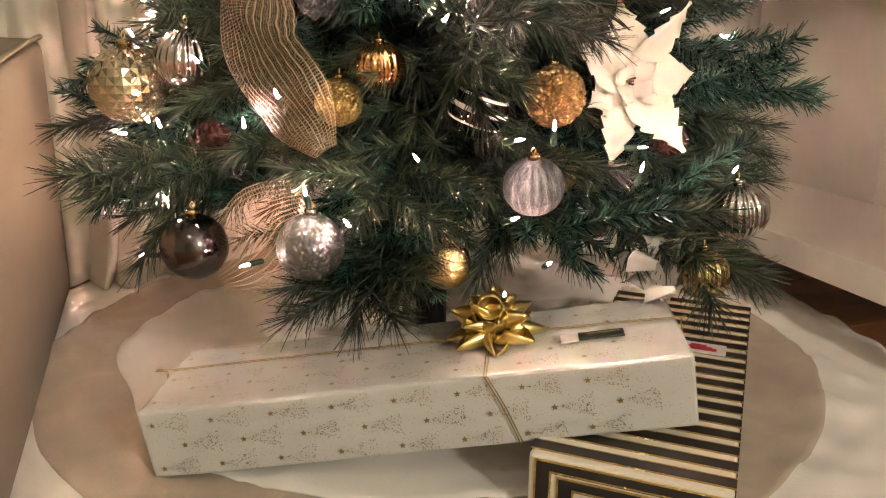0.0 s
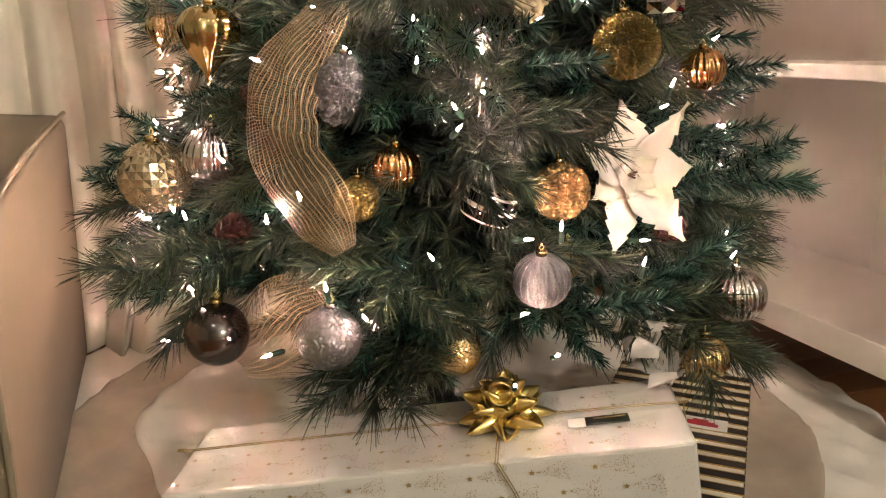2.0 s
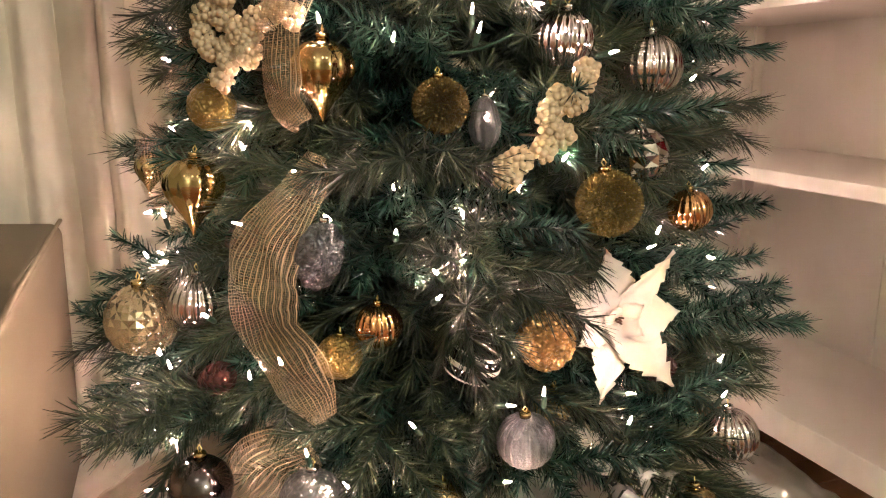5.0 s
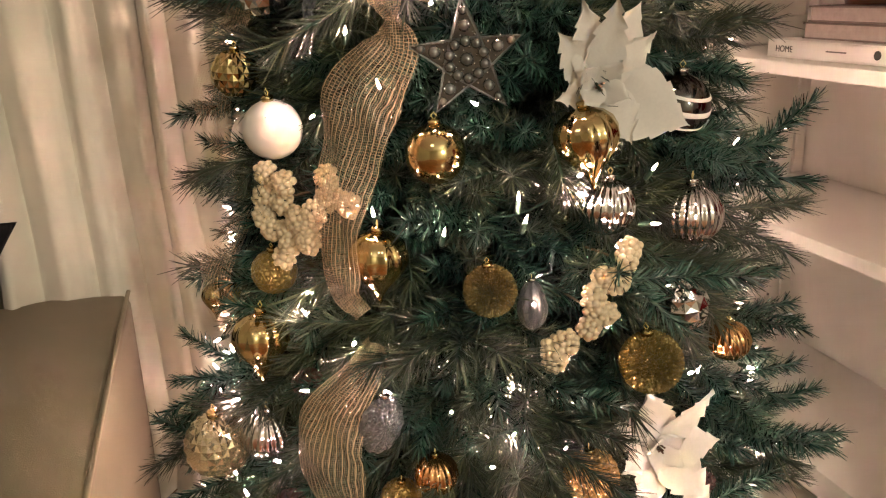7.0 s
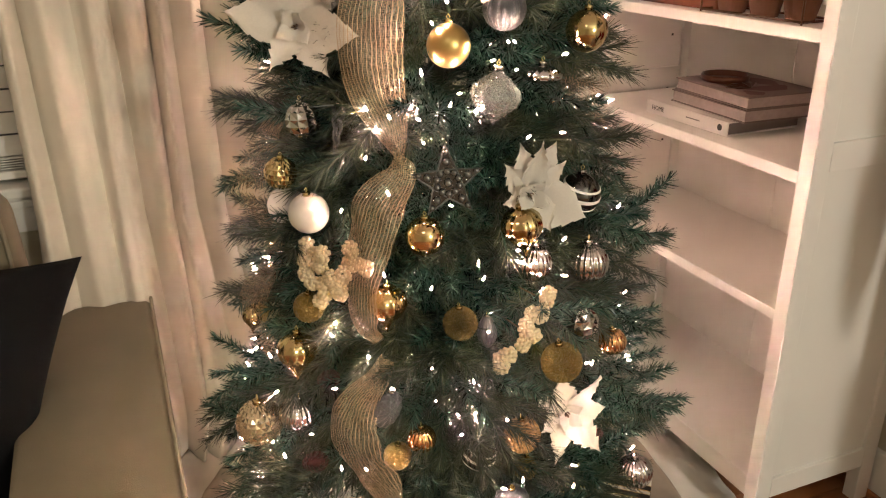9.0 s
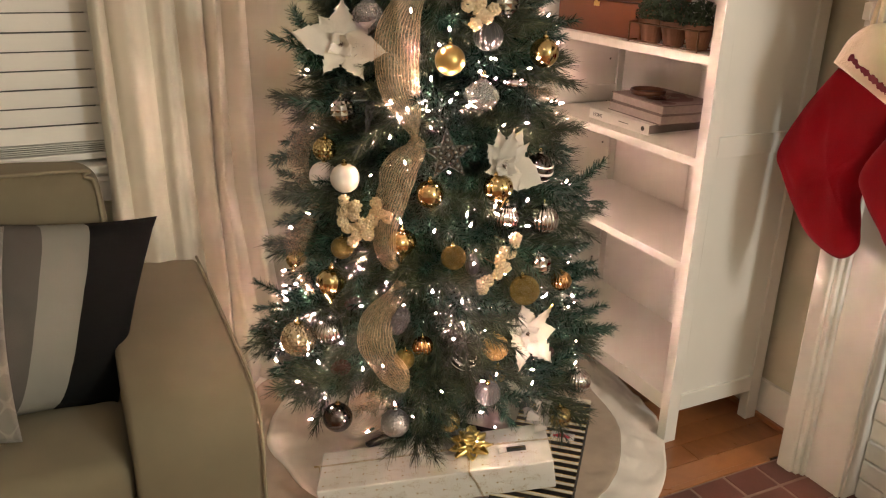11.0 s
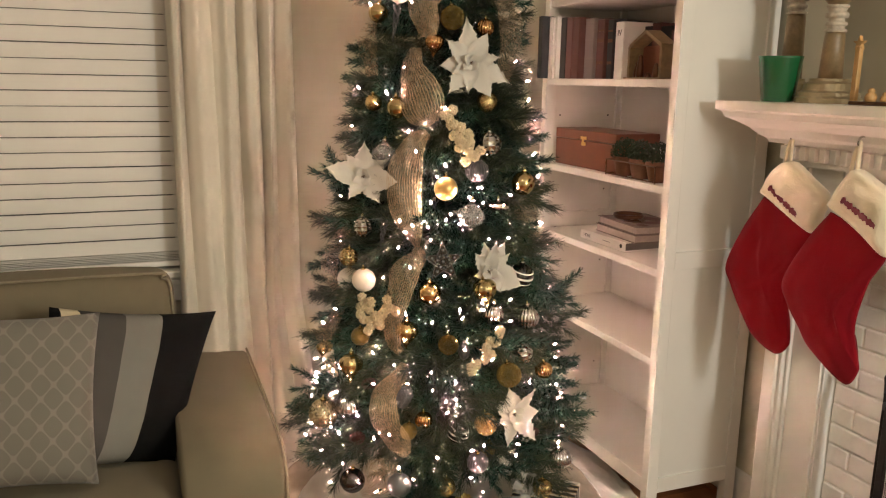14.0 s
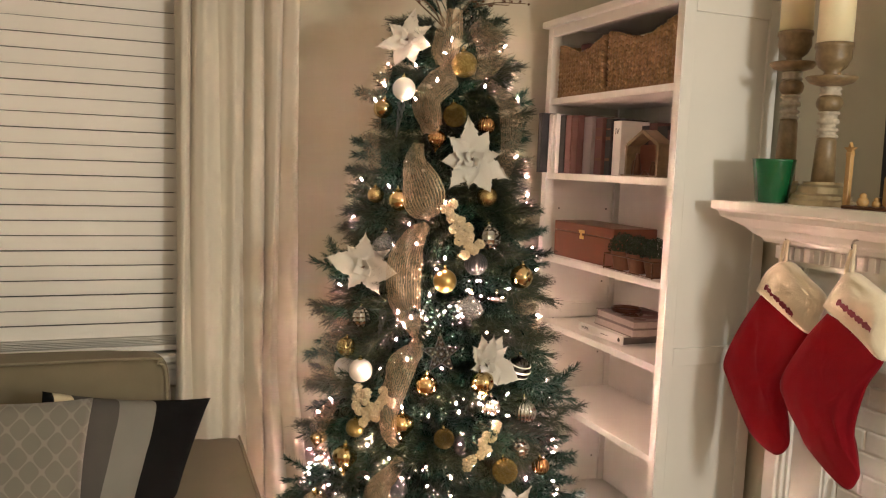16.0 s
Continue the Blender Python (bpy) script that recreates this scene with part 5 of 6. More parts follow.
def beaded_star(x, y, z, r):
    CLEAR.append((x, y, z, r * 0.8))
    ob = thing("star_ornament", "five-pointed star ornament of pewter beads hung on the tree", "ornament", facing(x, y, z, 0.1) @ pose(0, 0, 0.012, 0, 0, 4))
    pts = [Vector(((r if k % 2 == 0 else r * 0.42) * math.cos(math.pi / 2 + math.pi * k / 5), (r if k % 2 == 0 else r * 0.42) * math.sin(math.pi / 2 + math.pi * k / 5), 0)) for k in range(10)]
    plate = bmesh.new()
    f = plate.faces.new([plate.verts.new(p) for p in pts])
    up = bmesh.ops.extrude_face_region(plate, geom=[f])
    for v in up["geom"]:
        if isinstance(v, bmesh.types.BMVert):
            v.co.z += 0.005
    bmesh.ops.recalc_face_normals(plate, faces=plate.faces)
    part("plate", plate, "gunmetal", ob)
    rim = bmesh.new()
    tube([p + Vector((0, 0, 0.006)) for p in pts + pts[:1]], 0.0019, 5, rim)
    for k in range(5):
        tube([pts[2 * k - 1] + Vector((0, 0, 0.006)), pts[(2 * k + 1) % 10] + Vector((0, 0, 0.006))], 0.0015, 5, rim)
    part("rim", rim, "pewter", ob)
    bead = bmesh.new()
    bmesh.ops.create_icosphere(bead, subdivisions=2, radius=1)
    data = link_mesh("bead", bead, "star_bead", True)

    def set_bead(p, size):
        shared("bead", data, ob, pose(p.x, p.y, 0.008) @ Matrix.Diagonal((size, size, size, 1)))

    set_bead(Vector((0, 0, 0)), 0.0075)
    for k in range(5):
        point, dent = pts[2 * k], pts[(2 * k + 1) % 10]
        set_bead(point * 0.80, 0.0048)
        set_bead(point * 0.56, 0.0068)
        set_bead(point * 0.30, 0.0062)
        set_bead(dent * 0.74, 0.0060)
    bits = bmesh.new()
    for k in range(60):
        a, q = k * 2.39996, math.sqrt(k / 60) * r * 0.5
        bmesh.ops.create_icosphere(bits, subdivisions=1, radius=0.0016, matrix=Matrix.Translation((q * math.cos(a), q * math.sin(a), 0.006)))
    tagged(part("seed_bead", bits, "silver", ob, smooth=True), kind="stuff")


def icicle(x, y, z, r):
    CLEAR.append((x, y, z, r * 0.8))
    ob = thing("icicle_ornament", "long silver filigree icicle ornament hung on the tree", "ornament", pose(x, y, z, 0, 12, 30))
    bm = bmesh.new()
    for k in range(3):
        tube([(0.010 * (1 - t) * math.cos(9 * t + 2.1 * k) + 0.001, 0.010 * (1 - t) * math.sin(9 * t + 2.1 * k), r * (1.3 - 2.6 * t)) for t in np.linspace(0, 1, 26)], lambda t: 0.0042 - 0.003 * t, 6, bm)
    part("filigree", bm, "fine_silver", ob, smooth=True)
    shared("cap", cap_silver, ob, pose(0, 0, r * 1.3) @ Matrix.Diagonal((0.03, 0.03, 0.03, 1)))


random.seed(12)
bauble("faceted_gold", -0.033, 1.100, 0.457, 0.048)
bauble("ribbed_silver", 0.038, 1.050, 0.490, 0.038)
bauble("glitter_gold", 0.191, 0.890, 0.451, 0.027)
bauble("ribbed_copper", 0.235, 0.872, 0.490, 0.027)
shell_bauble(0.167, 0.858, 0.585, 0.029)
bauble("sequin_bronze", 0.440, 0.850, 0.455, 0.036)
bauble("glitter_olive", 0.496, 0.809, 0.630, 0.038)
bauble("ribbed_copper", 0.659, 0.880, 0.602, 0.028)
bauble("swirl_silver", 0.340, 0.840, 0.445, 0.034)
bauble("ribbed_pewter", 0.383, 0.779, 0.365, 0.033)
bauble("glitter_gold", 0.455, 0.861, 0.362, 0.025)
bauble("ribbed_silver", 0.705, 0.825, 0.302, 0.037)
bauble("ribbed_gold", 0.606, 0.759, 0.247, 0.031)
bauble("mercury_gold", 0.300, 0.836, 0.267, 0.031)
bauble("glitter_silver", 0.144, 0.839, 0.300, 0.037)
bauble("smooth_gunmetal", 0.026, 0.956, 0.278, 0.040)
bauble("frosted_white", 0.228, 0.859, 0.219, 0.027)
bauble("onion_gold", 0.043, 1.031, 0.638, 0.039)
bauble("onion_gold", 0.181, 0.886, 0.778, 0.036)
bauble("glitter_gold", 0.069, 1.012, 0.739, 0.029)
bauble("tinsel_gold", 0.298, 0.833, 0.743, 0.030)
bauble("faceted_clear", 0.562, 0.851, 0.679, 0.035)
bauble("ribbed_silver", 0.462, 0.870, 0.816, 0.035)
bauble("ribbed_silver", 0.592, 0.889, 0.787, 0.040)
bauble("drop_silver", 0.344, 0.819, 0.724, 0.020)
bauble("frosted_white", 0.086, 1.028, 0.917, 0.037)
bauble("frosted_white", 0.075, 1.177, 0.886, 0.037)
bauble("lattice_gold", 0.051, 1.078, 0.983, 0.029)
bauble("smooth_gold", 0.254, 0.885, 0.897, 0.035)
bauble("onion_gold", 0.415, 0.829, 0.907, 0.038)
bauble("swirl_silver", 0.575, 0.905, 0.925, 0.040)
bauble("onion_gold", -0.010, 1.198, 0.646, 0.023)
bauble("faceted_clear", 0.095, 1.060, 1.079, 0.032)
bauble("matte_gold", 0.307, 0.899, 1.215, 0.036)
bauble("diamond_clear", 0.379, 0.870, 1.133, 0.043)
bauble("disc_silver", 0.480, 0.899, 1.156, 0.036)
bauble("smooth_gold", 0.569, 0.903, 1.223, 0.037)
bauble("frosted_white", 0.218, 1.085, 1.798, 0.036)
bauble("smooth_gold", 0.171, 1.151, 1.737, 0.031)
bauble("glitter_gold", 0.385, 1.001, 1.878, 0.040)
bauble("glitter_olive", 0.352, 0.983, 1.719, 0.035)
bauble("onion_copper", 0.298, 0.990, 1.643, 0.028)
bauble("ribbed_copper", 0.456, 0.976, 1.693, 0.027)
bauble("smooth_gold", 0.195, 1.029, 1.451, 0.033)
bauble("mercury_gold", 0.148, 1.128, 1.463, 0.027)
bauble("mercury_gold", 0.453, 0.939, 1.473, 0.032)
bauble("faceted_clear", 0.456, 0.915, 1.345, 0.037)
bauble("ribbed_pewter", 0.408, 0.901, 1.267, 0.035)
bauble("diamond_clear", 0.152, 1.027, 1.310, 0.039)
bauble("glitter_gold", 0.005, 1.203, 0.649, 0.020)
poinsettia(0.548, 0.868, 0.468, 0.094, ((104, 0.96, 0.95), (57, 1.10, 0.62), (146, 0.80, 0.80), (254, 1.05, 0.70), (307, 1.06, 1.05), (8, 0.76, 0.85), (208, 0.62, 0.75)))
poinsettia(0.430, 0.838, 0.964, 0.094, ((102, 0.92, 0.72), (82, 1.00, 0.72), (62, 0.95, 0.68), (42, 0.80, 0.60), (130, 0.78, 0.75), (-24, 1.05, 1.10), (-62, 0.70, 0.95), (195, 0.50, 0.60)))
poinsettia(0.100, 1.064, 1.238, 0.100, ((88, 1.0, 0.9), (40, 0.9, 0.8), (-8, 1.0, 0.95), (-55, 0.9, 0.8), (-120, 0.8, 0.8), (168, 1.1, 0.9), (130, 0.8, 0.75)))
poinsettia(0.390, 0.924, 1.585, 0.105, ((97, 1.15, 0.75), (142, 0.95, 0.85), (186, 0.80, 0.70), (232, 1.05, 0.80), (262, 0.85, 0.75), (300, 1.0, 0.85), (334, 1.1, 0.95), (12, 0.75, 0.75), (62, 0.85, 0.70), (118, 0.72, 0.60), (210, 0.66, 0.6), (318, 0.7, 0.6)))
poinsettia(0.239, 1.126, 1.954, 0.088, ((80, 1.05, 0.85), (30, 0.9, 0.75), (-15, 0.8, 0.8), (-70, 0.85, 0.8), (200, 1.1, 0.8), (245, 0.9, 0.8), (140, 0.8, 0.7)))
berries(0.078, 0.985, 0.846, 0.052)
berries(0.092, 0.955, 0.790, 0.050)
berries(0.146, 0.940, 0.846, 0.042)
berries(0.112, 0.935, 0.815, 0.036)
berries(0.455, 0.814, 0.769, 0.024)
berries(0.436, 0.806, 0.744, 0.026)
berries(0.413, 0.800, 0.716, 0.036)
berries(0.361, 0.795, 0.677, 0.026)
berries(0.323, 0.926, 1.425, 0.042)
berries(0.350, 0.906, 1.383, 0.046)
berries(0.378, 0.890, 1.320, 0.058)
berries(0.366, 0.896, 1.350, 0.044)
pine_cone(0.054, 1.006, 0.396, 0.027)
pine_cone(0.622, 0.874, 0.388, 0.021)
pine_cone(0.095, 1.011, 0.577, 0.023)
beaded_star(0.288, 0.863, 1.000, 0.063)
icicle(0.139, 1.004, 1.058, 0.040)
icicle(0.199, 1.073, 1.696, 0.046)


# ---- branches, kept clear of what hangs on them ----
BRANCH = {}
for style in ("short", "long"):
    for reach in (0.52, 0.44, 0.36, 0.28, 0.20):
        for k in range(2):
            BRANCH[style, reach, k] = branch_mesh("branch", reach, style)

tree = thing("christmas_tree", "tall slim artificial fir tree with dark green and pine-green needled branches", "christmas tree", pose(TX, TY, 0))
part("trunk", lathe([(0.016, 0.02), (0.016, 1.3), (0.012, 1.32), (0.010, 2.12), (0.004, 2.16)], 12), "bark", tree, smooth=True)
bm = lathe([(0.026, 0.03), (0.026, 0.16), (0.018, 0.165)], 14)
for k in range(3):
    box(bm, (0.02, -0.012, 0.014), (0.24, 0.012, 0.030), 0.003, pose(0, 0, 0, 0, 0, 75 + k * 120))
part("stand", bm, "dark_metal", tree, "black metal tree stand")


def put_branch(z, angle, rise, reach, style, k, roll=0.0):
    size = min((0.52, 0.44, 0.36) if style == "tuft" else (0.52, 0.44, 0.36, 0.28, 0.20), key=lambda q: abs(q - reach))
    s = reach / size
    shared("branch", BRANCH[style, size, k], tree, pose(0, 0, z, 0, 0, angle) @ pose(0, 0, 0, roll, -rise, 0) @ Matrix.Diagonal((s, s, s, 1)))


def room_for(z, angle, rise, reach):
    """How far a branch may go before it stands in front of something hung on the tree."""
    a, e = radians(angle), radians(rise)
    way = Vector((math.cos(a) * math.cos(e), math.sin(a) * math.cos(e), math.sin(e)))
    for cx, cy, cz, cr in CLEAR:
        rel = Vector((cx - TX, cy - TY, cz - z))
        along = rel.dot(way)
        if along > 0.05 and (rel - way * along).length < cr + 0.020:
            reach = min(reach, max(0.14, along - 0.012))
    return reach


level, turn_ = 0.335, 0.0
while level < 2.06:
    r = float(np.interp(level, TZ, TR))
    number = max(6, int(2 * math.pi * r / 0.125))
    for i in range(number):
        a = turn_ + 360 * i / number + rng.normal(0, 5)
        f = (level - 0.3) / 1.75
        rise = -2 + 17 * f + rng.normal(0, 7)
        reach = r * (0.98 + rng.normal(0, 0.075)) / math.cos(radians(rise))
        root = level - math.sin(radians(rise)) * r * 0.5 + rng.normal(0, 0.012)
        reach = room_for(root, a, rise, reach)
        put_branch(root, a, rise, reach, "long" if rng.random() < 0.48 else "short", int(rng.integers(2)), rng.normal(0, 18))
    turn_ += 360 / number * 0.5 + 11
    level += 0.064 - 0.012 * (level - 0.3) / 1.75
# spray at the very top
for i in range(9):
    put_branch(2.02 + 0.008 * i, i * 137.5, 48 + 3 * i, 0.17, "short" if i % 3 else "long", i % 2)


for reach in (0.52, 0.44, 0.36):
    for k in range(2):
        BRANCH["tuft", reach, k] = branch_mesh("branch", reach, "tuft")


def aim_branch(x, y, z, root, style, k, roll=0.0):
    """A branch whose tip stands out at a given place."""
    dx, dy, dz = x - TX, y - TY, z - root
    flat = math.hypot(dx, dy)
    put_branch(root, math.degrees(math.atan2(dy, dx)), math.degrees(math.atan2(dz, flat)) + 3, math.hypot(flat, dz), style, k, roll)


aim_branch(0.770, 0.800, 0.462, 0.36, "short", 0)
aim_branch(0.750, 0.910, 0.345, 0.36, "tuft", 1)
aim_branch(-0.085, 1.010, 0.372, 0.36, "tuft", 0)
aim_branch(-0.05, 1.010, 0.365, 0.33, "short", 1)
aim_branch(0.195, 0.815, 0.270, 0.37, "tuft", 1)
aim_branch(0.232, 0.835, 0.318, 0.40, "short", 0)

aim_branch(0.700, 0.850, 0.265, 0.36, "tuft", 0)
aim_branch(0.455, 0.760, 0.285, 0.36, "short", 0)
aim_branch(0.235, 0.800, 0.69, 0.62, "long", 0)
aim_branch(0.350, 0.850, 0.335, 0.40, "short", 1)
aim_branch(0.300, 0.860, 0.350, 0.42, "long", 0)
aim_branch(0.520, 0.860, 0.320, 0.40, "short", 0)
aim_branch(0.420, 0.840, 0.310, 0.40, "long", 1)
aim_branch(0.300, 0.800, 0.545, 0.56, "tuft", 1, 80)
aim_branch(0.272, 0.790, 0.460, 0.58, "tuft", 0, 85)
aim_branch(0.150, 0.800, 0.252, 0.40, "tuft", 0)
aim_branch(0.640, 0.735, 0.268, 0.40, "tuft", 1)
aim_branch(0.225, 0.790, 0.710, 0.68, "tuft", 0)



# ---- stockings on the mantel ----
def padded(outline, x, thick, steps=6, power=0.55):
    """A stuffed shape from a closed (y, z) outline, swelling towards its middle, both ways along x."""
    ring = smooth_line(list(outline) + [outline[0]], steps)[:-1]
    cy, cz = sum(p[0] for p in ring) / len(ring), sum(p[1] for p in ring) / len(ring)
    bm = bmesh.new()
    levels = [1.0, 0.985, 0.94, 0.86, 0.74, 0.58, 0.38, 0.18]
    sides = []
    for s in (-1, 1):
        rings = []
        for q in levels:
            h = thick * (1 - q * q) ** power
            rings.append([bm.verts.new((x + s * (h + (0.016 * noise.noise(Vector((p[0] * q * 9 + x * 40, p[1] * q * 5, s))) + 0.006 * noise.noise(Vector((p[0] * q * 24, p[1] * q * 17, s)))) * (1 - q ** 4)), cy + (p[0] - cy) * q, cz + (p[1] - cz) * q)) for p in ring])
        for a, b in zip(rings, rings[1:]):
            for i in range(len(ring)):
                j = (i + 1) % len(ring)
                bm.faces.new((a[i], a[j], b[j], b[i]))
        c = bm.verts.new((x + s * thick, cy, cz))
        for i in range(len(ring)):
            bm.faces.new((rings[-1][i], rings[-1][(i + 1) % len(ring)], c))
        sides.append(rings[0])
    bmesh.ops.remove_doubles(bm, verts=bm.verts, dist=0.0004)
    bmesh.ops.recalc_face_normals(bm, faces=bm.faces)
    return bm


def stocking(x, sock, cuff, loop, name_from, name_to):
    ob = thing("christmas_stocking", "red velvet stocking with a cream plush cuff hanging from the mantel", "stocking", group="stockings")
    part("sock", padded(sock, x, 0.030), "red_felt", ob, smooth=True)
    part("cuff", padded(cuff, x, 0.038, power=0.35), "plush", ob, "cream plush cuff", smooth=True)
    y, z = loop
    part("hanging_loop", tube(smooth_line([(x, y - 0.01, z - 0.03), (x, y - 0.008, z + 0.03), (x + 0.01, y, z + 0.072), (x + 0.004, y + 0.010, z + 0.03), (x, y + 0.012, z - 0.03)], 6), 0.006, 6), "plush", ob, smooth=True)
    part("hook", tube(smooth_line([(x + 0.06, y, z + 0.085), (x + 0.01, y, z + 0.085), (x + 0.002, y, z + 0.066), (x + 0.016, y, z + 0.058)], 5), 0.003, 6), "silver", ob, smooth=True)
    # a stitched name stands as a plain wavy bar
    bm = bmesh.new()
    a, b = Vector(name_from), Vector(name_to)
    d = (b - a)
    up = Vector((-d.y, d.x)).normalized()
    if up.y < 0:
        up = -up
    last = None
    for i in range(61):
        t = i / 60
        c = a + d * t
        h = 0.0065 + 0.0035 * math.sin(t * 44) * math.sin(t * 13 + 1)
        four = [bm.verts.new((x - 0.0405 + dx, (c + up * w).x, (c + up * w).y)) for dx in (0, 0.004) for w in (-h, h)]
        if last:
            bm.faces.new((last[0], last[1], four[1], four[0]))
            bm.faces.new((last[1], last[3], four[3], four[1]))
            bm.faces.new((last[2], last[0], four[0], four[2]))
        last = four
    part("stitching", bm, "thread", ob, "dark red stitched bar")


stocking(1.252, [(0.60, 1.20), (0.681, 1.083), (0.741, 0.954), (0.712, 0.892), (0.655, 0.815), (0.592, 0.752), (0.494, 0.722), (0.442, 0.763), (0.447, 0.821), (0.462, 0.90), (0.432, 1.008), (0.405, 1.125), (0.50, 1.17)],
         [(0.610, 1.213), (0.572, 1.282), (0.502, 1.318), (0.425, 1.278), (0.359, 1.233), (0.375, 1.17), (0.396, 1.119), (0.50, 1.162)], (0.520, 1.318), (0.545, 1.236), (0.428, 1.168))
stocking(1.205, [(0.30, 1.20), (0.366, 1.117), (0.444, 0.977), (0.419, 0.91), (0.365, 0.85), (0.317, 0.801), (0.193, 0.741), (0.151, 0.786), (0.159, 0.822), (0.180, 0.905), (0.156, 1.029), (0.11, 1.13), (0.2, 1.17)],
         [(0.309, 1.218), (0.270, 1.286), (0.231, 1.325), (0.165, 1.298), (0.088, 1.25), (0.095, 1.18), (0.108, 1.112), (0.20, 1.165)], (0.240, 1.322), (0.235, 1.245), (0.125, 1.19))

# ---- fire screen ----
screen = thing("fire_screen", "folding black iron fire screen with wire mesh", "fire screen")
posts = [(1.342, 0.165), (1.240, 0.085), (1.240, -0.65), (1.342, -0.74)]
for k, ((x0, y0), (x1, y1)) in enumerate(zip(posts, posts[1:])):
    d = Vector((x1 - x0, y1 - y0, 0))
    m = Matrix.Translation((x0, y0, 0)) @ pose(0, 0, 0, 0, 0, math.degrees(math.atan2(d.y, d.x)))
    w = d.length
    bm = bmesh.new()
    box(bm, (0.004, -0.007, 0.012), (0.024, 0.007, 0.715), 0.002, m)
    box(bm, (w - 0.024, -0.007, 0.012), (w - 0.004, 0.007, 0.70 if k == 0 else 0.715), 0.002, m)
    box(bm, (0.0245, -0.006, 0.02), (w - 0.0245, 0.006, 0.045), 0.002, m)
    box(bm, (0.0245, -0.006, 0.665), (w - 0.0245, 0.006, 0.69), 0.002, m)
    part("panel_frame", bm, "dark_metal", screen)
    bm = bmesh.new()
    n = int((w - 0.05) / 0.006)
    for i in range(n):
        p = 0.026 + i * 0.006
        box(bm, (p, -0.0006, 0.046), (p + 0.0012, 0.0006, 0.664), 0, m)
    for i in range(100):
        p = 0.05 + i * 0.0061
        box(bm, (0.025, -0.0012, p), (w - 0.025, -0.0006, p + 0.0012), 0, m)
    part("mesh_panel", bm, "mesh", screen)
for x, y in posts:
    part("foot", lathe([(0.011, 0.001), (0.011, 0.012)], 8, m=pose(x, y, 0)), "dark_metal", screen)
part("finial", lathe([(0.008, 0.70), (0.010, 0.735), (0.012, 0.75), (0.006, 0.765), (0.001, 0.77)], 10, m=pose(1.342, 0.165, 0)), "dark_metal", screen, smooth=True)


# ---- on the mantel ----
def candlestick(x, y, k, rb):
    ob = thing("candlestick", "turned wooden candlestick with whitewashed rings holding a thick ivory candle", "candlestick", pose(x, y, 1.4875) @ Matrix.Diagonal((0.84, 0.84, 1, 1)), "candlesticks")
    part("base", lathe([(rb, 0), (rb, 0.014), (rb * 0.93, 0.02), (rb * 0.93, 0.03), (rb * 0.80, 0.036), (rb * 0.76, 0.055), (rb * 0.62, 0.062), (rb * 0.60, 0.07)], 32), "brass_wash", ob, smooth=False)
    part("column", lathe([(0.040, 0.07), (0.033, 0.19 * k), (0.030, 0.20 * k)], 28), "wood", ob, smooth=True)
    prof, z = [], 0.20 * k
    for r, h in ((0.037, 0.008), (0.029, 0.008), (0.036, 0.010), (0.027, 0.010), (0.038, 0.014), (0.030, 0.012), (0.037, 0.008)):
        prof += [(r * 0.94, z), (r, z + h * 0.5), (r * 0.94, z + h)]
        z += h + 0.001
    part("ring", lathe(prof, 28), "whitewash", ob, "whitewashed turned rings", smooth=True)
    part("column", lathe([(0.030, z), (0.042, z + 0.012), (0.045, z + 0.025), (0.040, z + 0.038), (0.030, z + 0.045)], 28), "wood", ob, smooth=True)
    z += 0.045
    part("ring", lathe([(0.034, z), (0.038, z + 0.006), (0.030, z + 0.012), (0.037, z + 0.02), (0.031, z + 0.027)], 28), "whitewash", ob, smooth=True)
    z += 0.027
    part("dish", lathe([(0.030, z), (0.070, z + 0.010), (0.086, z + 0.024), (0.084, z + 0.028), (0.060, z + 0.016), (0.028, z + 0.016)], 32), "wood", ob, smooth=True)
    part("cup", lathe([(0.026, z + 0.016), (0.034, z + 0.03), (0.026, z + 0.042), (0.046, z + 0.055), (0.060, z + 0.080), (0.058, z + 0.106), (0.064, z + 0.112), (0.063, z + 0.124), (0.054, z + 0.122)], 32), "wood", ob, smooth=True)
    candle = thing("candle", "thick ivory pillar candle standing in the candlestick", "candle", pose(x, y, 1.4875 + z + 0.122), "candles")
    part("wax", lathe([(0.049, 0), (0.049, 0.205), (0.045, 0.212), (0.02, 0.205), (0.004, 0.204)], 32), "wax", candle, smooth=True)
    part("wick", tube([(0, 0, 0.203), (0.001, 0, 0.218)], 0.0012, 5), "ink", candle)


candlestick(1.335, 0.478, 1.0, 0.108)
candlestick(1.375, 0.672, 1.32, 0.085)
pot = thing("green_cup", "small flared dark green glass cup on the mantel", "cup", pose(1.262, 0.600, 1.4875))
part("cup", lathe([(0.044, 0), (0.048, 0.004), (0.063, 0.128), (0.065, 0.134), (0.061, 0.134), (0.045, 0.010), (0.004, 0.010)], 36), "green_glass", pot, smooth=True)
tray = thing("wooden_tray", "low dark wooden tray on the mantel", "tray", pose(1.30, 0.12, 1.4875))
part("tray", boxes(((-0.06, -0.25, 0), (0.10, 0.20, 0.010)), bevel=0.003), "bronze", tray)
post = thing("star_figure", "small carved olive-wood post with a star on top", "figurine", pose(1.262, 0.322, 1.4975))
bm = boxes(((-0.007, -0.008, 0), (0.007, 0.008, 0.145)), bevel=0.002)
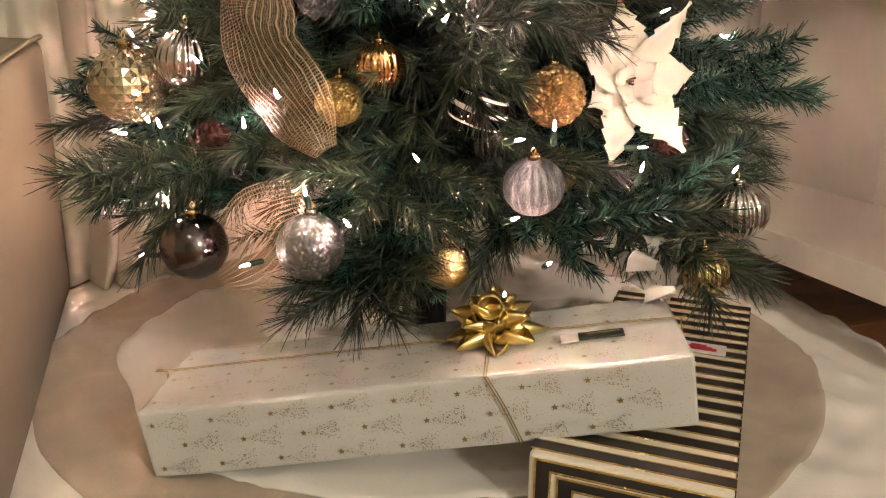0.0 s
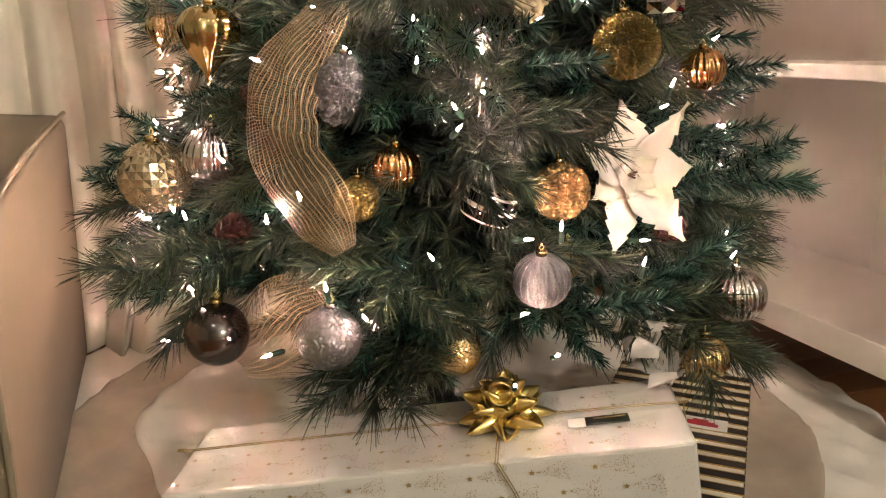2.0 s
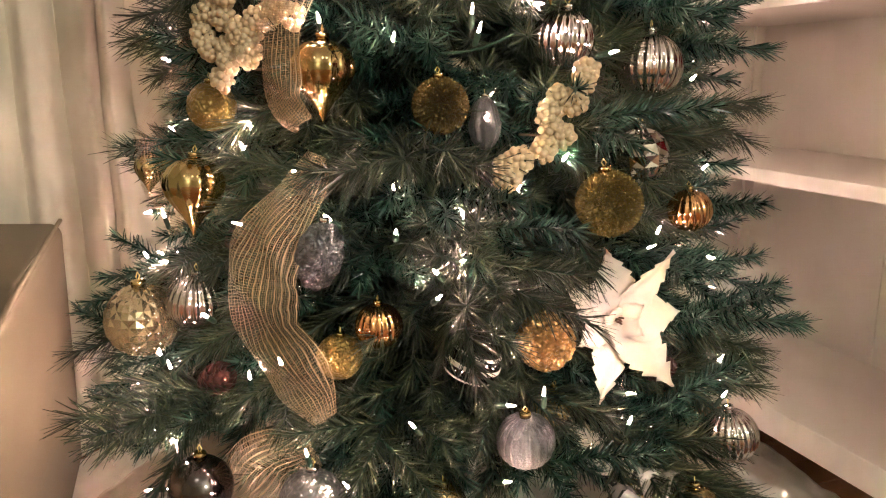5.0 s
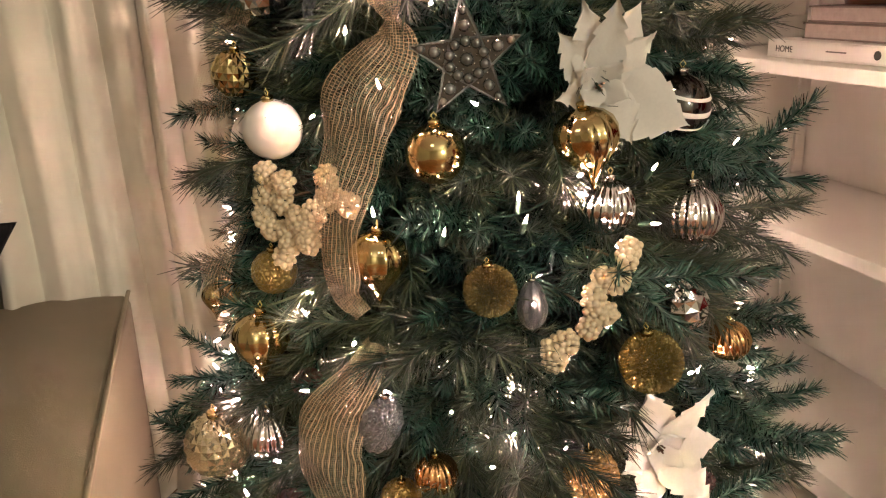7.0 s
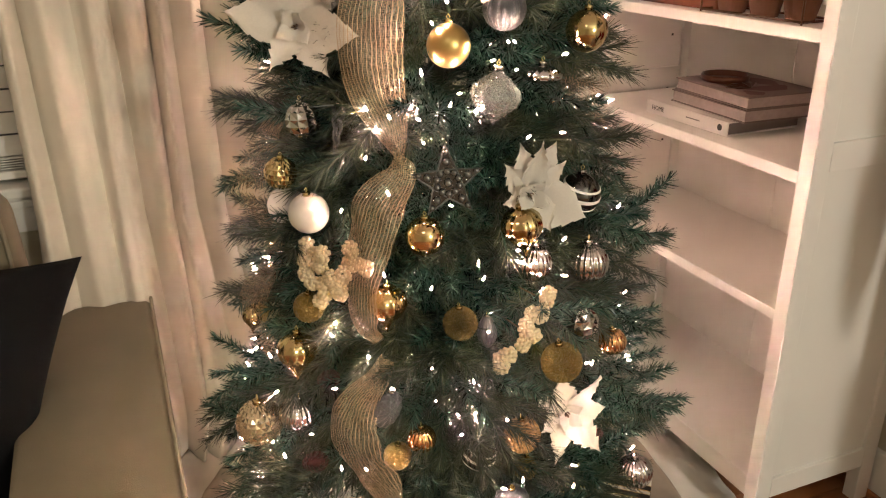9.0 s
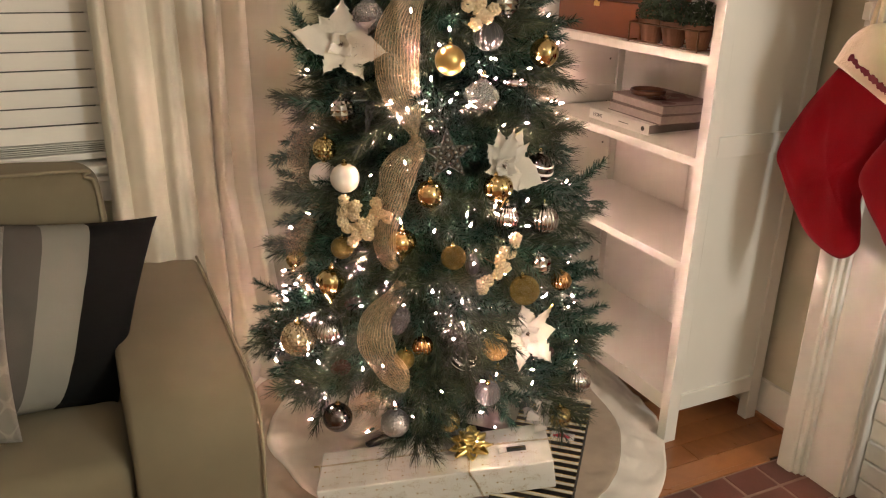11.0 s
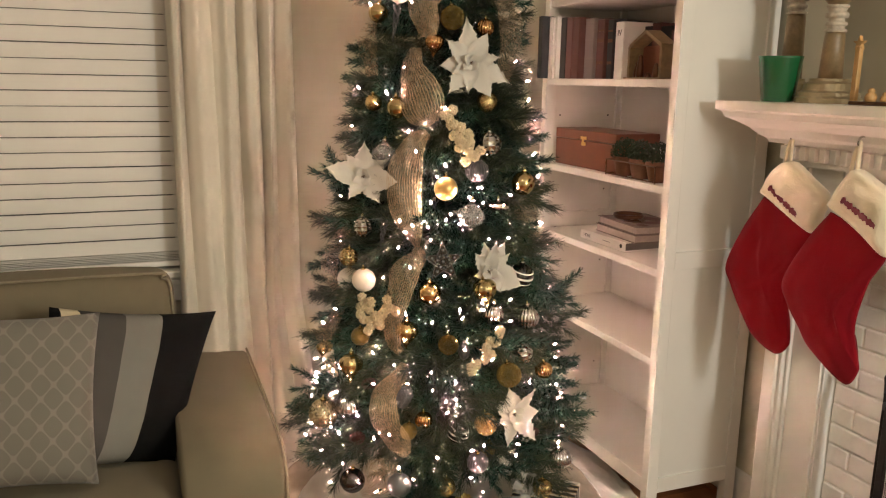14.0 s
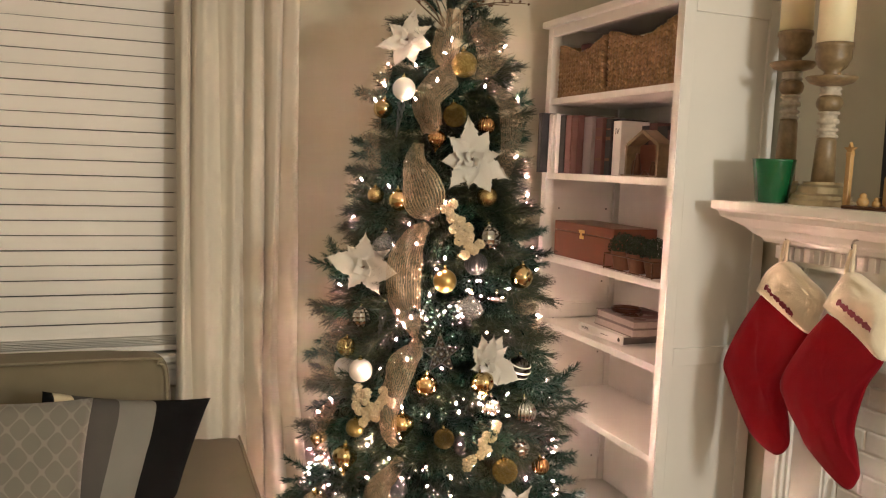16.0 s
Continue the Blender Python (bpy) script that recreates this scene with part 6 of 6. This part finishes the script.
for k in range(5):
    a = radians(90 + 72 * k)
    v = [bm.verts.new((dx, q * math.cos(a + e), 0.152 + q * math.sin(a + e))) for dx in (-0.005, 0.005) for q, e in ((0.020, 0), (0.008, 0.63), (0.008, -0.63), (0.001, 3.14))]
    for f in ((0, 1, 3, 2), (4, 6, 7, 5), (0, 4, 5, 1), (0, 2, 6, 4)):
        bm.faces.new([v[i] for i in f])
part("post", bm, "olive_wood", post)
for x, y, r, h in ((1.262, 0.268, 0.016, 0.035), (1.275, 0.236, 0.012, 0.025)):
    ob = thing("wooden_figure", "small rounded olive-wood figure on the tray", "figurine", pose(x, y, 1.4975), "wooden figures")
    part("body", lathe([(r * 0.8, 0), (r, h * 0.3), (r * 0.75, h * 0.6), (r * 0.5, h * 0.66), (r * 0.62, h * 0.82), (r * 0.3, h), (0.001, h * 1.03)], 16), "olive_wood", ob, smooth=True)
ob = thing("wooden_block", "rough olive-wood block standing on the tray", "block", pose(1.29, 0.185, 1.4975))
part("block", boxes(((-0.02, -0.045, 0), (0.02, 0.035, 0.085)), bevel=0.010), "olive_wood", ob)
tv = thing("framed_mirror", "black-framed dark screen leaning on the wall above the mantel", "screen", pose(1.458, 0.0, 1.4885, 0, -1.0, 0))
part("frame", boxes(((-0.012, -0.90, 0.0), (0.012, 0.375, 0.03)), ((-0.012, -0.90, 0.71), (0.012, 0.375, 0.74)), ((-0.012, 0.35, 0.0305), (0.012, 0.375, 0.7095)), ((-0.012, -0.90, 0.0305), (0.012, -0.875, 0.7095)), bevel=0.003), "book_black", tv)
black_glass = mat("black_glass", (0.008, 0.008, 0.009), 0.06, coat=0.5)
M["black_glass"] = black_glass
part("panel", boxes(((-0.006, -0.874, 0.031), (0.010, 0.349, 0.709))), "black_glass", tv)


# ---- on the bookcase ----
def basket(y0, y1, x0, x1, z, h):
    ob = thing("woven_basket", "square woven seagrass storage basket with a dipped rim", "basket", group="shelf baskets")
    for name_, a, b in (("front", (x0, y0), (x0, y1)), ("side", (x0, y1), (x1, y1)), ("back", (x1, y1), (x1, y0)), ("side", (x1, y0), (x0, y0))):
        bm = bmesh.new()
        a, b = Vector((*a, 0)), Vector((*b, 0))
        d = b - a
        n_out = Vector((d.y, -d.x, 0)).normalized() * (-1)
        n_out = -n_out if name_ != "x" and (((a + b) / 2 + n_out) - Vector(((x0 + x1) / 2, (y0 + y1) / 2, 0))).length < (((a + b) / 2 - n_out) - Vector(((x0 + x1) / 2, (y0 + y1) / 2, 0))).length else n_out
        cols_, rows__ = int(d.length / 0.0024), 90
        grid = []
        for j in range(rows__ + 1):
            v = j / rows__
            row = []
            for i in range(cols_ + 1):
                u = i / cols_
                dip = 0.045 * math.sin(math.pi * u) ** 1.5 if name_ in ("front", "back") else 0.0
                zz = (h - dip) * v
                strand = u * d.length / 0.0190
                ph = strand % 1
                vv = (zz / 0.0200 + (ph - 0.5) * (0.8 if int(strand) % 2 else -0.8)) % 1
                bump = 0.014 * math.sqrt(max(0, math.sin(math.pi * ph))) * math.sqrt(max(0, math.sin(math.pi * vv))) + 0.002 * noise.noise(Vector((u * 30, v * 30, y0)))
                row.append(bm.verts.new(a + d * u + n_out * bump + Vector((0, 0, z + zz))))
            grid.append(row)
        for p, q in zip(grid, grid[1:]):
            for i in range(cols_):
                bm.faces.new((p[i], p[i + 1], q[i + 1], q[i]))
        o = part(name_, bm, "seagrass", ob, smooth=True)
        o.modifiers.new("thickness", "SOLIDIFY").thickness = 0.006 if name_ in ("front",) else -0.006
    part("bottom", boxes(((x0 + 0.007, y0 + 0.007, z + 0.001), (x1 - 0.007, y1 - 0.007, z + 0.009))), "seagrass", ob)
    rim = smooth_line([(x0, y0 + (y1 - y0) * u, z + h - 0.045 * math.sin(math.pi * u) ** 1.5) for u in np.linspace(0, 1, 9)], 4)
    part("rim", tube(rim, 0.006, 6), "seagrass", ob, smooth=True)


S = [z + 0.0132 for z in SHELVES]
basket(1.312, 1.655, 1.095, 1.395, S[5], 0.215)
basket(0.880, 1.286, 1.095, 1.395, S[5], 0.222)
tin = thing("round_tin", "small dark red round tin lying in the basket", "tin", pose(1.165, 1.53, S[5] + 0.150))
part("tin", lathe([(0.045, 0), (0.048, 0.004), (0.048, 0.046), (0.050, 0.048), (0.050, 0.058), (0.046, 0.062), (0.002, 0.062)], 28), "book_maroon", tin, smooth=True)
part("label_strip", lathe([(0.0483, 0.012), (0.0487, 0.013), (0.0487, 0.038), (0.0483, 0.039)], 28), "book_mauve", tin, smooth=True)
part("contents", boxes(((-0.06, -0.14, -0.14), (0.18, 0.10, -0.002)), bevel=0.01), "grey_cloth", tin, "grey cloth under the tin")
stuff_ = thing("folded_cloth", "dark folded cloth filling the basket", "cloth", pose(1.25, 1.08, S[5] + 0.012))
part("cloth", cushion((-0.13, -0.17, 0), (0.12, 0.17, 0.17), 0.03, 0.01), "black_cloth", stuff_, smooth=True)


def book(y, thick, x0, deep, tall, z, material, lean=0.0, extra=None):
    """An upright book with its spine to the room."""
    ob = thing("book", f"upright {extra or 'cloth-bound'} book on the shelf", "book", pose(x0, y, z, lean, 0, 0), "shelf books")
    bm = boxes(((0, 0, 0), (0.004, thick, tall)), ((0.004, 0, 0), (deep, 0.003, tall)), ((0.004, thick - 0.003, 0), (deep, thick, tall)), bevel=0.0008)
    part("cover", bm, material, ob)
    part("page_block", boxes(((0.0045, 0.0032, 0.004), (deep - 0.004, thick - 0.0032, tall - 0.004))), "paper", ob)
    return ob


y = 1.668
for thick, x0, deep, tall, material, extra in ((0.030, 1.004, 0.27, 0.245, "book_black", "black-bound"), (0.016, 1.035, 0.22, 0.240, "paper", "white-bound"), (0.016, 1.035, 0.22, 0.238, "paper", "white-bound"),
                                              (0.016, 1.038, 0.22, 0.240, "paper", "white-bound"), (0.040, 1.055, 0.22, 0.236, "book_black", "black-bound"), (0.042, 1.058, 0.20, 0.234, "book_rose", "dusty red"),
                                              (0.045, 1.062, 0.20, 0.232, "book_maroon", "maroon"), (0.060, 1.09, 0.19, 0.225, "book_grey", "grey"), (0.050, 1.105, 0.18, 0.218, "book_maroon", "maroon"), (0.035, 1.12, 0.17, 0.215, "book_black", "black-bound")):
    y -= thick + (0.005 if material == "paper" else 0.0008)
    b = book(y, thick, x0, deep, tall, S[4], material, extra=extra)
    if tall < 0.22:
        part("spine_band", boxes(((-0.0006, 0.002, tall * 0.25), (0.0003, thick - 0.002, tall * 0.30)), ((-0.0006, 0.002, tall * 0.62), (0.0003, thick - 0.002, tall * 0.68)), ((-0.0006, 0.002, tall * 0.8), (0.0003, thick - 0.002, tall * 0.83))), "bronze", b)
y -= 0.062
white_book = book(y, 0.052, 1.125, 0.16, 0.205, S[4], "paper", extra="thick cream")


def lettering(name, text, size, m, parent, material):
    cu = bpy.data.curves.new(name, "FONT")
    cu.body, cu.size, cu.extrude = text, size, 0.0003
    cu.align_x = "CENTER"
    ob = new(name, cu)
    ob.data.materials.append(M[material])
    bpy.context.view_layer.update()
    data = bpy.data.meshes.new_from_object(ob.evaluated_get(bpy.context.evaluated_depsgraph_get()))
    bpy.data.objects.remove(ob)
    o = new(name, data)
    o.parent, o.matrix_basis = parent, m
    return o


spine_face = Matrix(((0, 0, -1, 0), (-1, 0, 0, 0), (0, 1, 0, 0), (0, 0, 0, 1)))
lettering("lettering", "IV", 0.032, pose(-0.0006, 0.026, 0.155) @ spine_face, white_book, "ink")
for k, (thick, tall, material) in enumerate(((0.045, 0.19, "book_black"), (0.05, 0.20, "book_maroon"), (0.06, 0.185, "book_black"), (0.055, 0.17, "book_maroon"))):
    y -= thick + 0.001
    book(y, thick, 1.215, 0.15, tall, S[4], material, extra="dark")

stable = thing("nativity_stable", "small olive-wood stable with plain carved figures", "figurine", pose(1.098, 1.062, S[4]))
bm = bmesh.new()
arch = [(-0.092, 0.0), (-0.092, 0.112), (0.0, 0.160), (0.092, 0.112), (0.092, 0.0)]
for (y0, z0), (y1, z1) in zip(arch, arch[1:]):
    d = Vector((0, y1 - y0, z1 - z0))
    n_ = Vector((0, -d.z, d.y)).normalized() * 0.006
    pts = [Vector((x, p[0], p[1])) + s * n_ for x in (0.0, 0.06) for p in ((y0, z0), (y1, z1)) for s in (1, -1)]
    bm = bmesh.new()
    vs = [bm.verts.new(p) for p in pts]
    for f in ((0, 2, 3, 1), (4, 5, 7, 6), (0, 4, 6, 2), (1, 3, 7, 5), (0, 1, 5, 4), (2, 6, 7, 3)):
        bm.faces.new([vs[i] for i in f])
    bmesh.ops.recalc_face_normals(bm, faces=bm.faces)
    part("beam", bm, "wood", stable)
part("floor_board", boxes(((-0.012, -0.105, 0), (0.075, 0.105, 0.006)), bevel=0.002), "wood", stable)
part("back_board", boxes(((0.056, -0.088, 0.006), (0.060, 0.088, 0.115))), "cigar", stable)
for dy, h, r in ((-0.045, 0.055, 0.013), (0.0, 0.022, 0.014), (0.048, 0.085, 0.015), (0.068, 0.06, 0.012)):
    part("figure", lathe([(r, 0.006), (r * 0.9, h * 0.4), (r * 0.6, h * 0.75), (r * 0.45, h * 0.8), (r * 0.55, h * 0.92), (0.001, h)], 14, m=pose(0.02, dy, 0)), "bronze", stable, smooth=True)

chest = thing("wooden_box", "red-brown varnished wooden box with a small brass clasp", "box", pose(1.10, 1.20, S[3]))
part("body", boxes(((0, 0, 0), (0.19, 0.455, 0.108)), bevel=0.003), "cigar", chest)
part("lid", boxes(((-0.001, -0.001, 0.1095), (0.191, 0.456, 0.148)), bevel=0.004), "cigar", chest)
bm = boxes(((-0.004, 0.215, 0.088), (-0.0012, 0.245, 0.102)), ((-0.004, 0.208, 0.112), (-0.0022, 0.252, 0.124)), ((-0.007, 0.224, 0.098), (-0.0042, 0.236, 0.118)), bevel=0.001)
part("clasp", bm, "bow_gold", chest, "brass clasp")

planter = thing("pot_tray", "wire tray holding three terracotta pots", "tray", pose(1.112, 1.06, S[3]))
bm = bmesh.new()
for z in (0.006, 0.058):
    tube([(-0.046, -0.15, z), (0.046, -0.15, z), (0.046, 0.15, z), (-0.046, 0.15, z), (-0.046, -0.15, z)], 0.0028, 5, bm)
for dx in (-0.046, 0.046):
    for dy in (-0.15, 0.15):
        tube([(dx, dy, 0.0), (dx, dy, 0.06)], 0.0025, 5, bm)
part("wire_frame", bm, "bronze", planter)
random.seed(31)
for k in range(3):
    ob = thing("potted_plant", "small terracotta pot with a clipped dark green ball plant", "plant", pose(1.112, 0.96 + 0.10 * k, S[3] + 0.001), "potted plants")
    part("pot", lathe([(0.028, 0), (0.040, 0.055), (0.043, 0.056), (0.043, 0.070), (0.038, 0.070), (0.036, 0.060), (0.002, 0.060)], 24), "terracotta", ob, smooth=False)
    verts, faces = [], []
    for i in range(900):
        n_ = Vector((random.gauss(0, 1), random.gauss(0, 1), random.gauss(0, 1))).normalized()
        c = Vector((0, 0, 0.088)) + n_ * 0.042 * random.uniform(0.75, 1.1) * (1 + 0.15 * noise.noise(n_ * 2 + Vector((k, 0, 0))))
        t1 = n_.orthogonal().normalized()
        t1.rotate(Matrix.Rotation(random.uniform(0, 6.28), 3, n_))
        tip = c + (n_ * 0.6 + t1).normalized() * 0.011
        w = n_.cross(t1) * 0.004
        b0 = len(verts)
        verts += [tuple(c), tuple((c + tip) / 2 + w), tuple(tip), tuple((c + tip) / 2 - w)]
        faces.append((b0, b0 + 1, b0 + 2, b0 + 3))
    data = bpy.data.meshes.new("leaves")
    data.from_pydata(verts, [], faces)
    data.materials.append(M["leaf"])
    shared("leaves", data, ob)


def flat_book(x0, x1, y0, y1, z, thick, cover, turn, label, pages_out=False):
    c = ((x0 + x1) / 2, (y0 + y1) / 2)
    ob = thing("book", label, "book", pose(c[0], c[1], z, 0, 0, turn), "stacked books")
    hx, hy = (x1 - x0) / 2, (y1 - y0) / 2
    part("cover", boxes(((-hx, -hy, 0), (hx, hy, 0.003)), ((-hx, -hy, thick - 0.003), (hx, hy, thick)), ((hx - 0.003, -hy, 0.003), (hx, hy, thick - 0.003)) if pages_out else ((-hx, -hy, 0.003), (-hx + 0.003, hy, thick - 0.003)), bevel=0.0008), cover, ob)
    part("page_block", boxes(((-hx + 0.0035, -hy + 0.004, 0.0032), (hx - 0.004, hy - 0.004, thick - 0.0032))), "book_grey" if cover == "paper" else "page_edge", ob)
    return ob


home = flat_book(1.115, 1.345, 1.135, 1.440, S[2], 0.034, "paper", 1.5, "thick white book lying flat, lettered HOME on its spine")
lettering("lettering", "HOME", 0.017, pose(-0.1156, 0.105, 0.011) @ spine_face, home, "ink")
part("writing", boxes(((-0.1155, -0.055, 0.016), (-0.1148, -0.005, 0.0185))), "book_grey", home)
part("emblem", lathe([(0.008, 0), (0.008, 0.0006)], 14, m=pose(-0.1148, -0.125, 0.017, 0, -90, 0)), "ink", home)
flat_book(1.145, 1.365, 1.100, 1.385, S[2] + 0.0345, 0.031, "book_mauve", -2, "mauve-brown book lying flat on the stack", True)
top_book = flat_book(1.150, 1.365, 1.098, 1.380, S[2] + 0.066, 0.030, "book_mauve", -3, "mauve-brown book with a dark printed cover on the stack", True)
bm = bmesh.new()
for k, (px_, py_, rx_, ry_) in enumerate(((0.01, -0.07, 0.055, 0.038), (-0.045, -0.02, 0.03, 0.05), (0.05, 0.02, 0.03, 0.06), (-0.06, -0.10, 0.022, 0.025))):
    bm.faces.new([bm.verts.new((px_ + rx_ * math.cos(q) * (1 + 0.25 * math.sin(3 * q + k)), py_ + ry_ * math.sin(q) * (1 + 0.25 * math.cos(2 * q + k)), 0.0304)) for q in np.linspace(0, 2 * math.pi, 21)[:-1]])
part("cover_print", bm, "book_maroon", top_book)
ring_ = thing("bronze_ring", "dark bronze ring dish lying on the stacked books", "ornament", pose(1.235, 1.292, S[2] + 0.0965))
bm = lathe([(0.052, 0), (0.058, 0.002), (0.060, 0.012), (0.057, 0.018), (0.054, 0.016), (0.055, 0.006), (0.05, 0.004)], 32)
part("ring", bm, "bronze", ring_, smooth=True)
sprig_ = thing("bronze_leaf", "dark bronze leaf lying on the stacked books", "ornament", pose(1.22, 1.18, S[2] + 0.0965, 0, 0, 100))
bm = bmesh.new()
for k in range(5):
    a = radians(-60 + 30 * k)
    v = [bm.verts.new(p) for p in ((0, 0, 0.002), (0.03 * math.cos(a - 0.25), 0.03 * math.sin(a - 0.25), 0.008), (0.075 * math.cos(a), 0.075 * math.sin(a), 0.004), (0.03 * math.cos(a + 0.25), 0.03 * math.sin(a + 0.25), 0.008), (0.03 * math.cos(a), 0.03 * math.sin(a), 0.001))]
    bm.faces.new((v[0], v[1], v[2], v[3]))
    bm.faces.new((v[0], v[3], v[2], v[4]))
    bm.faces.new((v[0], v[4], v[2], v[1]))
part("leaf", bm, "bronze", sprig_)

# ---- pieces of floor, hearth and fireplace ----
random.seed(40)
floor_ob = bpy.data.objects["floor"]
PLANKS = {}


def plank(x0, x1, y0, width):
    key = (round((x1 - x0) * 20) / 20, width)
    if key not in PLANKS:
        PLANKS[key] = link_mesh("plank", boxes(((0, 0, -0.016), (1, width - 0.0012, 0.0)), bevel=0.0008), "plank")
    shared("plank", PLANKS[key], floor_ob, pose(x0, y0, 0, 0, 0, 0) @ Matrix.Diagonal((x1 - x0 - 0.001, 1, 1, 1)))


W_ = 0.083
y = BACK_Y
while y < WALL_Y - 0.04:
    end = WALL_X - 0.02
    if y < 0.60:
        end = 0.690
    if y < -1.25:
        end = WALL_X - 0.02
    x = LEFT_X + 0.001
    while x < end - 0.02:
        nx = min(end, x + random.choice((1.1, 1.4, 1.7, 2.0, 2.3)))
        if end - nx < 0.35:
            nx = end
        plank(x, nx, y, W_)
        x = nx
    y += W_
y_edge = 0.607
hearth = thing("hearth", "flush hearth of dark red-brown quarry tiles with an oak border strip", "hearth", kind="structure")
part("grout_bed", boxes(((0.7165, -1.16, -0.003), (1.4745, 0.604, 0.0012)), ((1.4755, -0.62, -0.003), (1.60, 0.12, -0.0012))), "grout", hearth)
part("border", boxes(((0.692, 0.6055, -0.002), (1.30, 0.627, 0.004)), ((0.692, -1.18, -0.002), (0.7155, 0.605, 0.004)), bevel=0.0015), "plank", hearth)
tile_data = link_mesh("tile", boxes(((0.0045, 0.0045, -0.0015), (0.1235, 0.0965, 0.003)), bevel=0.002), "tile")
for i in range(6):
    for j in range(17):
        shared("tile", tile_data, hearth, pose(0.7185 + 0.128 * i, 0.5025 - 0.101 * j, 0, random.uniform(-0.2, 0.2), random.uniform(-0.2, 0.2), random.uniform(-0.4, 0.4)))

brick_data = [link_mesh("brick", boxes(((-0.002 + dx, 0.002, 0.002), (0.012, 0.198, 0.0635)), bevel=0.006), "brick") for dx in (0, -0.0015, 0.0015)]
half_data = [link_mesh("brick", boxes(((-0.002 + dx, 0.002, 0.002), (0.012, 0.080, 0.0635)), bevel=0.006), "brick") for dx in (0, -0.0015)]
mid_data = link_mesh("brick", boxes(((-0.002, 0.002, 0.002), (0.012, 0.177, 0.0635)), bevel=0.006), "brick")
for row in range(16):
    z = row * 0.0655
    for side in (0, 1):
        if z < 0.75:
            y0, y1 = ((0.122, 0.382), (-0.899, -0.622))[side]
        elif side == 0:
            y0, y1 = -0.899, 0.382
        else:
            continue
        y, k = y1, row % 2
        while y > y0 + 0.03:
            short = (k == 0 and y == y1)
            length = 0.082 if short else 0.20
            if y - length < y0:
                length = 0.179 if y - 0.179 >= y0 - 0.002 else 0.082
                if y - length < y0 - 0.002:
                    break
            data = random.choice(half_data) if length == 0.082 else (mid_data if length == 0.179 else random.choice(brick_data))
            shared("brick", data, fire, pose(1.392, y - length, z, random.uniform(-0.4, 0.4), random.uniform(-0.3, 0.3), random.uniform(-0.4, 0.4)))
            y -= length
